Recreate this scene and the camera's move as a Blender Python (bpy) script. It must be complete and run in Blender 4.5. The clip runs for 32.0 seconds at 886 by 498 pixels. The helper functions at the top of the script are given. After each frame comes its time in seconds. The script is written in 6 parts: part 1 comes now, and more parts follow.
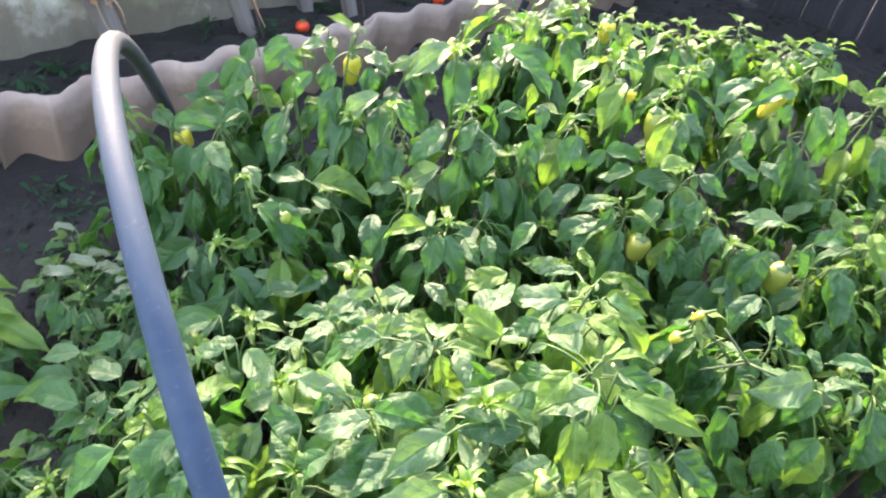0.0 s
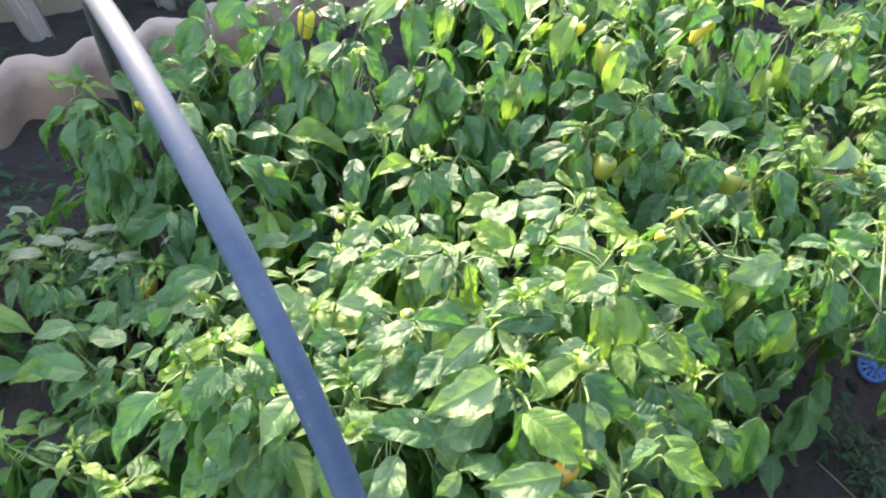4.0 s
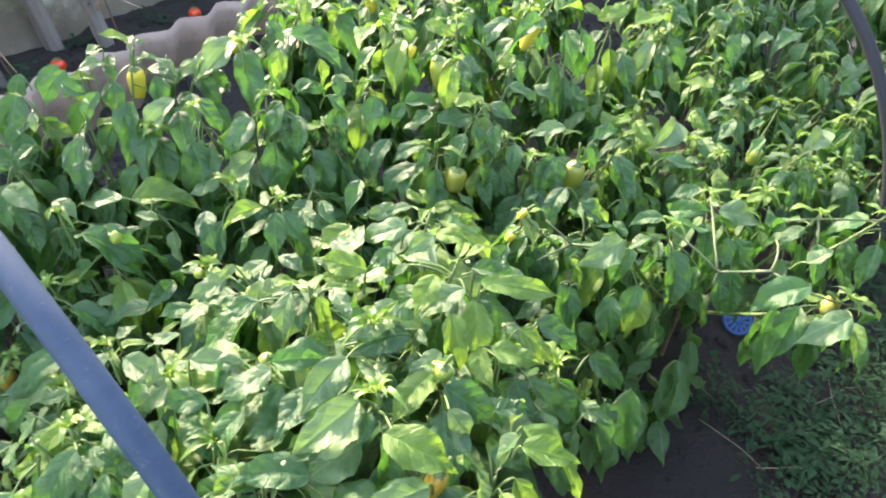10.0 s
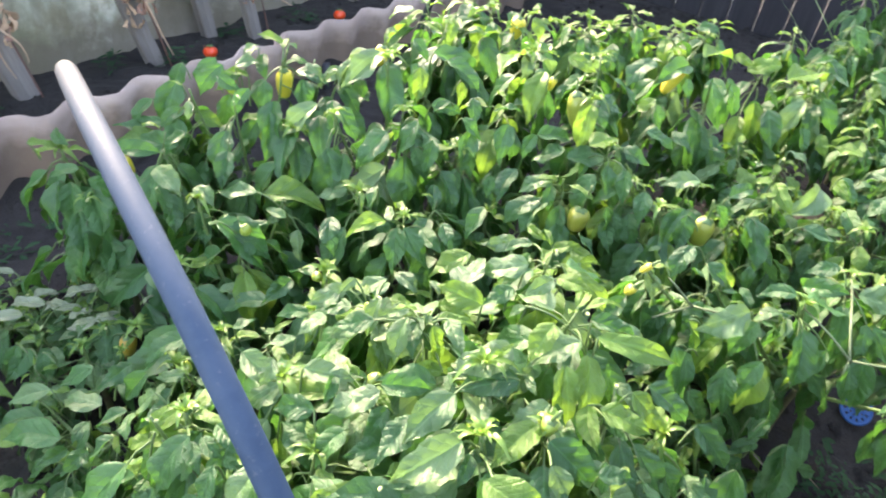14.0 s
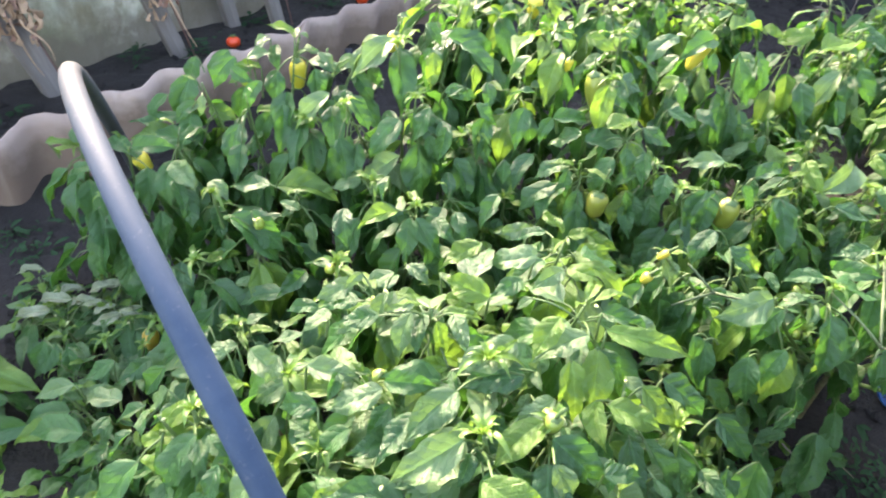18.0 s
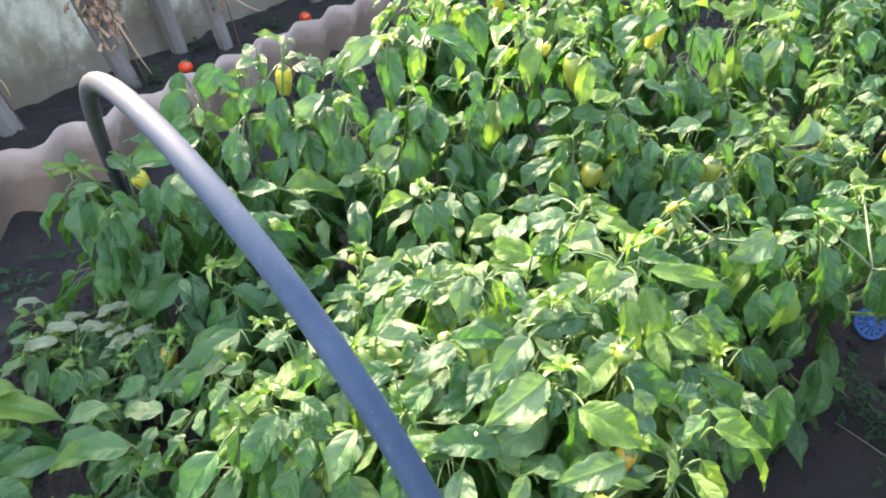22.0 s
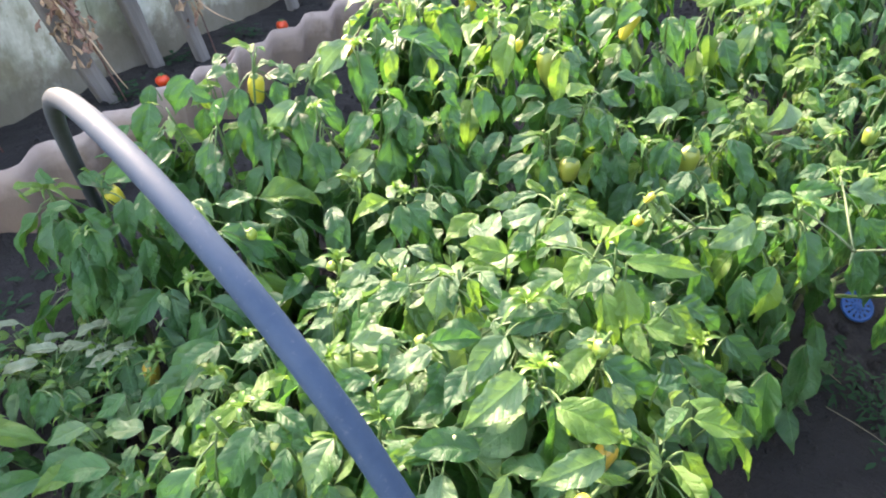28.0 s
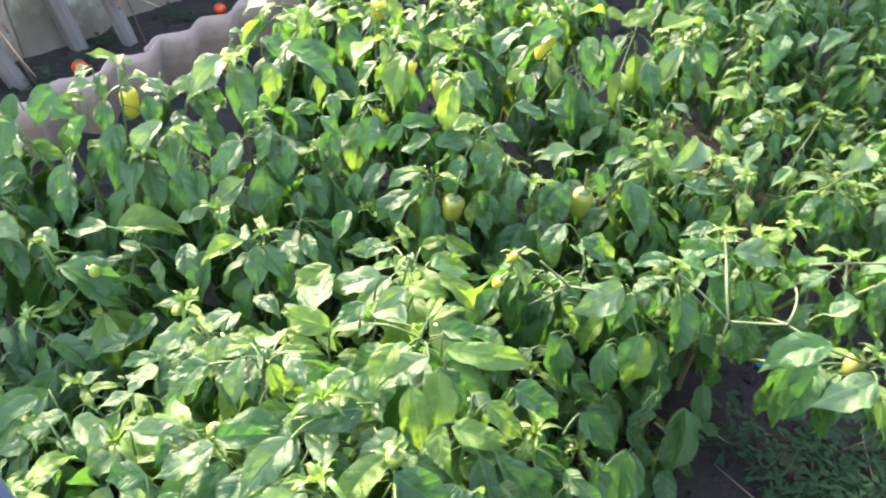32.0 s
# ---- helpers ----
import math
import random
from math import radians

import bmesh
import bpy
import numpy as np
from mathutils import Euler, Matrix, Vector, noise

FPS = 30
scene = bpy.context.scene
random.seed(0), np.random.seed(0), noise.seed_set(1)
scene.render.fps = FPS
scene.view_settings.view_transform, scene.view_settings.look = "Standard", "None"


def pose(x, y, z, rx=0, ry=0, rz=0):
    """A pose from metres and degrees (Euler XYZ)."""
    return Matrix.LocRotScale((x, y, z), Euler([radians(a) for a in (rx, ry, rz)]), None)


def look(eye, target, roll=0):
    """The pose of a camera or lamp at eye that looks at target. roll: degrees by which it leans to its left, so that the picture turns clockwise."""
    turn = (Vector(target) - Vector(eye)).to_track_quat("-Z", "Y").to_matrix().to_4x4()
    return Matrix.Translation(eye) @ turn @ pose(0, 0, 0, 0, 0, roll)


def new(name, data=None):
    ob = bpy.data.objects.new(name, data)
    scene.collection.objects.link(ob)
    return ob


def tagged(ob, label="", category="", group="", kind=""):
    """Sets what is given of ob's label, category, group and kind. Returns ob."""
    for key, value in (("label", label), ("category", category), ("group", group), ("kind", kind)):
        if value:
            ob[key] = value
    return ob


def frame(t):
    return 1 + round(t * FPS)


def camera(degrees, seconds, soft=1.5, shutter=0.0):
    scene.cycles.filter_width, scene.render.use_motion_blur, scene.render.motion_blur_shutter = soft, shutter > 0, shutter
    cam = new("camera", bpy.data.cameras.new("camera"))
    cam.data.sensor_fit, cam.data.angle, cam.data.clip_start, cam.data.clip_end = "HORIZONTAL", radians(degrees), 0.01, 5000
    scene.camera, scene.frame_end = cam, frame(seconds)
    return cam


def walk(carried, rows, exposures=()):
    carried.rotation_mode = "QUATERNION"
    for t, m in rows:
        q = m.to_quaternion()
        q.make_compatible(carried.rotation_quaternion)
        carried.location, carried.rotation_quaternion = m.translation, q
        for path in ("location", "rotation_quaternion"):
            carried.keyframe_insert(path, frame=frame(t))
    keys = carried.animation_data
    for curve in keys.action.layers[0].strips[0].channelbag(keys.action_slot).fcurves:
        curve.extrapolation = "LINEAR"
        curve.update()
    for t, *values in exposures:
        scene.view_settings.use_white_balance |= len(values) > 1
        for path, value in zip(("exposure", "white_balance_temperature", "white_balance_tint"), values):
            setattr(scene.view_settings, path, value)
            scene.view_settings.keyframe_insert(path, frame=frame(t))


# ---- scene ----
cam = camera(65.1, 32.0, soft=1.95, shutter=0.4)
PATH = [
    (0, (0.322, 0.378, 1.073), (0.119, 1.917, -0.187), 9.0),
    (0.5, (0.306, 0.346, 1.084), (0.208, 1.929, -0.134), 6.7),
    (1, (0.28, 0.314, 1.062), (0.348, 1.9, -0.154), 3.3),
    (1.5, (0.271, 0.273, 1.074), (0.415, 1.857, -0.138), 1.8),
    (2, (0.269, 0.268, 1.064), (0.481, 1.854, -0.136), 4.1),
    (2.5, (0.248, 0.28, 1.055), (0.469, 1.866, -0.143), 7.0),
    (3, (0.229, 0.292, 1.042), (0.392, 1.86, -0.19), 8.2),
    (3.5, (0.223, 0.286, 1.042), (0.329, 1.835, -0.218), 8.8),
    (4, (0.222, 0.282, 1.036), (0.269, 1.816, -0.247), 8.7),
    (4.5, (0.223, 0.281, 1.035), (0.239, 1.806, -0.259), 8.7),
    (6.5, (0.217, 0.293, 1.037), (0.234, 1.83, -0.242), 9.8),
    (7, (0.221, 0.291, 1.043), (0.236, 1.834, -0.23), 9.4),
    (7.5, (0.221, 0.289, 1.05), (0.222, 1.848, -0.203), 8.4),
    (8, (0.225, 0.277, 1.061), (0.209, 1.86, -0.162), 5.5),
    (8.5, (0.247, 0.257, 1.07), (0.271, 1.87, -0.112), 4.3),
    (9, (0.252, 0.251, 1.061), (0.339, 1.865, -0.116), 4.9),
    (9.5, (0.273, 0.257, 1.058), (0.459, 1.86, -0.123), 4.1),
    (10, (0.292, 0.267, 1.053), (0.6, 1.834, -0.151), 4.5),
    (10.5, (0.287, 0.262, 1.055), (0.632, 1.809, -0.164), 6.3),
    (11, (0.28, 0.25, 1.064), (0.563, 1.815, -0.148), 6.2),
    (11.5, (0.273, 0.255, 1.063), (0.503, 1.839, -0.136), 6.1),
    (12, (0.267, 0.267, 1.057), (0.456, 1.864, -0.133), 5.8),
    (12.5, (0.259, 0.276, 1.055), (0.424, 1.87, -0.141), 6.4),
    (13, (0.254, 0.278, 1.057), (0.399, 1.875, -0.139), 6.5),
    (13.5, (0.253, 0.279, 1.058), (0.374, 1.88, -0.134), 5.6),
    (14, (0.255, 0.293, 1.072), (0.296, 1.893, -0.128), 7.4),
    (14.5, (0.307, 0.301, 1.08), (0.201, 1.886, -0.135), 5.7),
    (15, (0.288, 0.306, 1.079), (0.081, 1.887, -0.128), 1.8),
    (15.5, (0.285, 0.309, 1.072), (0.105, 1.864, -0.172), 1.6),
    (17.5, (0.288, 0.331, 1.069), (0.139, 1.836, -0.239), 3.2),
    (18, (0.295, 0.318, 1.078), (0.23, 1.875, -0.176), 3.8),
    (18.5, (0.283, 0.297, 1.074), (0.308, 1.889, -0.137), 3.7),
    (19, (0.228, 0.25, 1.069), (0.328, 1.846, -0.132), 3.8),
    (19.5, (0.186, 0.228, 1.043), (0.335, 1.808, -0.175), 1.9),
    (20, (0.168, 0.223, 1.043), (0.338, 1.792, -0.184), 2.5),
    (20.5, (0.162, 0.22, 1.048), (0.304, 1.789, -0.183), 2.3),
    (21, (0.16, 0.228, 1.05), (0.27, 1.807, -0.173), 1.8),
    (21.5, (0.162, 0.237, 1.051), (0.274, 1.823, -0.162), 1.2),
    (22, (0.16, 0.243, 1.048), (0.281, 1.837, -0.154), 1.6),
    (22.5, (0.162, 0.243, 1.046), (0.278, 1.843, -0.148), 1.7),
    (23, (0.166, 0.244, 1.049), (0.255, 1.85, -0.14), 1.4),
    (23.5, (0.156, 0.252, 1.047), (0.216, 1.86, -0.139), 1.5),
    (24, (0.152, 0.257, 1.049), (0.174, 1.864, -0.143), 1.0),
    (24.5, (0.154, 0.257, 1.046), (0.157, 1.86, -0.151), 0.5),
    (25, (0.159, 0.262, 1.041), (0.222, 1.853, -0.169), 0.7),
    (25.5, (0.164, 0.259, 1.036), (0.305, 1.831, -0.192), 1.3),
    (27.5, (0.185, 0.239, 1.041), (0.347, 1.83, -0.159), -0.3),
    (28, (0.187, 0.249, 1.04), (0.323, 1.846, -0.156), -0.8),
    (28.5, (0.186, 0.25, 1.043), (0.306, 1.851, -0.15), -0.8),
    (29, (0.185, 0.244, 1.044), (0.303, 1.849, -0.143), -0.9),
    (29.5, (0.209, 0.245, 1.041), (0.392, 1.847, -0.143), -1.9),
    (30, (0.249, 0.242, 1.05), (0.581, 1.812, -0.143), -1.4),
    (30.5, (0.331, 0.289, 1.065), (0.758, 1.83, -0.135), 1.3),
    (31, (0.415, 0.337, 1.08), (0.754, 1.877, -0.151), 2.1),
    (31.5, (0.425, 0.351, 1.097), (0.653, 1.892, -0.158), 0.5),
    (32, (0.397, 0.368, 1.09), (0.563, 1.911, -0.171), 2.3),
]
walk(cam, [(t, look(eye, target, roll)) for t, eye, target, roll in PATH], exposures=[(t, e + 0.54, 8250, 18.3) for t, e in ((0, 3.02), (4, 2.99), (9, 2.91), (13, 2.99), (15, 3.08), (17.5, 3.0), (20, 3.06), (25, 2.99), (29, 2.91), (30.5, 2.85), (31.3, 2.95), (32, 3.08))])

# ---- light ----
SUN_AZ, SUN_EL = radians(-33), radians(30)
world = bpy.data.worlds.new("sky")
scene.world = world
world.use_nodes = True
wn = world.node_tree.nodes
sky = wn.new("ShaderNodeTexSky")
sky.sky_type = "NISHITA"
sky.sun_disc = False
sky.sun_elevation = SUN_EL
sky.sun_rotation = SUN_AZ
sky.dust_density = 1.2
wn["Background"].inputs[1].default_value = 0.15
world.node_tree.links.new(sky.outputs[0], wn["Background"].inputs[0])
sun = new("sun", bpy.data.lights.new("sun", "SUN"))
sun.data.energy = 1.7
sun.data.angle = radians(4.5)
sun.data.color = (1.0, 0.95, 0.84)
sun.matrix_world = look((math.sin(SUN_AZ) * math.cos(SUN_EL) * 9, math.cos(SUN_AZ) * math.cos(SUN_EL) * 9, math.sin(SUN_EL) * 9), (0, 0, 0))

# ---- plan: u runs along the bed, v across it towards the path ----
UX, UY = 0.559, 0.829


def at(u, v, z=0.0):
    return Vector((u * UX + v * UY, u * UY - v * UX, z))


BED_TURN = math.degrees(math.atan2(UY, UX))


# ---- materials ----
class Nodes:
    """A node material with short calls."""

    def __init__(self, name):
        self.mat = bpy.data.materials.new(name)
        self.mat.use_nodes = True
        self.tree = self.mat.node_tree
        self.bsdf = self.tree.nodes["Principled BSDF"]
        self.out = self.tree.nodes["Material Output"]

    def add(self, kind, **values):
        node = self.tree.nodes.new("ShaderNode" + kind)
        for key, value in values.items():
            node.inputs[key.replace("_", " ")].default_value = value
        return node

    def link(self, a, b):
        self.tree.links.new(a, b)

    def noise(self, scale, detail=4.0, rough=0.6, coord=None):
        node = self.add("TexNoise", Scale=scale, Detail=detail, Roughness=rough)
        self.link(coord or self.coord("Object"), node.inputs["Vector"])
        return node.outputs["Fac"]

    def coord(self, which):
        return self.add("TexCoord").outputs[which]

    def place(self):
        return self.add("NewGeometry").outputs["Position"]

    def math(self, op, a, b=0.5, clamp=False):
        node = self.add("Math")
        node.operation = op
        node.use_clamp = clamp
        for n, v in enumerate((a, b)):
            if isinstance(v, (int, float)):
                node.inputs[n].default_value = v
            else:
                self.link(v, node.inputs[n])
        return node.outputs[0]

    def ramp(self, fac, *stops):
        node = self.add("ValToRGB")
        el = node.color_ramp.elements
        while len(el) < len(stops):
            el.new(0.5)
        for e, (p, c) in zip(el, stops):
            e.position = p
            e.color = (*c, 1) if len(c) == 3 else c
        self.link(fac, node.inputs[0])
        return node.outputs[0]

    def mix(self, fac, a, b, blend="MIX"):
        node = self.add("MixRGB")
        node.blend_type = blend
        for key, v in ((0, fac), (1, a), (2, b)):
            if isinstance(v, (int, float)):
                node.inputs[key].default_value = v
            elif isinstance(v, tuple):
                node.inputs[key].default_value = (*v, 1)
            else:
                self.link(v, node.inputs[key])
        return node.outputs[0]

    def bump(self, height, strength, distance):
        node = self.add("Bump", Strength=strength, Distance=distance)
        self.link(height, node.inputs["Height"])
        self.link(node.outputs[0], self.bsdf.inputs["Normal"])
        return node.outputs[0]

    def color(self, c):
        if isinstance(c, tuple):
            self.bsdf.inputs["Base Color"].default_value = (*c, 1)
        else:
            self.link(c, self.bsdf.inputs["Base Color"])

    def rough(self, r):
        if isinstance(r, (int, float)):
            self.bsdf.inputs["Roughness"].default_value = r
        else:
            self.link(r, self.bsdf.inputs["Roughness"])


def leaf_material(name, dark, light, tired, glow, gloss=0.34, through_share=0.34, shine=0.6):
    m = Nodes(name)
    rnd = m.add("ObjectInfo").outputs["Random"]
    xyz = m.add("SeparateXYZ")
    m.link(m.coord("Object"), xyz.inputs[0])
    x, y = xyz.outputs[0], m.math("ABSOLUTE", xyz.outputs[1])
    warp = m.math("MULTIPLY", m.noise(6.0, 2.0), 0.09)
    ribs = m.math("ADD", m.math("SUBTRACT", x, m.math("MULTIPLY", y, 0.9)), warp)
    wave = m.math("ABSOLUTE", m.math("SINE", m.math("MULTIPLY", ribs, 20.0)))
    side = m.math("LESS_THAN", wave, 0.1)
    mid = m.math("LESS_THAN", y, 0.012)
    vein = m.math("MAXIMUM", m.math("MULTIPLY", side, 0.5), mid)
    spot = m.noise(7.0, 4.0)
    fine = m.noise(60.0, 2.0)
    base = m.mix(rnd, dark, light)
    base = m.mix(m.math("MULTIPLY", m.math("SUBTRACT", spot, 0.46, True), 0.9, True), base, tired)
    base = m.mix(m.math("MULTIPLY", vein, 0.45), base, tuple(min(1, c * 1.5 + 0.03) for c in light))
    base = m.mix(m.math("MULTIPLY", fine, 0.25), base, tuple(c * 0.6 for c in dark))
    m.color(base)
    m.rough(m.math("ADD", m.math("MULTIPLY", spot, 0.16), gloss - 0.06))
    m.bsdf.inputs["Specular IOR Level"].default_value = shine
    lump = m.noise(17.0, 3.0)
    crisp = m.noise(38.0, 3.0)
    quilt = m.math("MULTIPLY", m.math("POWER", wave, 0.6), 0.5)
    height = m.math("ADD", quilt, m.math("ADD", m.math("MULTIPLY", lump, 0.9), m.math("ADD", m.math("MULTIPLY", crisp, 0.7), m.math("MULTIPLY", fine, 0.3))))
    normal = m.bump(height, 0.6, 0.003)
    lit = m.add("BsdfTranslucent")
    m.link(m.mix(0.5, base, glow), lit.inputs[0])
    m.link(normal, lit.inputs["Normal"])
    both = m.add("MixShader")
    both.inputs[0].default_value = through_share
    m.link(m.bsdf.outputs[0], both.inputs[1])
    m.link(lit.outputs[0], both.inputs[2])
    m.link(both.outputs[0], m.out.inputs["Surface"])
    return m.mat


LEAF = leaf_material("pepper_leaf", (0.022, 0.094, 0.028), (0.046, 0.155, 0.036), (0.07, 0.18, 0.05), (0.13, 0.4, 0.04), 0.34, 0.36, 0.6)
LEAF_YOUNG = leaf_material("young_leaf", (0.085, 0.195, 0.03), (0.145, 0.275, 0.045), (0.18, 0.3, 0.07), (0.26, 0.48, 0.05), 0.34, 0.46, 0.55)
# base colour lightened to stand in for glare on glossy leaves
LEAF_GLARE = leaf_material("glare_leaf", (0.075, 0.17, 0.055), (0.13, 0.235, 0.085), (0.2, 0.29, 0.13), (0.22, 0.42, 0.08), 0.36, 0.34, 0.7)
SHOOT = leaf_material("shoot_leaf", (0.09, 0.19, 0.034), (0.135, 0.25, 0.045), (0.19, 0.29, 0.075), (0.26, 0.45, 0.055), 0.38, 0.36, 0.45)
LEAF_WHITISH = leaf_material("whitish_leaf", (0.17, 0.215, 0.11), (0.28, 0.315, 0.18), (0.37, 0.385, 0.25), (0.3, 0.4, 0.2), 0.32, 0.2, 0.95)
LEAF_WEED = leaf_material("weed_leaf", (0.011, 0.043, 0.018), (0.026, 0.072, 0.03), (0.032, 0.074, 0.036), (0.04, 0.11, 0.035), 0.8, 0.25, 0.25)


def stem_material(name, a, b, rough=0.5):
    m = Nodes(name)
    n = m.noise(40.0)
    m.color(m.ramp(n, (0.3, a), (0.7, b)))
    m.rough(rough)
    m.bump(m.noise(180.0), 0.3, 0.002)
    return m.mat


STEM = stem_material("green_stem", (0.055, 0.115, 0.03), (0.1, 0.165, 0.05))
BARE_STEM = stem_material("bare_stem", (0.075, 0.115, 0.045), (0.12, 0.15, 0.07), 0.6)
WOODY = stem_material("woody_stem", (0.12, 0.09, 0.05), (0.2, 0.22, 0.1), 0.7)


def fruit_material(name, a, b, c):
    m = Nodes(name)
    rnd = m.add("ObjectInfo").outputs["Random"]
    n = m.noise(14.0, 2.0)
    col = m.mix(m.math("MULTIPLY", n, 0.9), a, b)
    col = m.mix(m.math("MULTIPLY", rnd, 0.4), col, c)
    m.color(col)
    m.rough(0.34)
    m.bsdf.inputs["Subsurface Weight"].default_value = 0.15
    m.bsdf.inputs["Subsurface Radius"].default_value = (0.01, 0.008, 0.003)
    m.bump(m.noise(60.0), 0.08, 0.002)
    return m.mat


YELLOW = fruit_material("yellow_fruit", (0.72, 0.58, 0.06), (0.56, 0.52, 0.08), (0.7, 0.46, 0.05))
OLIVE = fruit_material("olive_yellow_fruit", (0.27, 0.29, 0.05), (0.16, 0.23, 0.04), (0.33, 0.24, 0.04))
GREENISH = fruit_material("greenish_fruit", (0.26, 0.34, 0.06), (0.17, 0.28, 0.055), (0.34, 0.34, 0.06))
DARK_GREEN = fruit_material("dark_green_fruit", (0.03, 0.09, 0.025), (0.045, 0.12, 0.03), (0.05, 0.1, 0.02))
ORANGE = fruit_material("orange_fruit", (0.4, 0.22, 0.03), (0.27, 0.23, 0.035), (0.4, 0.17, 0.02))
RED = fruit_material("red_fruit", (0.75, 0.05, 0.015), (0.68, 0.09, 0.02), (0.7, 0.04, 0.01))


def soil_material():
    m = Nodes("soil")
    p = m.place()
    big, mid, fine = m.noise(2.2, 5, 0.6, p), m.noise(17.0, 6, 0.65, p), m.noise(120.0, 4, 0.7, p)
    col = m.ramp(big, (0.3, (0.01197, 0.0099, 0.009215)), (0.5, (0.02037, 0.0165, 0.01558)), (0.7, (0.0358, 0.0287, 0.02651)))
    col = m.mix(m.math("MULTIPLY", mid, 0.6), col, (0.0251, 0.0203, 0.01881))
    col = m.mix(m.math("GREATER_THAN", fine, 0.68), col, (0.05974, 0.0486, 0.04427))
    m.color(col)
    m.rough(0.95)
    m.bump(m.math("ADD", m.math("MULTIPLY", mid, 1.0), m.math("MULTIPLY", fine, 0.5)), 1.0, 0.035)
    return m.mat


SOIL = soil_material()


def slate_material():
    m = Nodes("fibre_cement")
    p = m.coord("Object")
    big, mid, fine = m.noise(3.5, 5, 0.6, p), m.noise(14.0, 5, 0.6, p), m.noise(160.0, 3, 0.7, p)
    col = m.ramp(big, (0.25, (0.27, 0.185, 0.15)), (0.5, (0.39, 0.28, 0.235)), (0.75, (0.53, 0.4, 0.345)))
    xyz = m.add("SeparateXYZ")
    m.link(p, xyz.inputs[0])
    # damp soil stain with a ragged edge, and pale upright streaks
    edge = m.math("ADD", m.math("MULTIPLY", m.noise(7.0, 4, 0.6, p), 0.3), 0.03)
    damp = m.math("MULTIPLY", m.math("SUBTRACT", edge, xyz.outputs[2]), 14.0, True)
    col = m.mix(m.math("MULTIPLY", damp, 0.88), col, (0.1575, 0.1, 0.069))
    mp = m.add("Mapping")
    mp.inputs["Scale"].default_value = (26, 26, 1.5)
    m.link(p, mp.inputs["Vector"])
    pale_streak = m.noise(1.0, 3, 0.5, mp.outputs[0])
    col = m.mix(m.ramp(pale_streak, (0.62, (0, 0, 0)), (0.75, (0.16, 0.16, 0.16))), col, (0.714, 0.64, 0.552))
    col = m.mix(m.ramp(mid, (0.55, (0, 0, 0)), (0.8, (0.5, 0.5, 0.5))), col, (0.231, 0.18, 0.138))
    col = m.mix(m.math("MULTIPLY", fine, 0.25), col, (0.273, 0.22, 0.184))
    m.color(col)
    m.rough(0.85)
    m.bump(m.math("ADD", fine, m.math("MULTIPLY", mid, 0.6)), 0.5, 0.003)
    return m.mat


SLATE = slate_material()


def wall_material():
    m = Nodes("weathered_sheet")
    p = m.place()
    mp = m.add("Mapping")
    mp.inputs["Scale"].default_value = (1, 1, 0.55)
    m.link(p, mp.inputs["Vector"])
    big, mid, fine = m.noise(4.4, 6, 0.66, mp.outputs[0]), m.noise(13.0, 6, 0.68, mp.outputs[0]), m.noise(70.0, 4, 0.7, p)
    col = m.ramp(big, (0.33, (0.17, 0.165, 0.11)), (0.42, (0.36, 0.35, 0.26)), (0.5, (0.56, 0.55, 0.44)), (0.58, (0.78, 0.77, 0.68)))
    col = m.mix(m.ramp(mid, (0.5, (0, 0, 0)), (0.6, (0.62, 0.62, 0.62))), col, (0.24, 0.21, 0.13))
    tall = m.add("Mapping")
    tall.inputs["Scale"].default_value = (16, 16, 1.2)
    m.link(p, tall.inputs["Vector"])
    streak = m.noise(1.0, 4, 0.6, tall.outputs[0])
    col = m.mix(m.ramp(streak, (0.56, (0, 0, 0)), (0.7, (0.55, 0.55, 0.55))), col, (0.2, 0.19, 0.14))
    xyz = m.add("SeparateXYZ")
    m.link(p, xyz.inputs[0])
    film = m.noise(2.6, 4, 0.6, p)
    col = m.mix(m.ramp(film, (0.46, (0, 0, 0)), (0.62, (0.5, 0.5, 0.5))), col, (0.24, 0.32, 0.17))
    edge = m.math("ADD", m.math("MULTIPLY", m.noise(6.0, 5, 0.65, p), 0.42), 0.06)
    splash = m.math("MULTIPLY", m.math("SUBTRACT", edge, xyz.outputs[2]), 9.0, True)
    col = m.mix(m.math("MULTIPLY", splash, 0.85), col, (0.13, 0.1, 0.075))
    col = m.mix(m.math("MULTIPLY", fine, 0.25), col, (0.315, 0.27, 0.171))
    m.color(col)
    m.rough(0.8)
    m.bump(m.math("ADD", fine, mid), 0.4, 0.004)
    return m.mat


WALL = wall_material()


def wood_material(name, a, b):
    m = Nodes(name)
    mp = m.add("Mapping")
    mp.inputs["Scale"].default_value = (24, 24, 2)
    m.link(m.coord("Object"), mp.inputs["Vector"])
    grain = m.noise(1.6, 6, 0.7, mp.outputs[0])
    rnd = m.add("ObjectInfo").outputs["Random"]
    col = m.ramp(grain, (0.25, tuple(c * 0.72 for c in a)), (0.5, a), (0.75, b))
    col = m.mix(m.math("MULTIPLY", rnd, 0.3), col, tuple(c * 0.6 for c in a))
    m.color(col)
    m.rough(0.85)
    m.bump(grain, 0.5, 0.003)
    return m.mat


WOOD = wood_material("weathered_wood", (0.185, 0.162, 0.145), (0.3, 0.27, 0.245))
DARK_WOOD = wood_material("dark_boards", (0.022, 0.02, 0.024), (0.045, 0.042, 0.048))


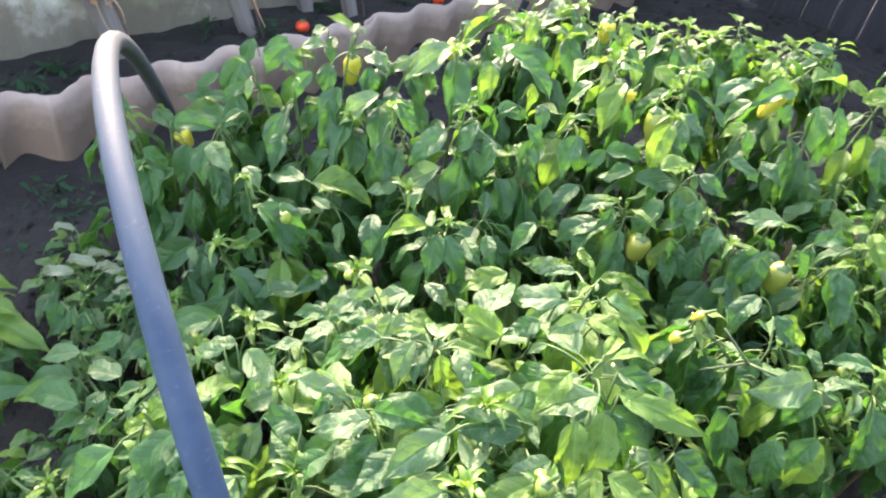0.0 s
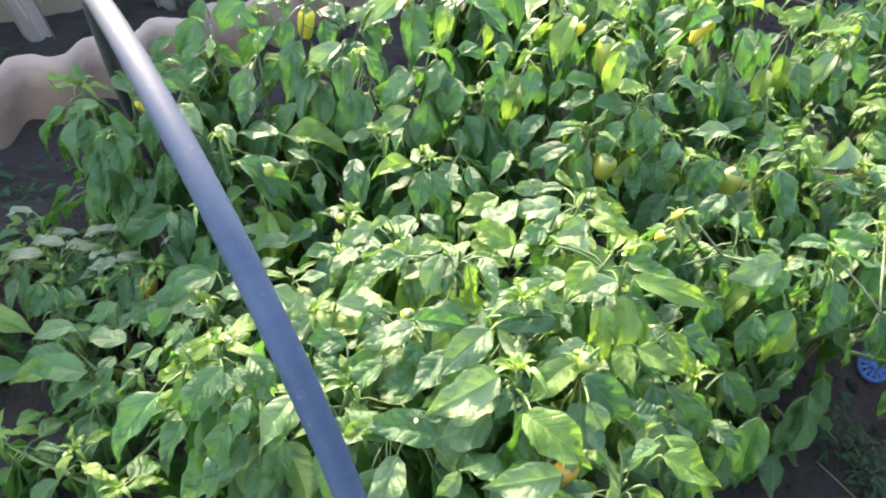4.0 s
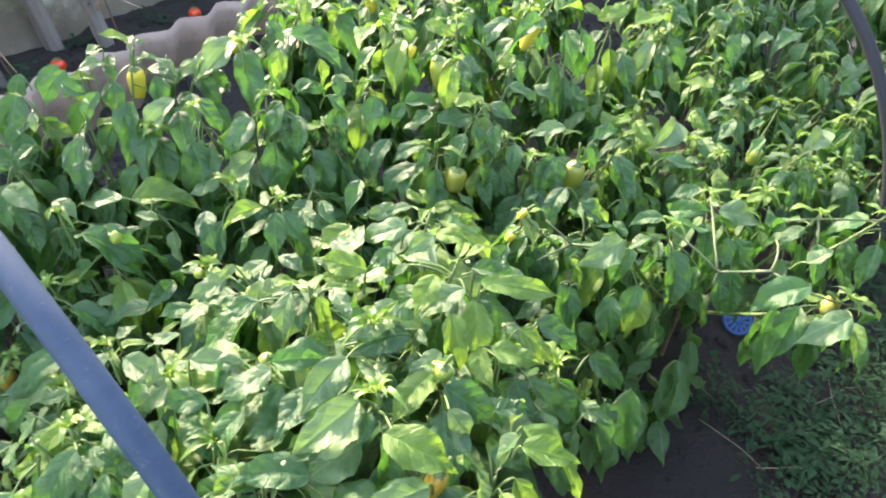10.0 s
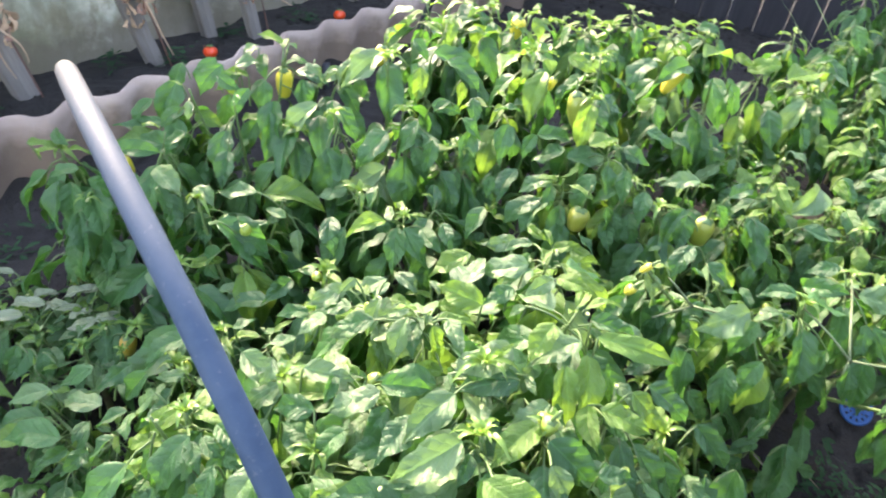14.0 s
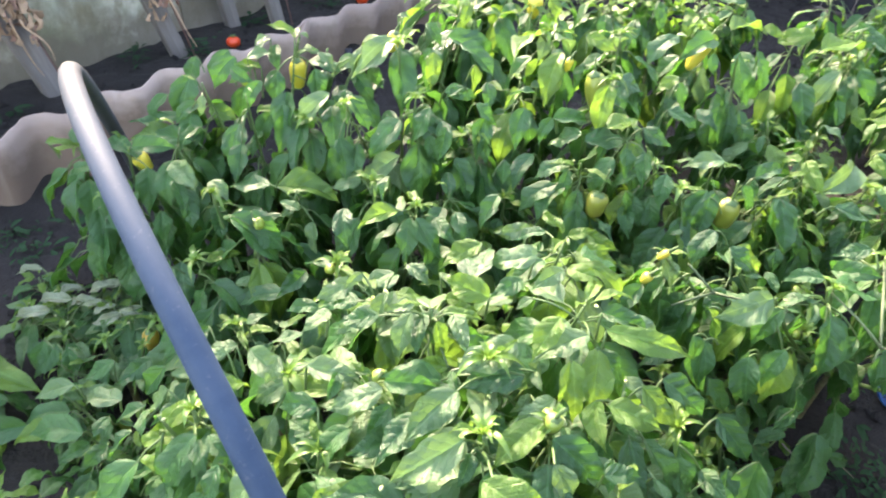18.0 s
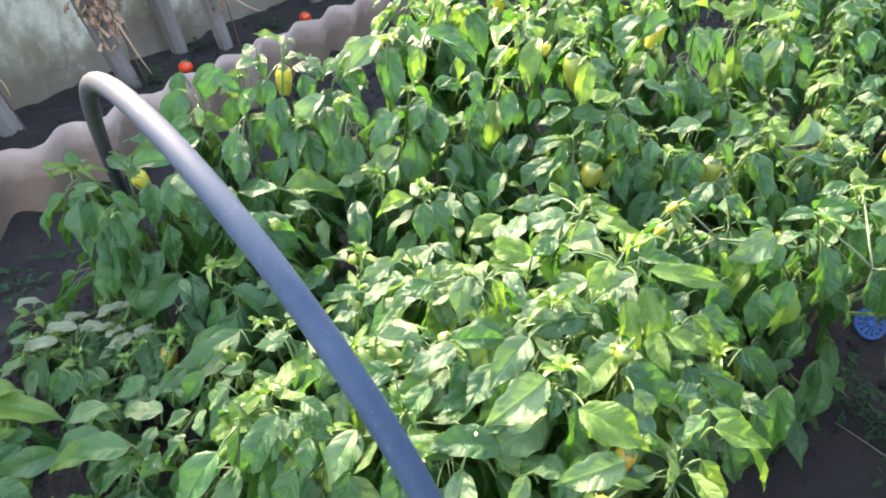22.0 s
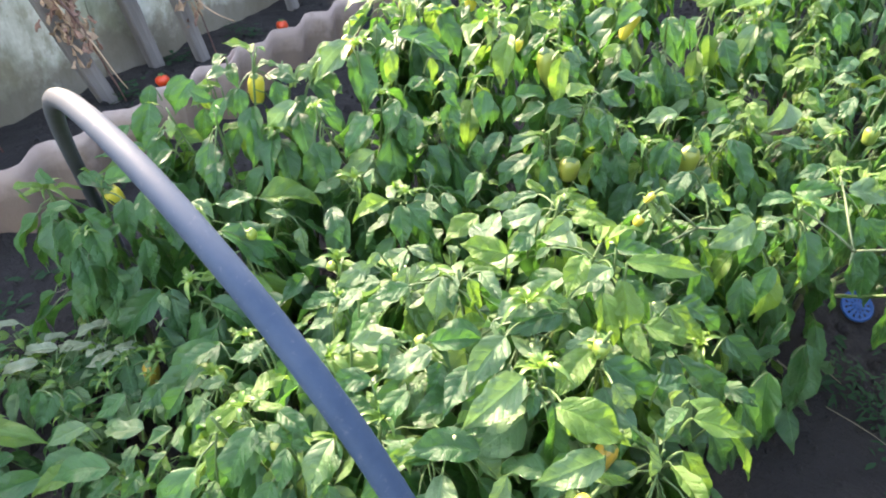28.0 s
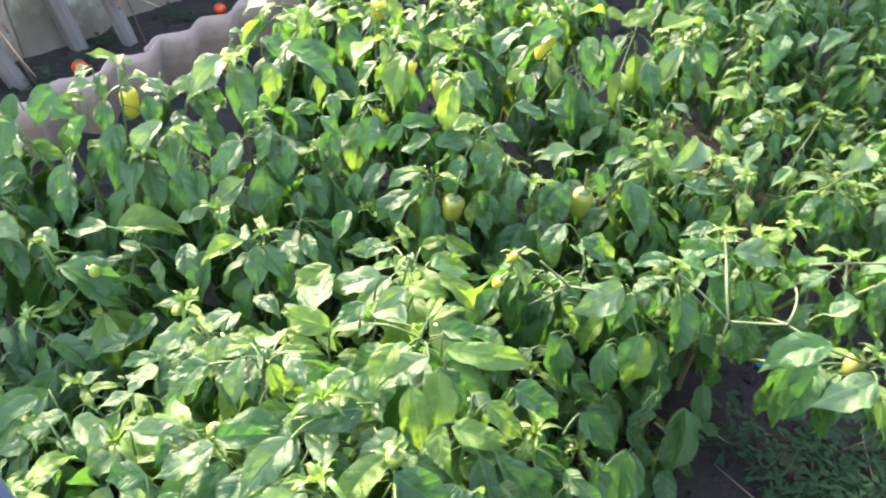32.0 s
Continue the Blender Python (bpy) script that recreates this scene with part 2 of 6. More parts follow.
def pipe_material(name="grey_plastic_pipe", share=1.0):
    m = Nodes(name)
    n = m.noise(25.0, 5)
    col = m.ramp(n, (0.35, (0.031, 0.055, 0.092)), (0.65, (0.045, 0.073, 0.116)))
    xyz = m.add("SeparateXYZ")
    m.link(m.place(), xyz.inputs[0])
    # blue near end, grey far end: sky reflection put into the pipe's colour
    sky_fade = m.ramp(m.math("ADD", m.math("MULTIPLY", xyz.outputs[1], 0.8), m.math("MULTIPLY", n, 0.15)), (0.6, (0, 0, 0)), (0.92, (1, 1, 1)))
    col = m.mix(sky_fade, col, (0.062, 0.067, 0.075))
    fine = m.noise(140.0, 3)
    col = m.mix(m.ramp(fine, (0.6, (0, 0, 0)), (0.75, (0.5, 0.5, 0.5))), col, (0.12, 0.125, 0.15))
    col = m.mix(share, (0.032, 0.034, 0.042), col)
    m.color(col)
    m.rough(m.math("ADD", m.math("MULTIPLY", n, 0.2), 0.56))
    m.bump(fine, 0.1, 0.001)
    m.bsdf.inputs["Specular IOR Level"].default_value = 0.17
    return m.mat


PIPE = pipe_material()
OLD_PIPE = pipe_material("dark_grey_pipe", 0.12)


def plain(name, c, rough=0.5, scale=30.0, shift=0.7):
    m = Nodes(name)
    m.color(m.mix(m.noise(scale), c, tuple(v * shift for v in c)))
    m.rough(rough)
    return m.mat


BLUE = plain("blue_plastic", (0.001, 0.062, 0.2), 0.62)
GREEN_PLASTIC = plain("green_plastic", (0.01, 0.22, 0.12), 0.35)
PETAL = plain("white_petal", (0.4, 0.46, 0.2), 0.6)
DRY = plain("dry_leaf", (0.6, 0.39, 0.25), 0.8, 20.0, 0.4)
DRY_PINK = plain("dry_reddish_leaf", (0.4, 0.22, 0.16), 0.8, 20.0, 0.5)
DRY_STEM = plain("dry_stem", (0.16, 0.075, 0.06), 0.7, 20.0, 0.5)
TWIG = plain("straw_twig", (0.2, 0.17, 0.12), 0.8, 20.0, 0.6)
GRASS = leaf_material("grass_blade", (0.1, 0.17, 0.06), (0.17, 0.24, 0.09), (0.2, 0.25, 0.1), (0.25, 0.36, 0.08), 0.5, 0.3)


# ---- mesh helpers ----
def mesh_of(bm, name, *mats, smooth=True):
    me = bpy.data.meshes.new(name)
    bm.to_mesh(me)
    bm.free()
    for mat in mats:
        me.materials.append(mat)
    if smooth:
        me.polygons.foreach_set("use_smooth", [True] * len(me.polygons))
    return me


def part(name, bm, material, parent, label="", smooth=True):
    """One mesh under a thing; coordinates are the parent's own."""
    ob = new(name, mesh_of(bm, name, material, smooth=smooth))
    ob.parent = parent
    return tagged(ob, label)


def piece(name, mesh, parent, m):
    ob = new(name, mesh)
    ob.parent = parent
    ob.matrix_basis = m
    return ob


def empty(name, place, label, category, group=""):
    ob = new(name)
    ob.empty_display_size = 0.1
    ob.location = place
    return tagged(ob, label, category, group)


def tube(bm, points, radii, sides=6, caps=True):
    """A round rod along the points."""
    points = [Vector(p) for p in points]
    rings, side = [], None
    for n, p in enumerate(points):
        ahead = (points[min(n + 1, len(points) - 1)] - points[max(n - 1, 0)]).normalized()
        if side is None:
            side = ahead.orthogonal().normalized()
        side = (side - ahead * side.dot(ahead)).normalized()
        up = ahead.cross(side)
        r = radii[n] if isinstance(radii, (list, tuple)) else radii
        rings.append([bm.verts.new(p + (side * math.cos(a) + up * math.sin(a)) * r) for a in (2 * math.pi * k / sides for k in range(sides))])
    for a, b in zip(rings, rings[1:]):
        for k in range(sides):
            bm.faces.new((a[k], a[(k + 1) % sides], b[(k + 1) % sides], b[k]))
    if caps:
        bm.faces.new(list(reversed(rings[0])))
        bm.faces.new(rings[-1])


def bezier(control, n):
    control = [Vector(c) for c in control]
    d = len(control) - 1
    out = []
    for k in range(n + 1):
        t = k / n
        out.append(sum((control[i] * (math.comb(d, i) * t**i * (1 - t) ** (d - i)) for i in range(d + 1)), Vector()))
    return out


def lathe(bm, profile, sides=14, lobes=0, lobe=0.0, bend=0.0):
    """Rings of (radius, z), closed at both ends."""
    rings = []
    for r, z in profile:
        ring = []
        for k in range(sides):
            a = 2 * math.pi * k / sides
            rr = r * (1 + lobe * math.cos(lobes * a))
            ring.append(bm.verts.new((rr * math.cos(a) + bend * z * z, rr * math.sin(a), z)))
        rings.append(ring)
    for a, b in zip(rings, rings[1:]):
        for k in range(sides):
            bm.faces.new((a[k], a[(k + 1) % sides], b[(k + 1) % sides], b[k]))
    bm.faces.new(list(reversed(rings[0])))
    bm.faces.new(rings[-1])
    bmesh.ops.recalc_face_normals(bm, faces=bm.faces)


def slab(bm, size, centre=(0, 0, 0), bevel=0.0):
    made = bmesh.ops.create_cube(bm, size=1.0, matrix=Matrix.Translation(centre) @ Matrix.Diagonal((*size, 1)))
    if bevel:
        edges = list({e for v in made["verts"] for e in v.link_edges})
        bmesh.ops.bevel(bm, geom=edges, offset=bevel, segments=2, affect="EDGES")


# ---- ground ----
def ground_height(u, v):
    z, v = 0.0, max(-4.0, min(4.0, v))
    z += 0.085 / (1 + math.exp((v + 1.66) * 60))
    z -= 0.035 / (1 + math.exp(-(v - 0.28) * 14))
    near = max(0.0, 1 - max(abs(u - 1.8) - 2.4, abs(v + 0.4) - 2.2, 0))
    p = Vector((u, v, 0))
    z += near * (0.028 * noise.noise(p * 3.1) + 0.016 * noise.noise(p * 9.0) + 0.009 * noise.noise(p * 26.0))
    return z


def build_ground():
    step = 0.035
    us = [-60, -20, -8, -4, -2] + [-1.2 + step * k for k in range(int(6.0 / step))] + [5.4, 7, 12, 25, 60, 200]
    vs = [-200, -60, -20, -8, -4] + [-2.6 + step * k for k in range(int(5.2 / step))] + [3.2, 5, 9, 20, 60, 200]
    verts = [at(u, v, ground_height(u, v)) for u in us for v in vs]
    w = len(vs)
    faces = [(i * w + j, i * w + j + 1, (i + 1) * w + j + 1, (i + 1) * w + j) for i in range(len(us) - 1) for j in range(w - 1)]
    me = bpy.data.meshes.new("ground")
    me.from_pydata(verts, [], faces)
    me.materials.append(SOIL)
    me.polygons.foreach_set("use_smooth", [True] * len(me.polygons))
    me.flip_normals() if me.polygons[0].normal.z < 0 else None
    tagged(new("ground", me), "dark crumbly bare garden soil", "ground", kind="structure")


build_ground()


def soil_z(x, y):
    return ground_height(x * UX + y * UY, x * UY - y * UX)


def build_clods():
    rng = random.Random(5)
    verts, faces = [], []
    for _ in range(5200):
        u, v = rng.uniform(-0.2, 4.4), rng.uniform(-2.05, 1.3)
        if -1.69 < v < -1.57:
            continue
        r = rng.choice((0.004, 0.006, 0.006, 0.009, 0.014)) * rng.uniform(0.7, 1.3)
        c = at(u, v, ground_height(u, v) + r * 0.3)
        n = len(verts)
        dirs = [(1, 0, 0), (0, 1, 0), (-1, 0, 0), (0, -1, 0), (0, 0, 1), (0, 0, -1)]
        verts += [c + Vector(d) * r * rng.uniform(0.6, 1.3) for d in dirs]
        faces += [(n + a, n + b, n + 4) for a, b in ((0, 1), (1, 2), (2, 3), (3, 0))] + [(n + b, n + a, n + 5) for a, b in ((0, 1), (1, 2), (2, 3), (3, 0))]
    me = bpy.data.meshes.new("soil_clods")
    me.from_pydata(verts, [], faces)
    me.materials.append(SOIL)
    tagged(new("soil_clods", me), "small dark clods of soil scattered on the ground", "soil", kind="stuff")


build_clods()


# ---- fence wall behind the bed and its dark end ----
def wall_panel(name, u0, u1, v, height, material, thick=0.03):
    bm = bmesh.new()
    slab(bm, (u1 - u0, thick, height), (0, 0, height / 2), 0.004)
    ob = new(name, mesh_of(bm, name, material, smooth=False))
    ob.matrix_world = Matrix.Translation(at((u0 + u1) / 2, v, 0.02)) @ pose(0, 0, 0, 0, 0, BED_TURN)
    return ob


for k in range(6):
    w = wall_panel(f"wall_fence_{k + 1}", -1.6 + k * 1.12, -1.6 + k * 1.12 + 1.112, -2.12 - 0.012 * (k % 2), 1.12, WALL)
    tagged(w, "weathered grey-green fence panel with pale worn patches", "fence", kind="structure")


# an unseen taller panel past the row's end, added to shade far plants
tagged(wall_panel("wall_fence_7", 3.5, 5.2, -2.2, 2.1, WALL), "unseen tall panel added to shade the far plants", "fence", kind="structure")
# unseen plain boarding added along the far side of the path to shade it
tagged(wall_panel("wall_path", -2.6, 4.7, 1.75, 1.6, DARK_WOOD), "unseen dark plain boarding added to shade the path", "fence", kind="structure")


def end_fence():
    root = empty("board_fence", at(4.15, -0.9), "dark board fence closing the far end of the bed", "fence")
    root.rotation_euler = (0, 0, radians(BED_TURN - 90))
    rng = random.Random(3)
    for k in range(17):
        bm = bmesh.new()
        slab(bm, (0.132, 0.022, 1.6), (-1.12 + k * 0.14, rng.uniform(-0.004, 0.004), 0.8), 0.004)
        part("board", bm, DARK_WOOD, root, smooth=False)
    for z in (0.35, 1.25):
        bm = bmesh.new()
        slab(bm, (2.4, 0.04, 0.07), (0, 0.034, z), 0.004)
        part("rail", bm, DARK_WOOD, root, smooth=False)


end_fence()


# ---- corrugated edging ----
def corrugated_sheet(u0, length, v, top, phase, lean, label, amp=0.018):
    pitch, thick, low = 0.187, 0.007, -0.12
    cols, rows = int(length / 0.011), 9
    rng = random.Random(int(u0 * 100) + 7)
    bm = bmesh.new()
    grid = []
    for side in (0, 1):
        lines = []
        for i in range(cols + 1):
            s = length * i / cols
            wave = amp * math.cos(2 * math.pi * (s + phase) / pitch)
            chip = 0.006 * noise.noise(Vector((s * 9, u0, 0))) + 0.005 * noise.noise(Vector((s * 41, u0, 3))) - 0.02 * max(0.0, noise.noise(Vector((s * 17, u0, 9))) - 0.38)
            crest = top - 0.004 * math.cos(2 * math.pi * (s + phase) / pitch) + chip
            col = []
            for j in range(rows + 1):
                z = low + (crest - low) * j / rows
                col.append(bm.verts.new((s, -wave + side * thick, z)))
            lines.append(col)
        grid.append(lines)
    for side, lines in enumerate(grid):
        for i in range(cols):
            for j in range(rows):
                q = (lines[i][j], lines[i + 1][j], lines[i + 1][j + 1], lines[i][j + 1])
                bm.faces.new(q if side == 0 else tuple(reversed(q)))
    a, b = grid
    for i in range(cols):
        bm.faces.new((a[i][rows], a[i + 1][rows], b[i + 1][rows], b[i][rows]))
        bm.faces.new((a[i + 1][0], a[i][0], b[i][0], b[i + 1][0]))
    for i in (0, cols):
        for j in range(rows):
            q = (a[i][j + 1], a[i][j], b[i][j], b[i][j + 1])
            bm.faces.new(q if i == 0 else tuple(reversed(q)))
    bmesh.ops.recalc_face_normals(bm, faces=bm.faces)
    ob = new("corrugated_sheet", mesh_of(bm, "corrugated_sheet", SLATE))
    ob.matrix_world = Matrix.Translation(at(u0, v)) @ pose(0, 0, 0, 0, 0, BED_TURN) @ pose(0, 0, 0, lean, 0, 0)
    return tagged(ob, label, "edging sheet", "corrugated edging")


corrugated_sheet(-0.35, 1.16, -1.66, 0.205, 0.0455, 4, "weathered grey-brown corrugated fibre-cement sheet dug into soil as bed edging")
corrugated_sheet(0.77, 1.16, -1.642, 0.207, 0.0435, 4, "weathered grey-brown corrugated fibre-cement sheet dug into soil as bed edging")
corrugated_sheet(1.86, 1.14, -1.655, 0.207, 0.0115, 3, "weathered grey corrugated fibre-cement sheet half hidden behind pepper leaves", 0.015)
corrugated_sheet(2.97, 1.13, -1.64, 0.19, 0.1, 3, "weathered grey corrugated fibre-cement sheet at the far bed edge", 0.014)


# ---- hoops ----
def hoop(control, material, label):
    pts = bezier(control, 56)
    bm = bmesh.new()
    tube(bm, pts, 0.0132, 14)
    ob = new("pipe_hoop", mesh_of(bm, "pipe_hoop", material))
    return tagged(ob, label, "pipe hoop", "hoops over the bed")


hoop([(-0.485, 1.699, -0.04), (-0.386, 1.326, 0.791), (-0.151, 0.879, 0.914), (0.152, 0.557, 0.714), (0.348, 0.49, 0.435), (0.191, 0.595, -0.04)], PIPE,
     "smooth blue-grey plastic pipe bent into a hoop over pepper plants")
hoop([(0.102, 2.867, -0.04), (0.174, 2.796, 0.736), (0.58, 2.4, 1.1), (1.161, 1.832, 1.101), (1.565, 1.436, 0.737), (1.59, 1.412, -0.04)], OLD_PIPE,
     "dark grey plastic pipe hoop standing beside the path")


def pipe_stub():
    bm = bmesh.new()
    tube(bm, [at(2.04, -1.57, -0.05), at(2.04, -1.575, 0.04), at(2.04, -1.58, 0.1)], 0.0135, 14)
    tagged(new("pipe_stub", mesh_of(bm, "pipe_stub", OLD_PIPE)), "short cut stub of grey plastic pipe beside the edging", "pipe stub")


pipe_stub()


# ---- stakes and dried plants ----
def stake(u, v, width, height, lean, turn, label):
    bm = bmesh.new()
    rings = []
    for z, share in ((-0.06, 0.9), (0.0, 0.94), (0.06, 0.98), (0.13, 0.97), (0.2, 1.0), (0.34, 1.02), (0.55, 0.98), (0.8, 1.01), (height, 1.0)):
        w, d = width * 0.47 * share, 0.016 * (0.5 + 0.5 * share)
        sway = 0.005 * noise.noise(Vector((z * 7, u, 0)))
        bow = 0.004
        ring = [(-w, -d + bow), (-w + bow, -d), (w - bow, -d), (w, -d + bow), (w, d), (-w, d)]
        rings.append([bm.verts.new((x + sway + 0.003 * noise.noise(Vector((z * 23, x * 40, u))), y, z)) for x, y in ring])
    for a, b in zip(rings, rings[1:]):
        for k in range(6):
            bm.faces.new((a[k], a[(k + 1) % 6], b[(k + 1) % 6], b[k]))
    bm.faces.new(rings[0][::-1])
    bm.faces.new(rings[-1])
    ob = new("wooden_stake", mesh_of(bm, "wooden_stake", WOOD, smooth=False))
    ob.matrix_world = Matrix.Translation(at(u, v, ground_height(u, v))) @ pose(0, 0, 0, 0, 0, BED_TURN + turn) @ pose(0, 0, 0, -2, lean, 0)
    return tagged(ob, label, "stake", "stakes along the fence")


STAKES = ((0.62, -2.0, 0.065, 1.15, -15, 0, 1), (1.22, -1.98, 0.075, 1.2, -14, 6, 1), (1.63, -1.955, 0.058, 1.2, -15, -4, 1),
          (1.92, -2.05, 0.058, 1.1, -11, 5, 0), (2.05, -1.95, 0.05, 1.15, -12, 0, 1), (2.64, -2.0, 0.055, 1.1, -10, 3, 0), (3.2, -2.0, 0.055, 1.1, -8, 3, 0))


def dried_plant(u, v, lean, seed, low):
    """Shrivelled stems and curled leaves tied to a stake."""
    rng = random.Random(seed)
    root = empty("dried_tomato_plant", at(u, v + 0.03, ground_height(u, v)), "shrivelled brown dried tomato vine tied to a wooden stake", "dried plant", "dried vines on stakes")
    bend = math.tan(radians(lean))
    axis = at(1, 0)
    for k in range(2):
        bm = bmesh.new()
        pts = [axis * (bend * z + 0.026 + rng.uniform(-0.012, 0.012)) + at(0, 1) * rng.uniform(0.004, 0.02) + Vector((0, 0, z)) for z in (-0.02 if k else low, 0.16 if k else low + 0.06, 0.28, 0.42, 0.6, 0.8)]
        tube(bm, bezier(pts, 20), [0.003 - 0.0001 * i for i in range(21)], 6)
        part("vine", bm, DRY_STEM if k else DRY, root, "dry reddish-brown stem" if k else "dry straw-coloured stem")
    # thin tangled strands of dead vine along the stake
    for k in range(12):
        bm = bmesh.new()
        z = rng.uniform(low + 0.06, 0.6)
        p = axis * (bend * z + rng.uniform(-0.03, 0.03)) + at(0, 1) * 0.025 + Vector((0, 0, z))
        run = Vector((rng.uniform(-0.3, 0.3), 0, rng.choice((-1, 1, 1))))
        pts = []
        for i in range(7):
            pts.append(p.copy())
            run += Vector((rng.uniform(-0.7, 0.7), rng.uniform(-0.4, 0.4), rng.uniform(-0.6, 0.6)))
            p += run.normalized() * 0.032
            p += (axis * (bend * p.z) - axis * axis.dot(p)) * 0.4
        tube(bm, bezier(pts, 12), [0.0036 - 0.0002 * i for i in range(13)], 5)
        part("strand", bm, DRY if k % 3 else DRY_STEM, root, "thin dry straw-coloured strand" if k % 3 else "thin dark reddish strand")
    for k in range(134):
        bm = bmesh.new()
        z = rng.choice((rng.uniform(low + 0.05, 0.5), rng.uniform(low + 0.1, 0.6), rng.uniform(low, 0.8)))
        c = axis * (bend * z + rng.choice((-0.03, 0.02, 0.04)) + rng.gauss(0, 0.018)) + at(0, 1) * rng.uniform(-0.01, 0.03) + Vector((0, 0, z))
        pts = []
        for i in range(5):
            row = []
            for j in range(4):
                s, w = i / 4, (j / 3 - 0.5) * (0.02 * math.sin(math.pi * (0.15 + 0.75 * i / 4)) * rng.uniform(0.3, 1.4))
                curl = rng.uniform(-0.011, 0.011)
                row.append(bm.verts.new((w + curl, 0.02 * math.cos(j * 1.9) * s + curl, -0.085 * s)))
            pts.append(row)
        for i in range(4):
            for j in range(3):
                bm.faces.new((pts[i][j], pts[i][j + 1], pts[i + 1][j + 1], pts[i + 1][j]))
        ob = part("curled_leaf", bm, DRY_PINK if k % 5 < 2 else DRY, root)
        ob.matrix_basis = Matrix.Translation(c) @ pose(0, 0, 0, rng.uniform(-40, 40), rng.uniform(-30, 30), rng.uniform(0, 360)) @ Matrix.Scale(rng.uniform(0.3, 0.62), 4)


for n, (u, v, wd, ht, lean, turn, dry) in enumerate(STAKES):
    stake(u, v, wd, ht, lean, turn, "weathered grey wooden stake leaning beside the fence")
    if dry:
        dried_plant(u, v, lean, 20 + n, 0.06 if n == 0 else 0.17)


# ---- leaves ----
def leaf_mesh(name, material, seed, width=0.5, droop=35.0, fold=0.18, ripple=0.02, rise=0.25, stalk=0.42):
    """A long pointed blade of unit length along x, puckered between its veins, with its stalk behind it."""
    rng = random.Random(seed)
    rows, cols = 14, 4
    bm = bmesh.new()
    grid = []
    x = z = 0.0
    skew, shift, twist = rng.uniform(-0.09, 0.09), rng.uniform(0, 6), radians(rng.uniform(-20, 20))
    lop = rng.uniform(-0.12, 0.12)

    def outline(t):
        near_tip = max(0.0, min(1.0, (t - 0.62) / 0.3))
        return t**0.7 * (1 - t) ** 1.2 * (1 - 0.4 * near_tip * near_tip * (3 - 2 * near_tip))

    peak = max(outline(k / 50) for k in range(51))
    for i in range(rows + 1):
        t = i / rows
        a = radians(droop) * (t**1.3) - radians(droop) * rise
        if i:
            x += math.cos(a) / rows
            z -= math.sin(a) / rows
        half = width / 2 * outline(t) / peak + 0.012 * (1 - t)
        bend, roll = skew * math.sin(math.pi * t), twist * t
        row = []
        for j in range(-cols, cols + 1):
            s = j / cols
            ends = min(1, 5 * t, 5 * (1 - t))
            wavy = ripple * math.sin(11 * t + shift + (2.4 if j > 0 else 0)) * abs(s) ** 1.5 * ends
            wavy += 0.55 * ripple * math.sin(27 * t - 9 * abs(s) + shift) * (1 - s * s) ** 0.5 * ends * min(1, 3 * abs(s))
            wavy += 0.5 * ripple * noise.noise(Vector((t * 7, s * 3, seed * 3.7))) * ends
            lift = fold * half * abs(s) - 0.25 * half * s * s + wavy
            rim = 1 + (0.05 * math.sin(23 * t + shift) + 0.07 * noise.noise(Vector((t * 9, 3.0 * (j > 0), seed * 1.3)))) * abs(s)
            y = s * half * rim * (1 + lop * (1 if j > 0 else -1))
            row.append(bm.verts.new((x + lift * math.sin(a), bend + y * math.cos(roll) - lift * math.sin(roll), z + lift * math.cos(a) * math.cos(roll) + y * math.sin(roll))))
        grid.append(row)
    for a, b in zip(grid, grid[1:]):
        for j in range(2 * cols):
            bm.faces.new((a[j], b[j], b[j + 1], a[j + 1]))
    for a, b in zip(grid, grid[1:]):
        bm.edges.get((a[cols], b[cols])).smooth = False
    blade = set(bm.faces)
    if stalk:
        tube(bm, [(-stalk, 0, -0.1), (-stalk * 0.5, 0, 0.0), (0.0, 0, 0.0), (0.3, skew * 0.8, grid[4][cols].co.z - 0.006)], [0.014, 0.012, 0.012, 0.007], 4, False)
        for f in bm.faces:
            f.material_index = 0 if f in blade else 1
    return mesh_of(bm, name, material, STEM)


def leaf_set(name, material, base, narrow=1.0, stalk=0.3):
    spec = ((0.48, 45, 0.5, 0.035), (0.5, 75, 0.4, 0.045), (0.44, 90, 0.6, 0.035), (0.52, 40, 0.2, 0.05), (0.44, 115, 0.5, 0.045), (0.46, 65, 0.8, 0.035), (0.4, 55, 0.7, 0.045), (0.52, 100, 0.3, 0.05), (0.46, 60, 0.95, 0.045), (0.5, 85, 0.15, 0.06))
    return [leaf_mesh(name, material, base + n, w * narrow * 0.84, *rest, stalk=stalk) for n, (w, *rest) in enumerate(spec)]


LEAVES = leaf_set("leaf", LEAF, 1)
YOUNGS = leaf_set("leaf", LEAF_YOUNG, 111)
GLARE_LEAVES = leaf_set("leaf", LEAF_GLARE, 221)
NARROWS = leaf_set("leaf", LEAF, 401, 0.62)
SPROUTS = leaf_set("leaf", LEAF_YOUNG, 61, 0.72, 0.14)


def chord_set(name, material, base):
    spec = ((0.43, 34, 0.55, 0.045), (0.48, 48, 0.45, 0.055), (0.41, 42, 0.75, 0.05), (0.46, 30, 0.4, 0.06), (0.38, 56, 0.65, 0.05), (0.41, 50, 0.8, 0.05))
    return [leaf_mesh(name, material, base + n, *s, rise=0.43, stalk=0) for n, s in enumerate(spec)]


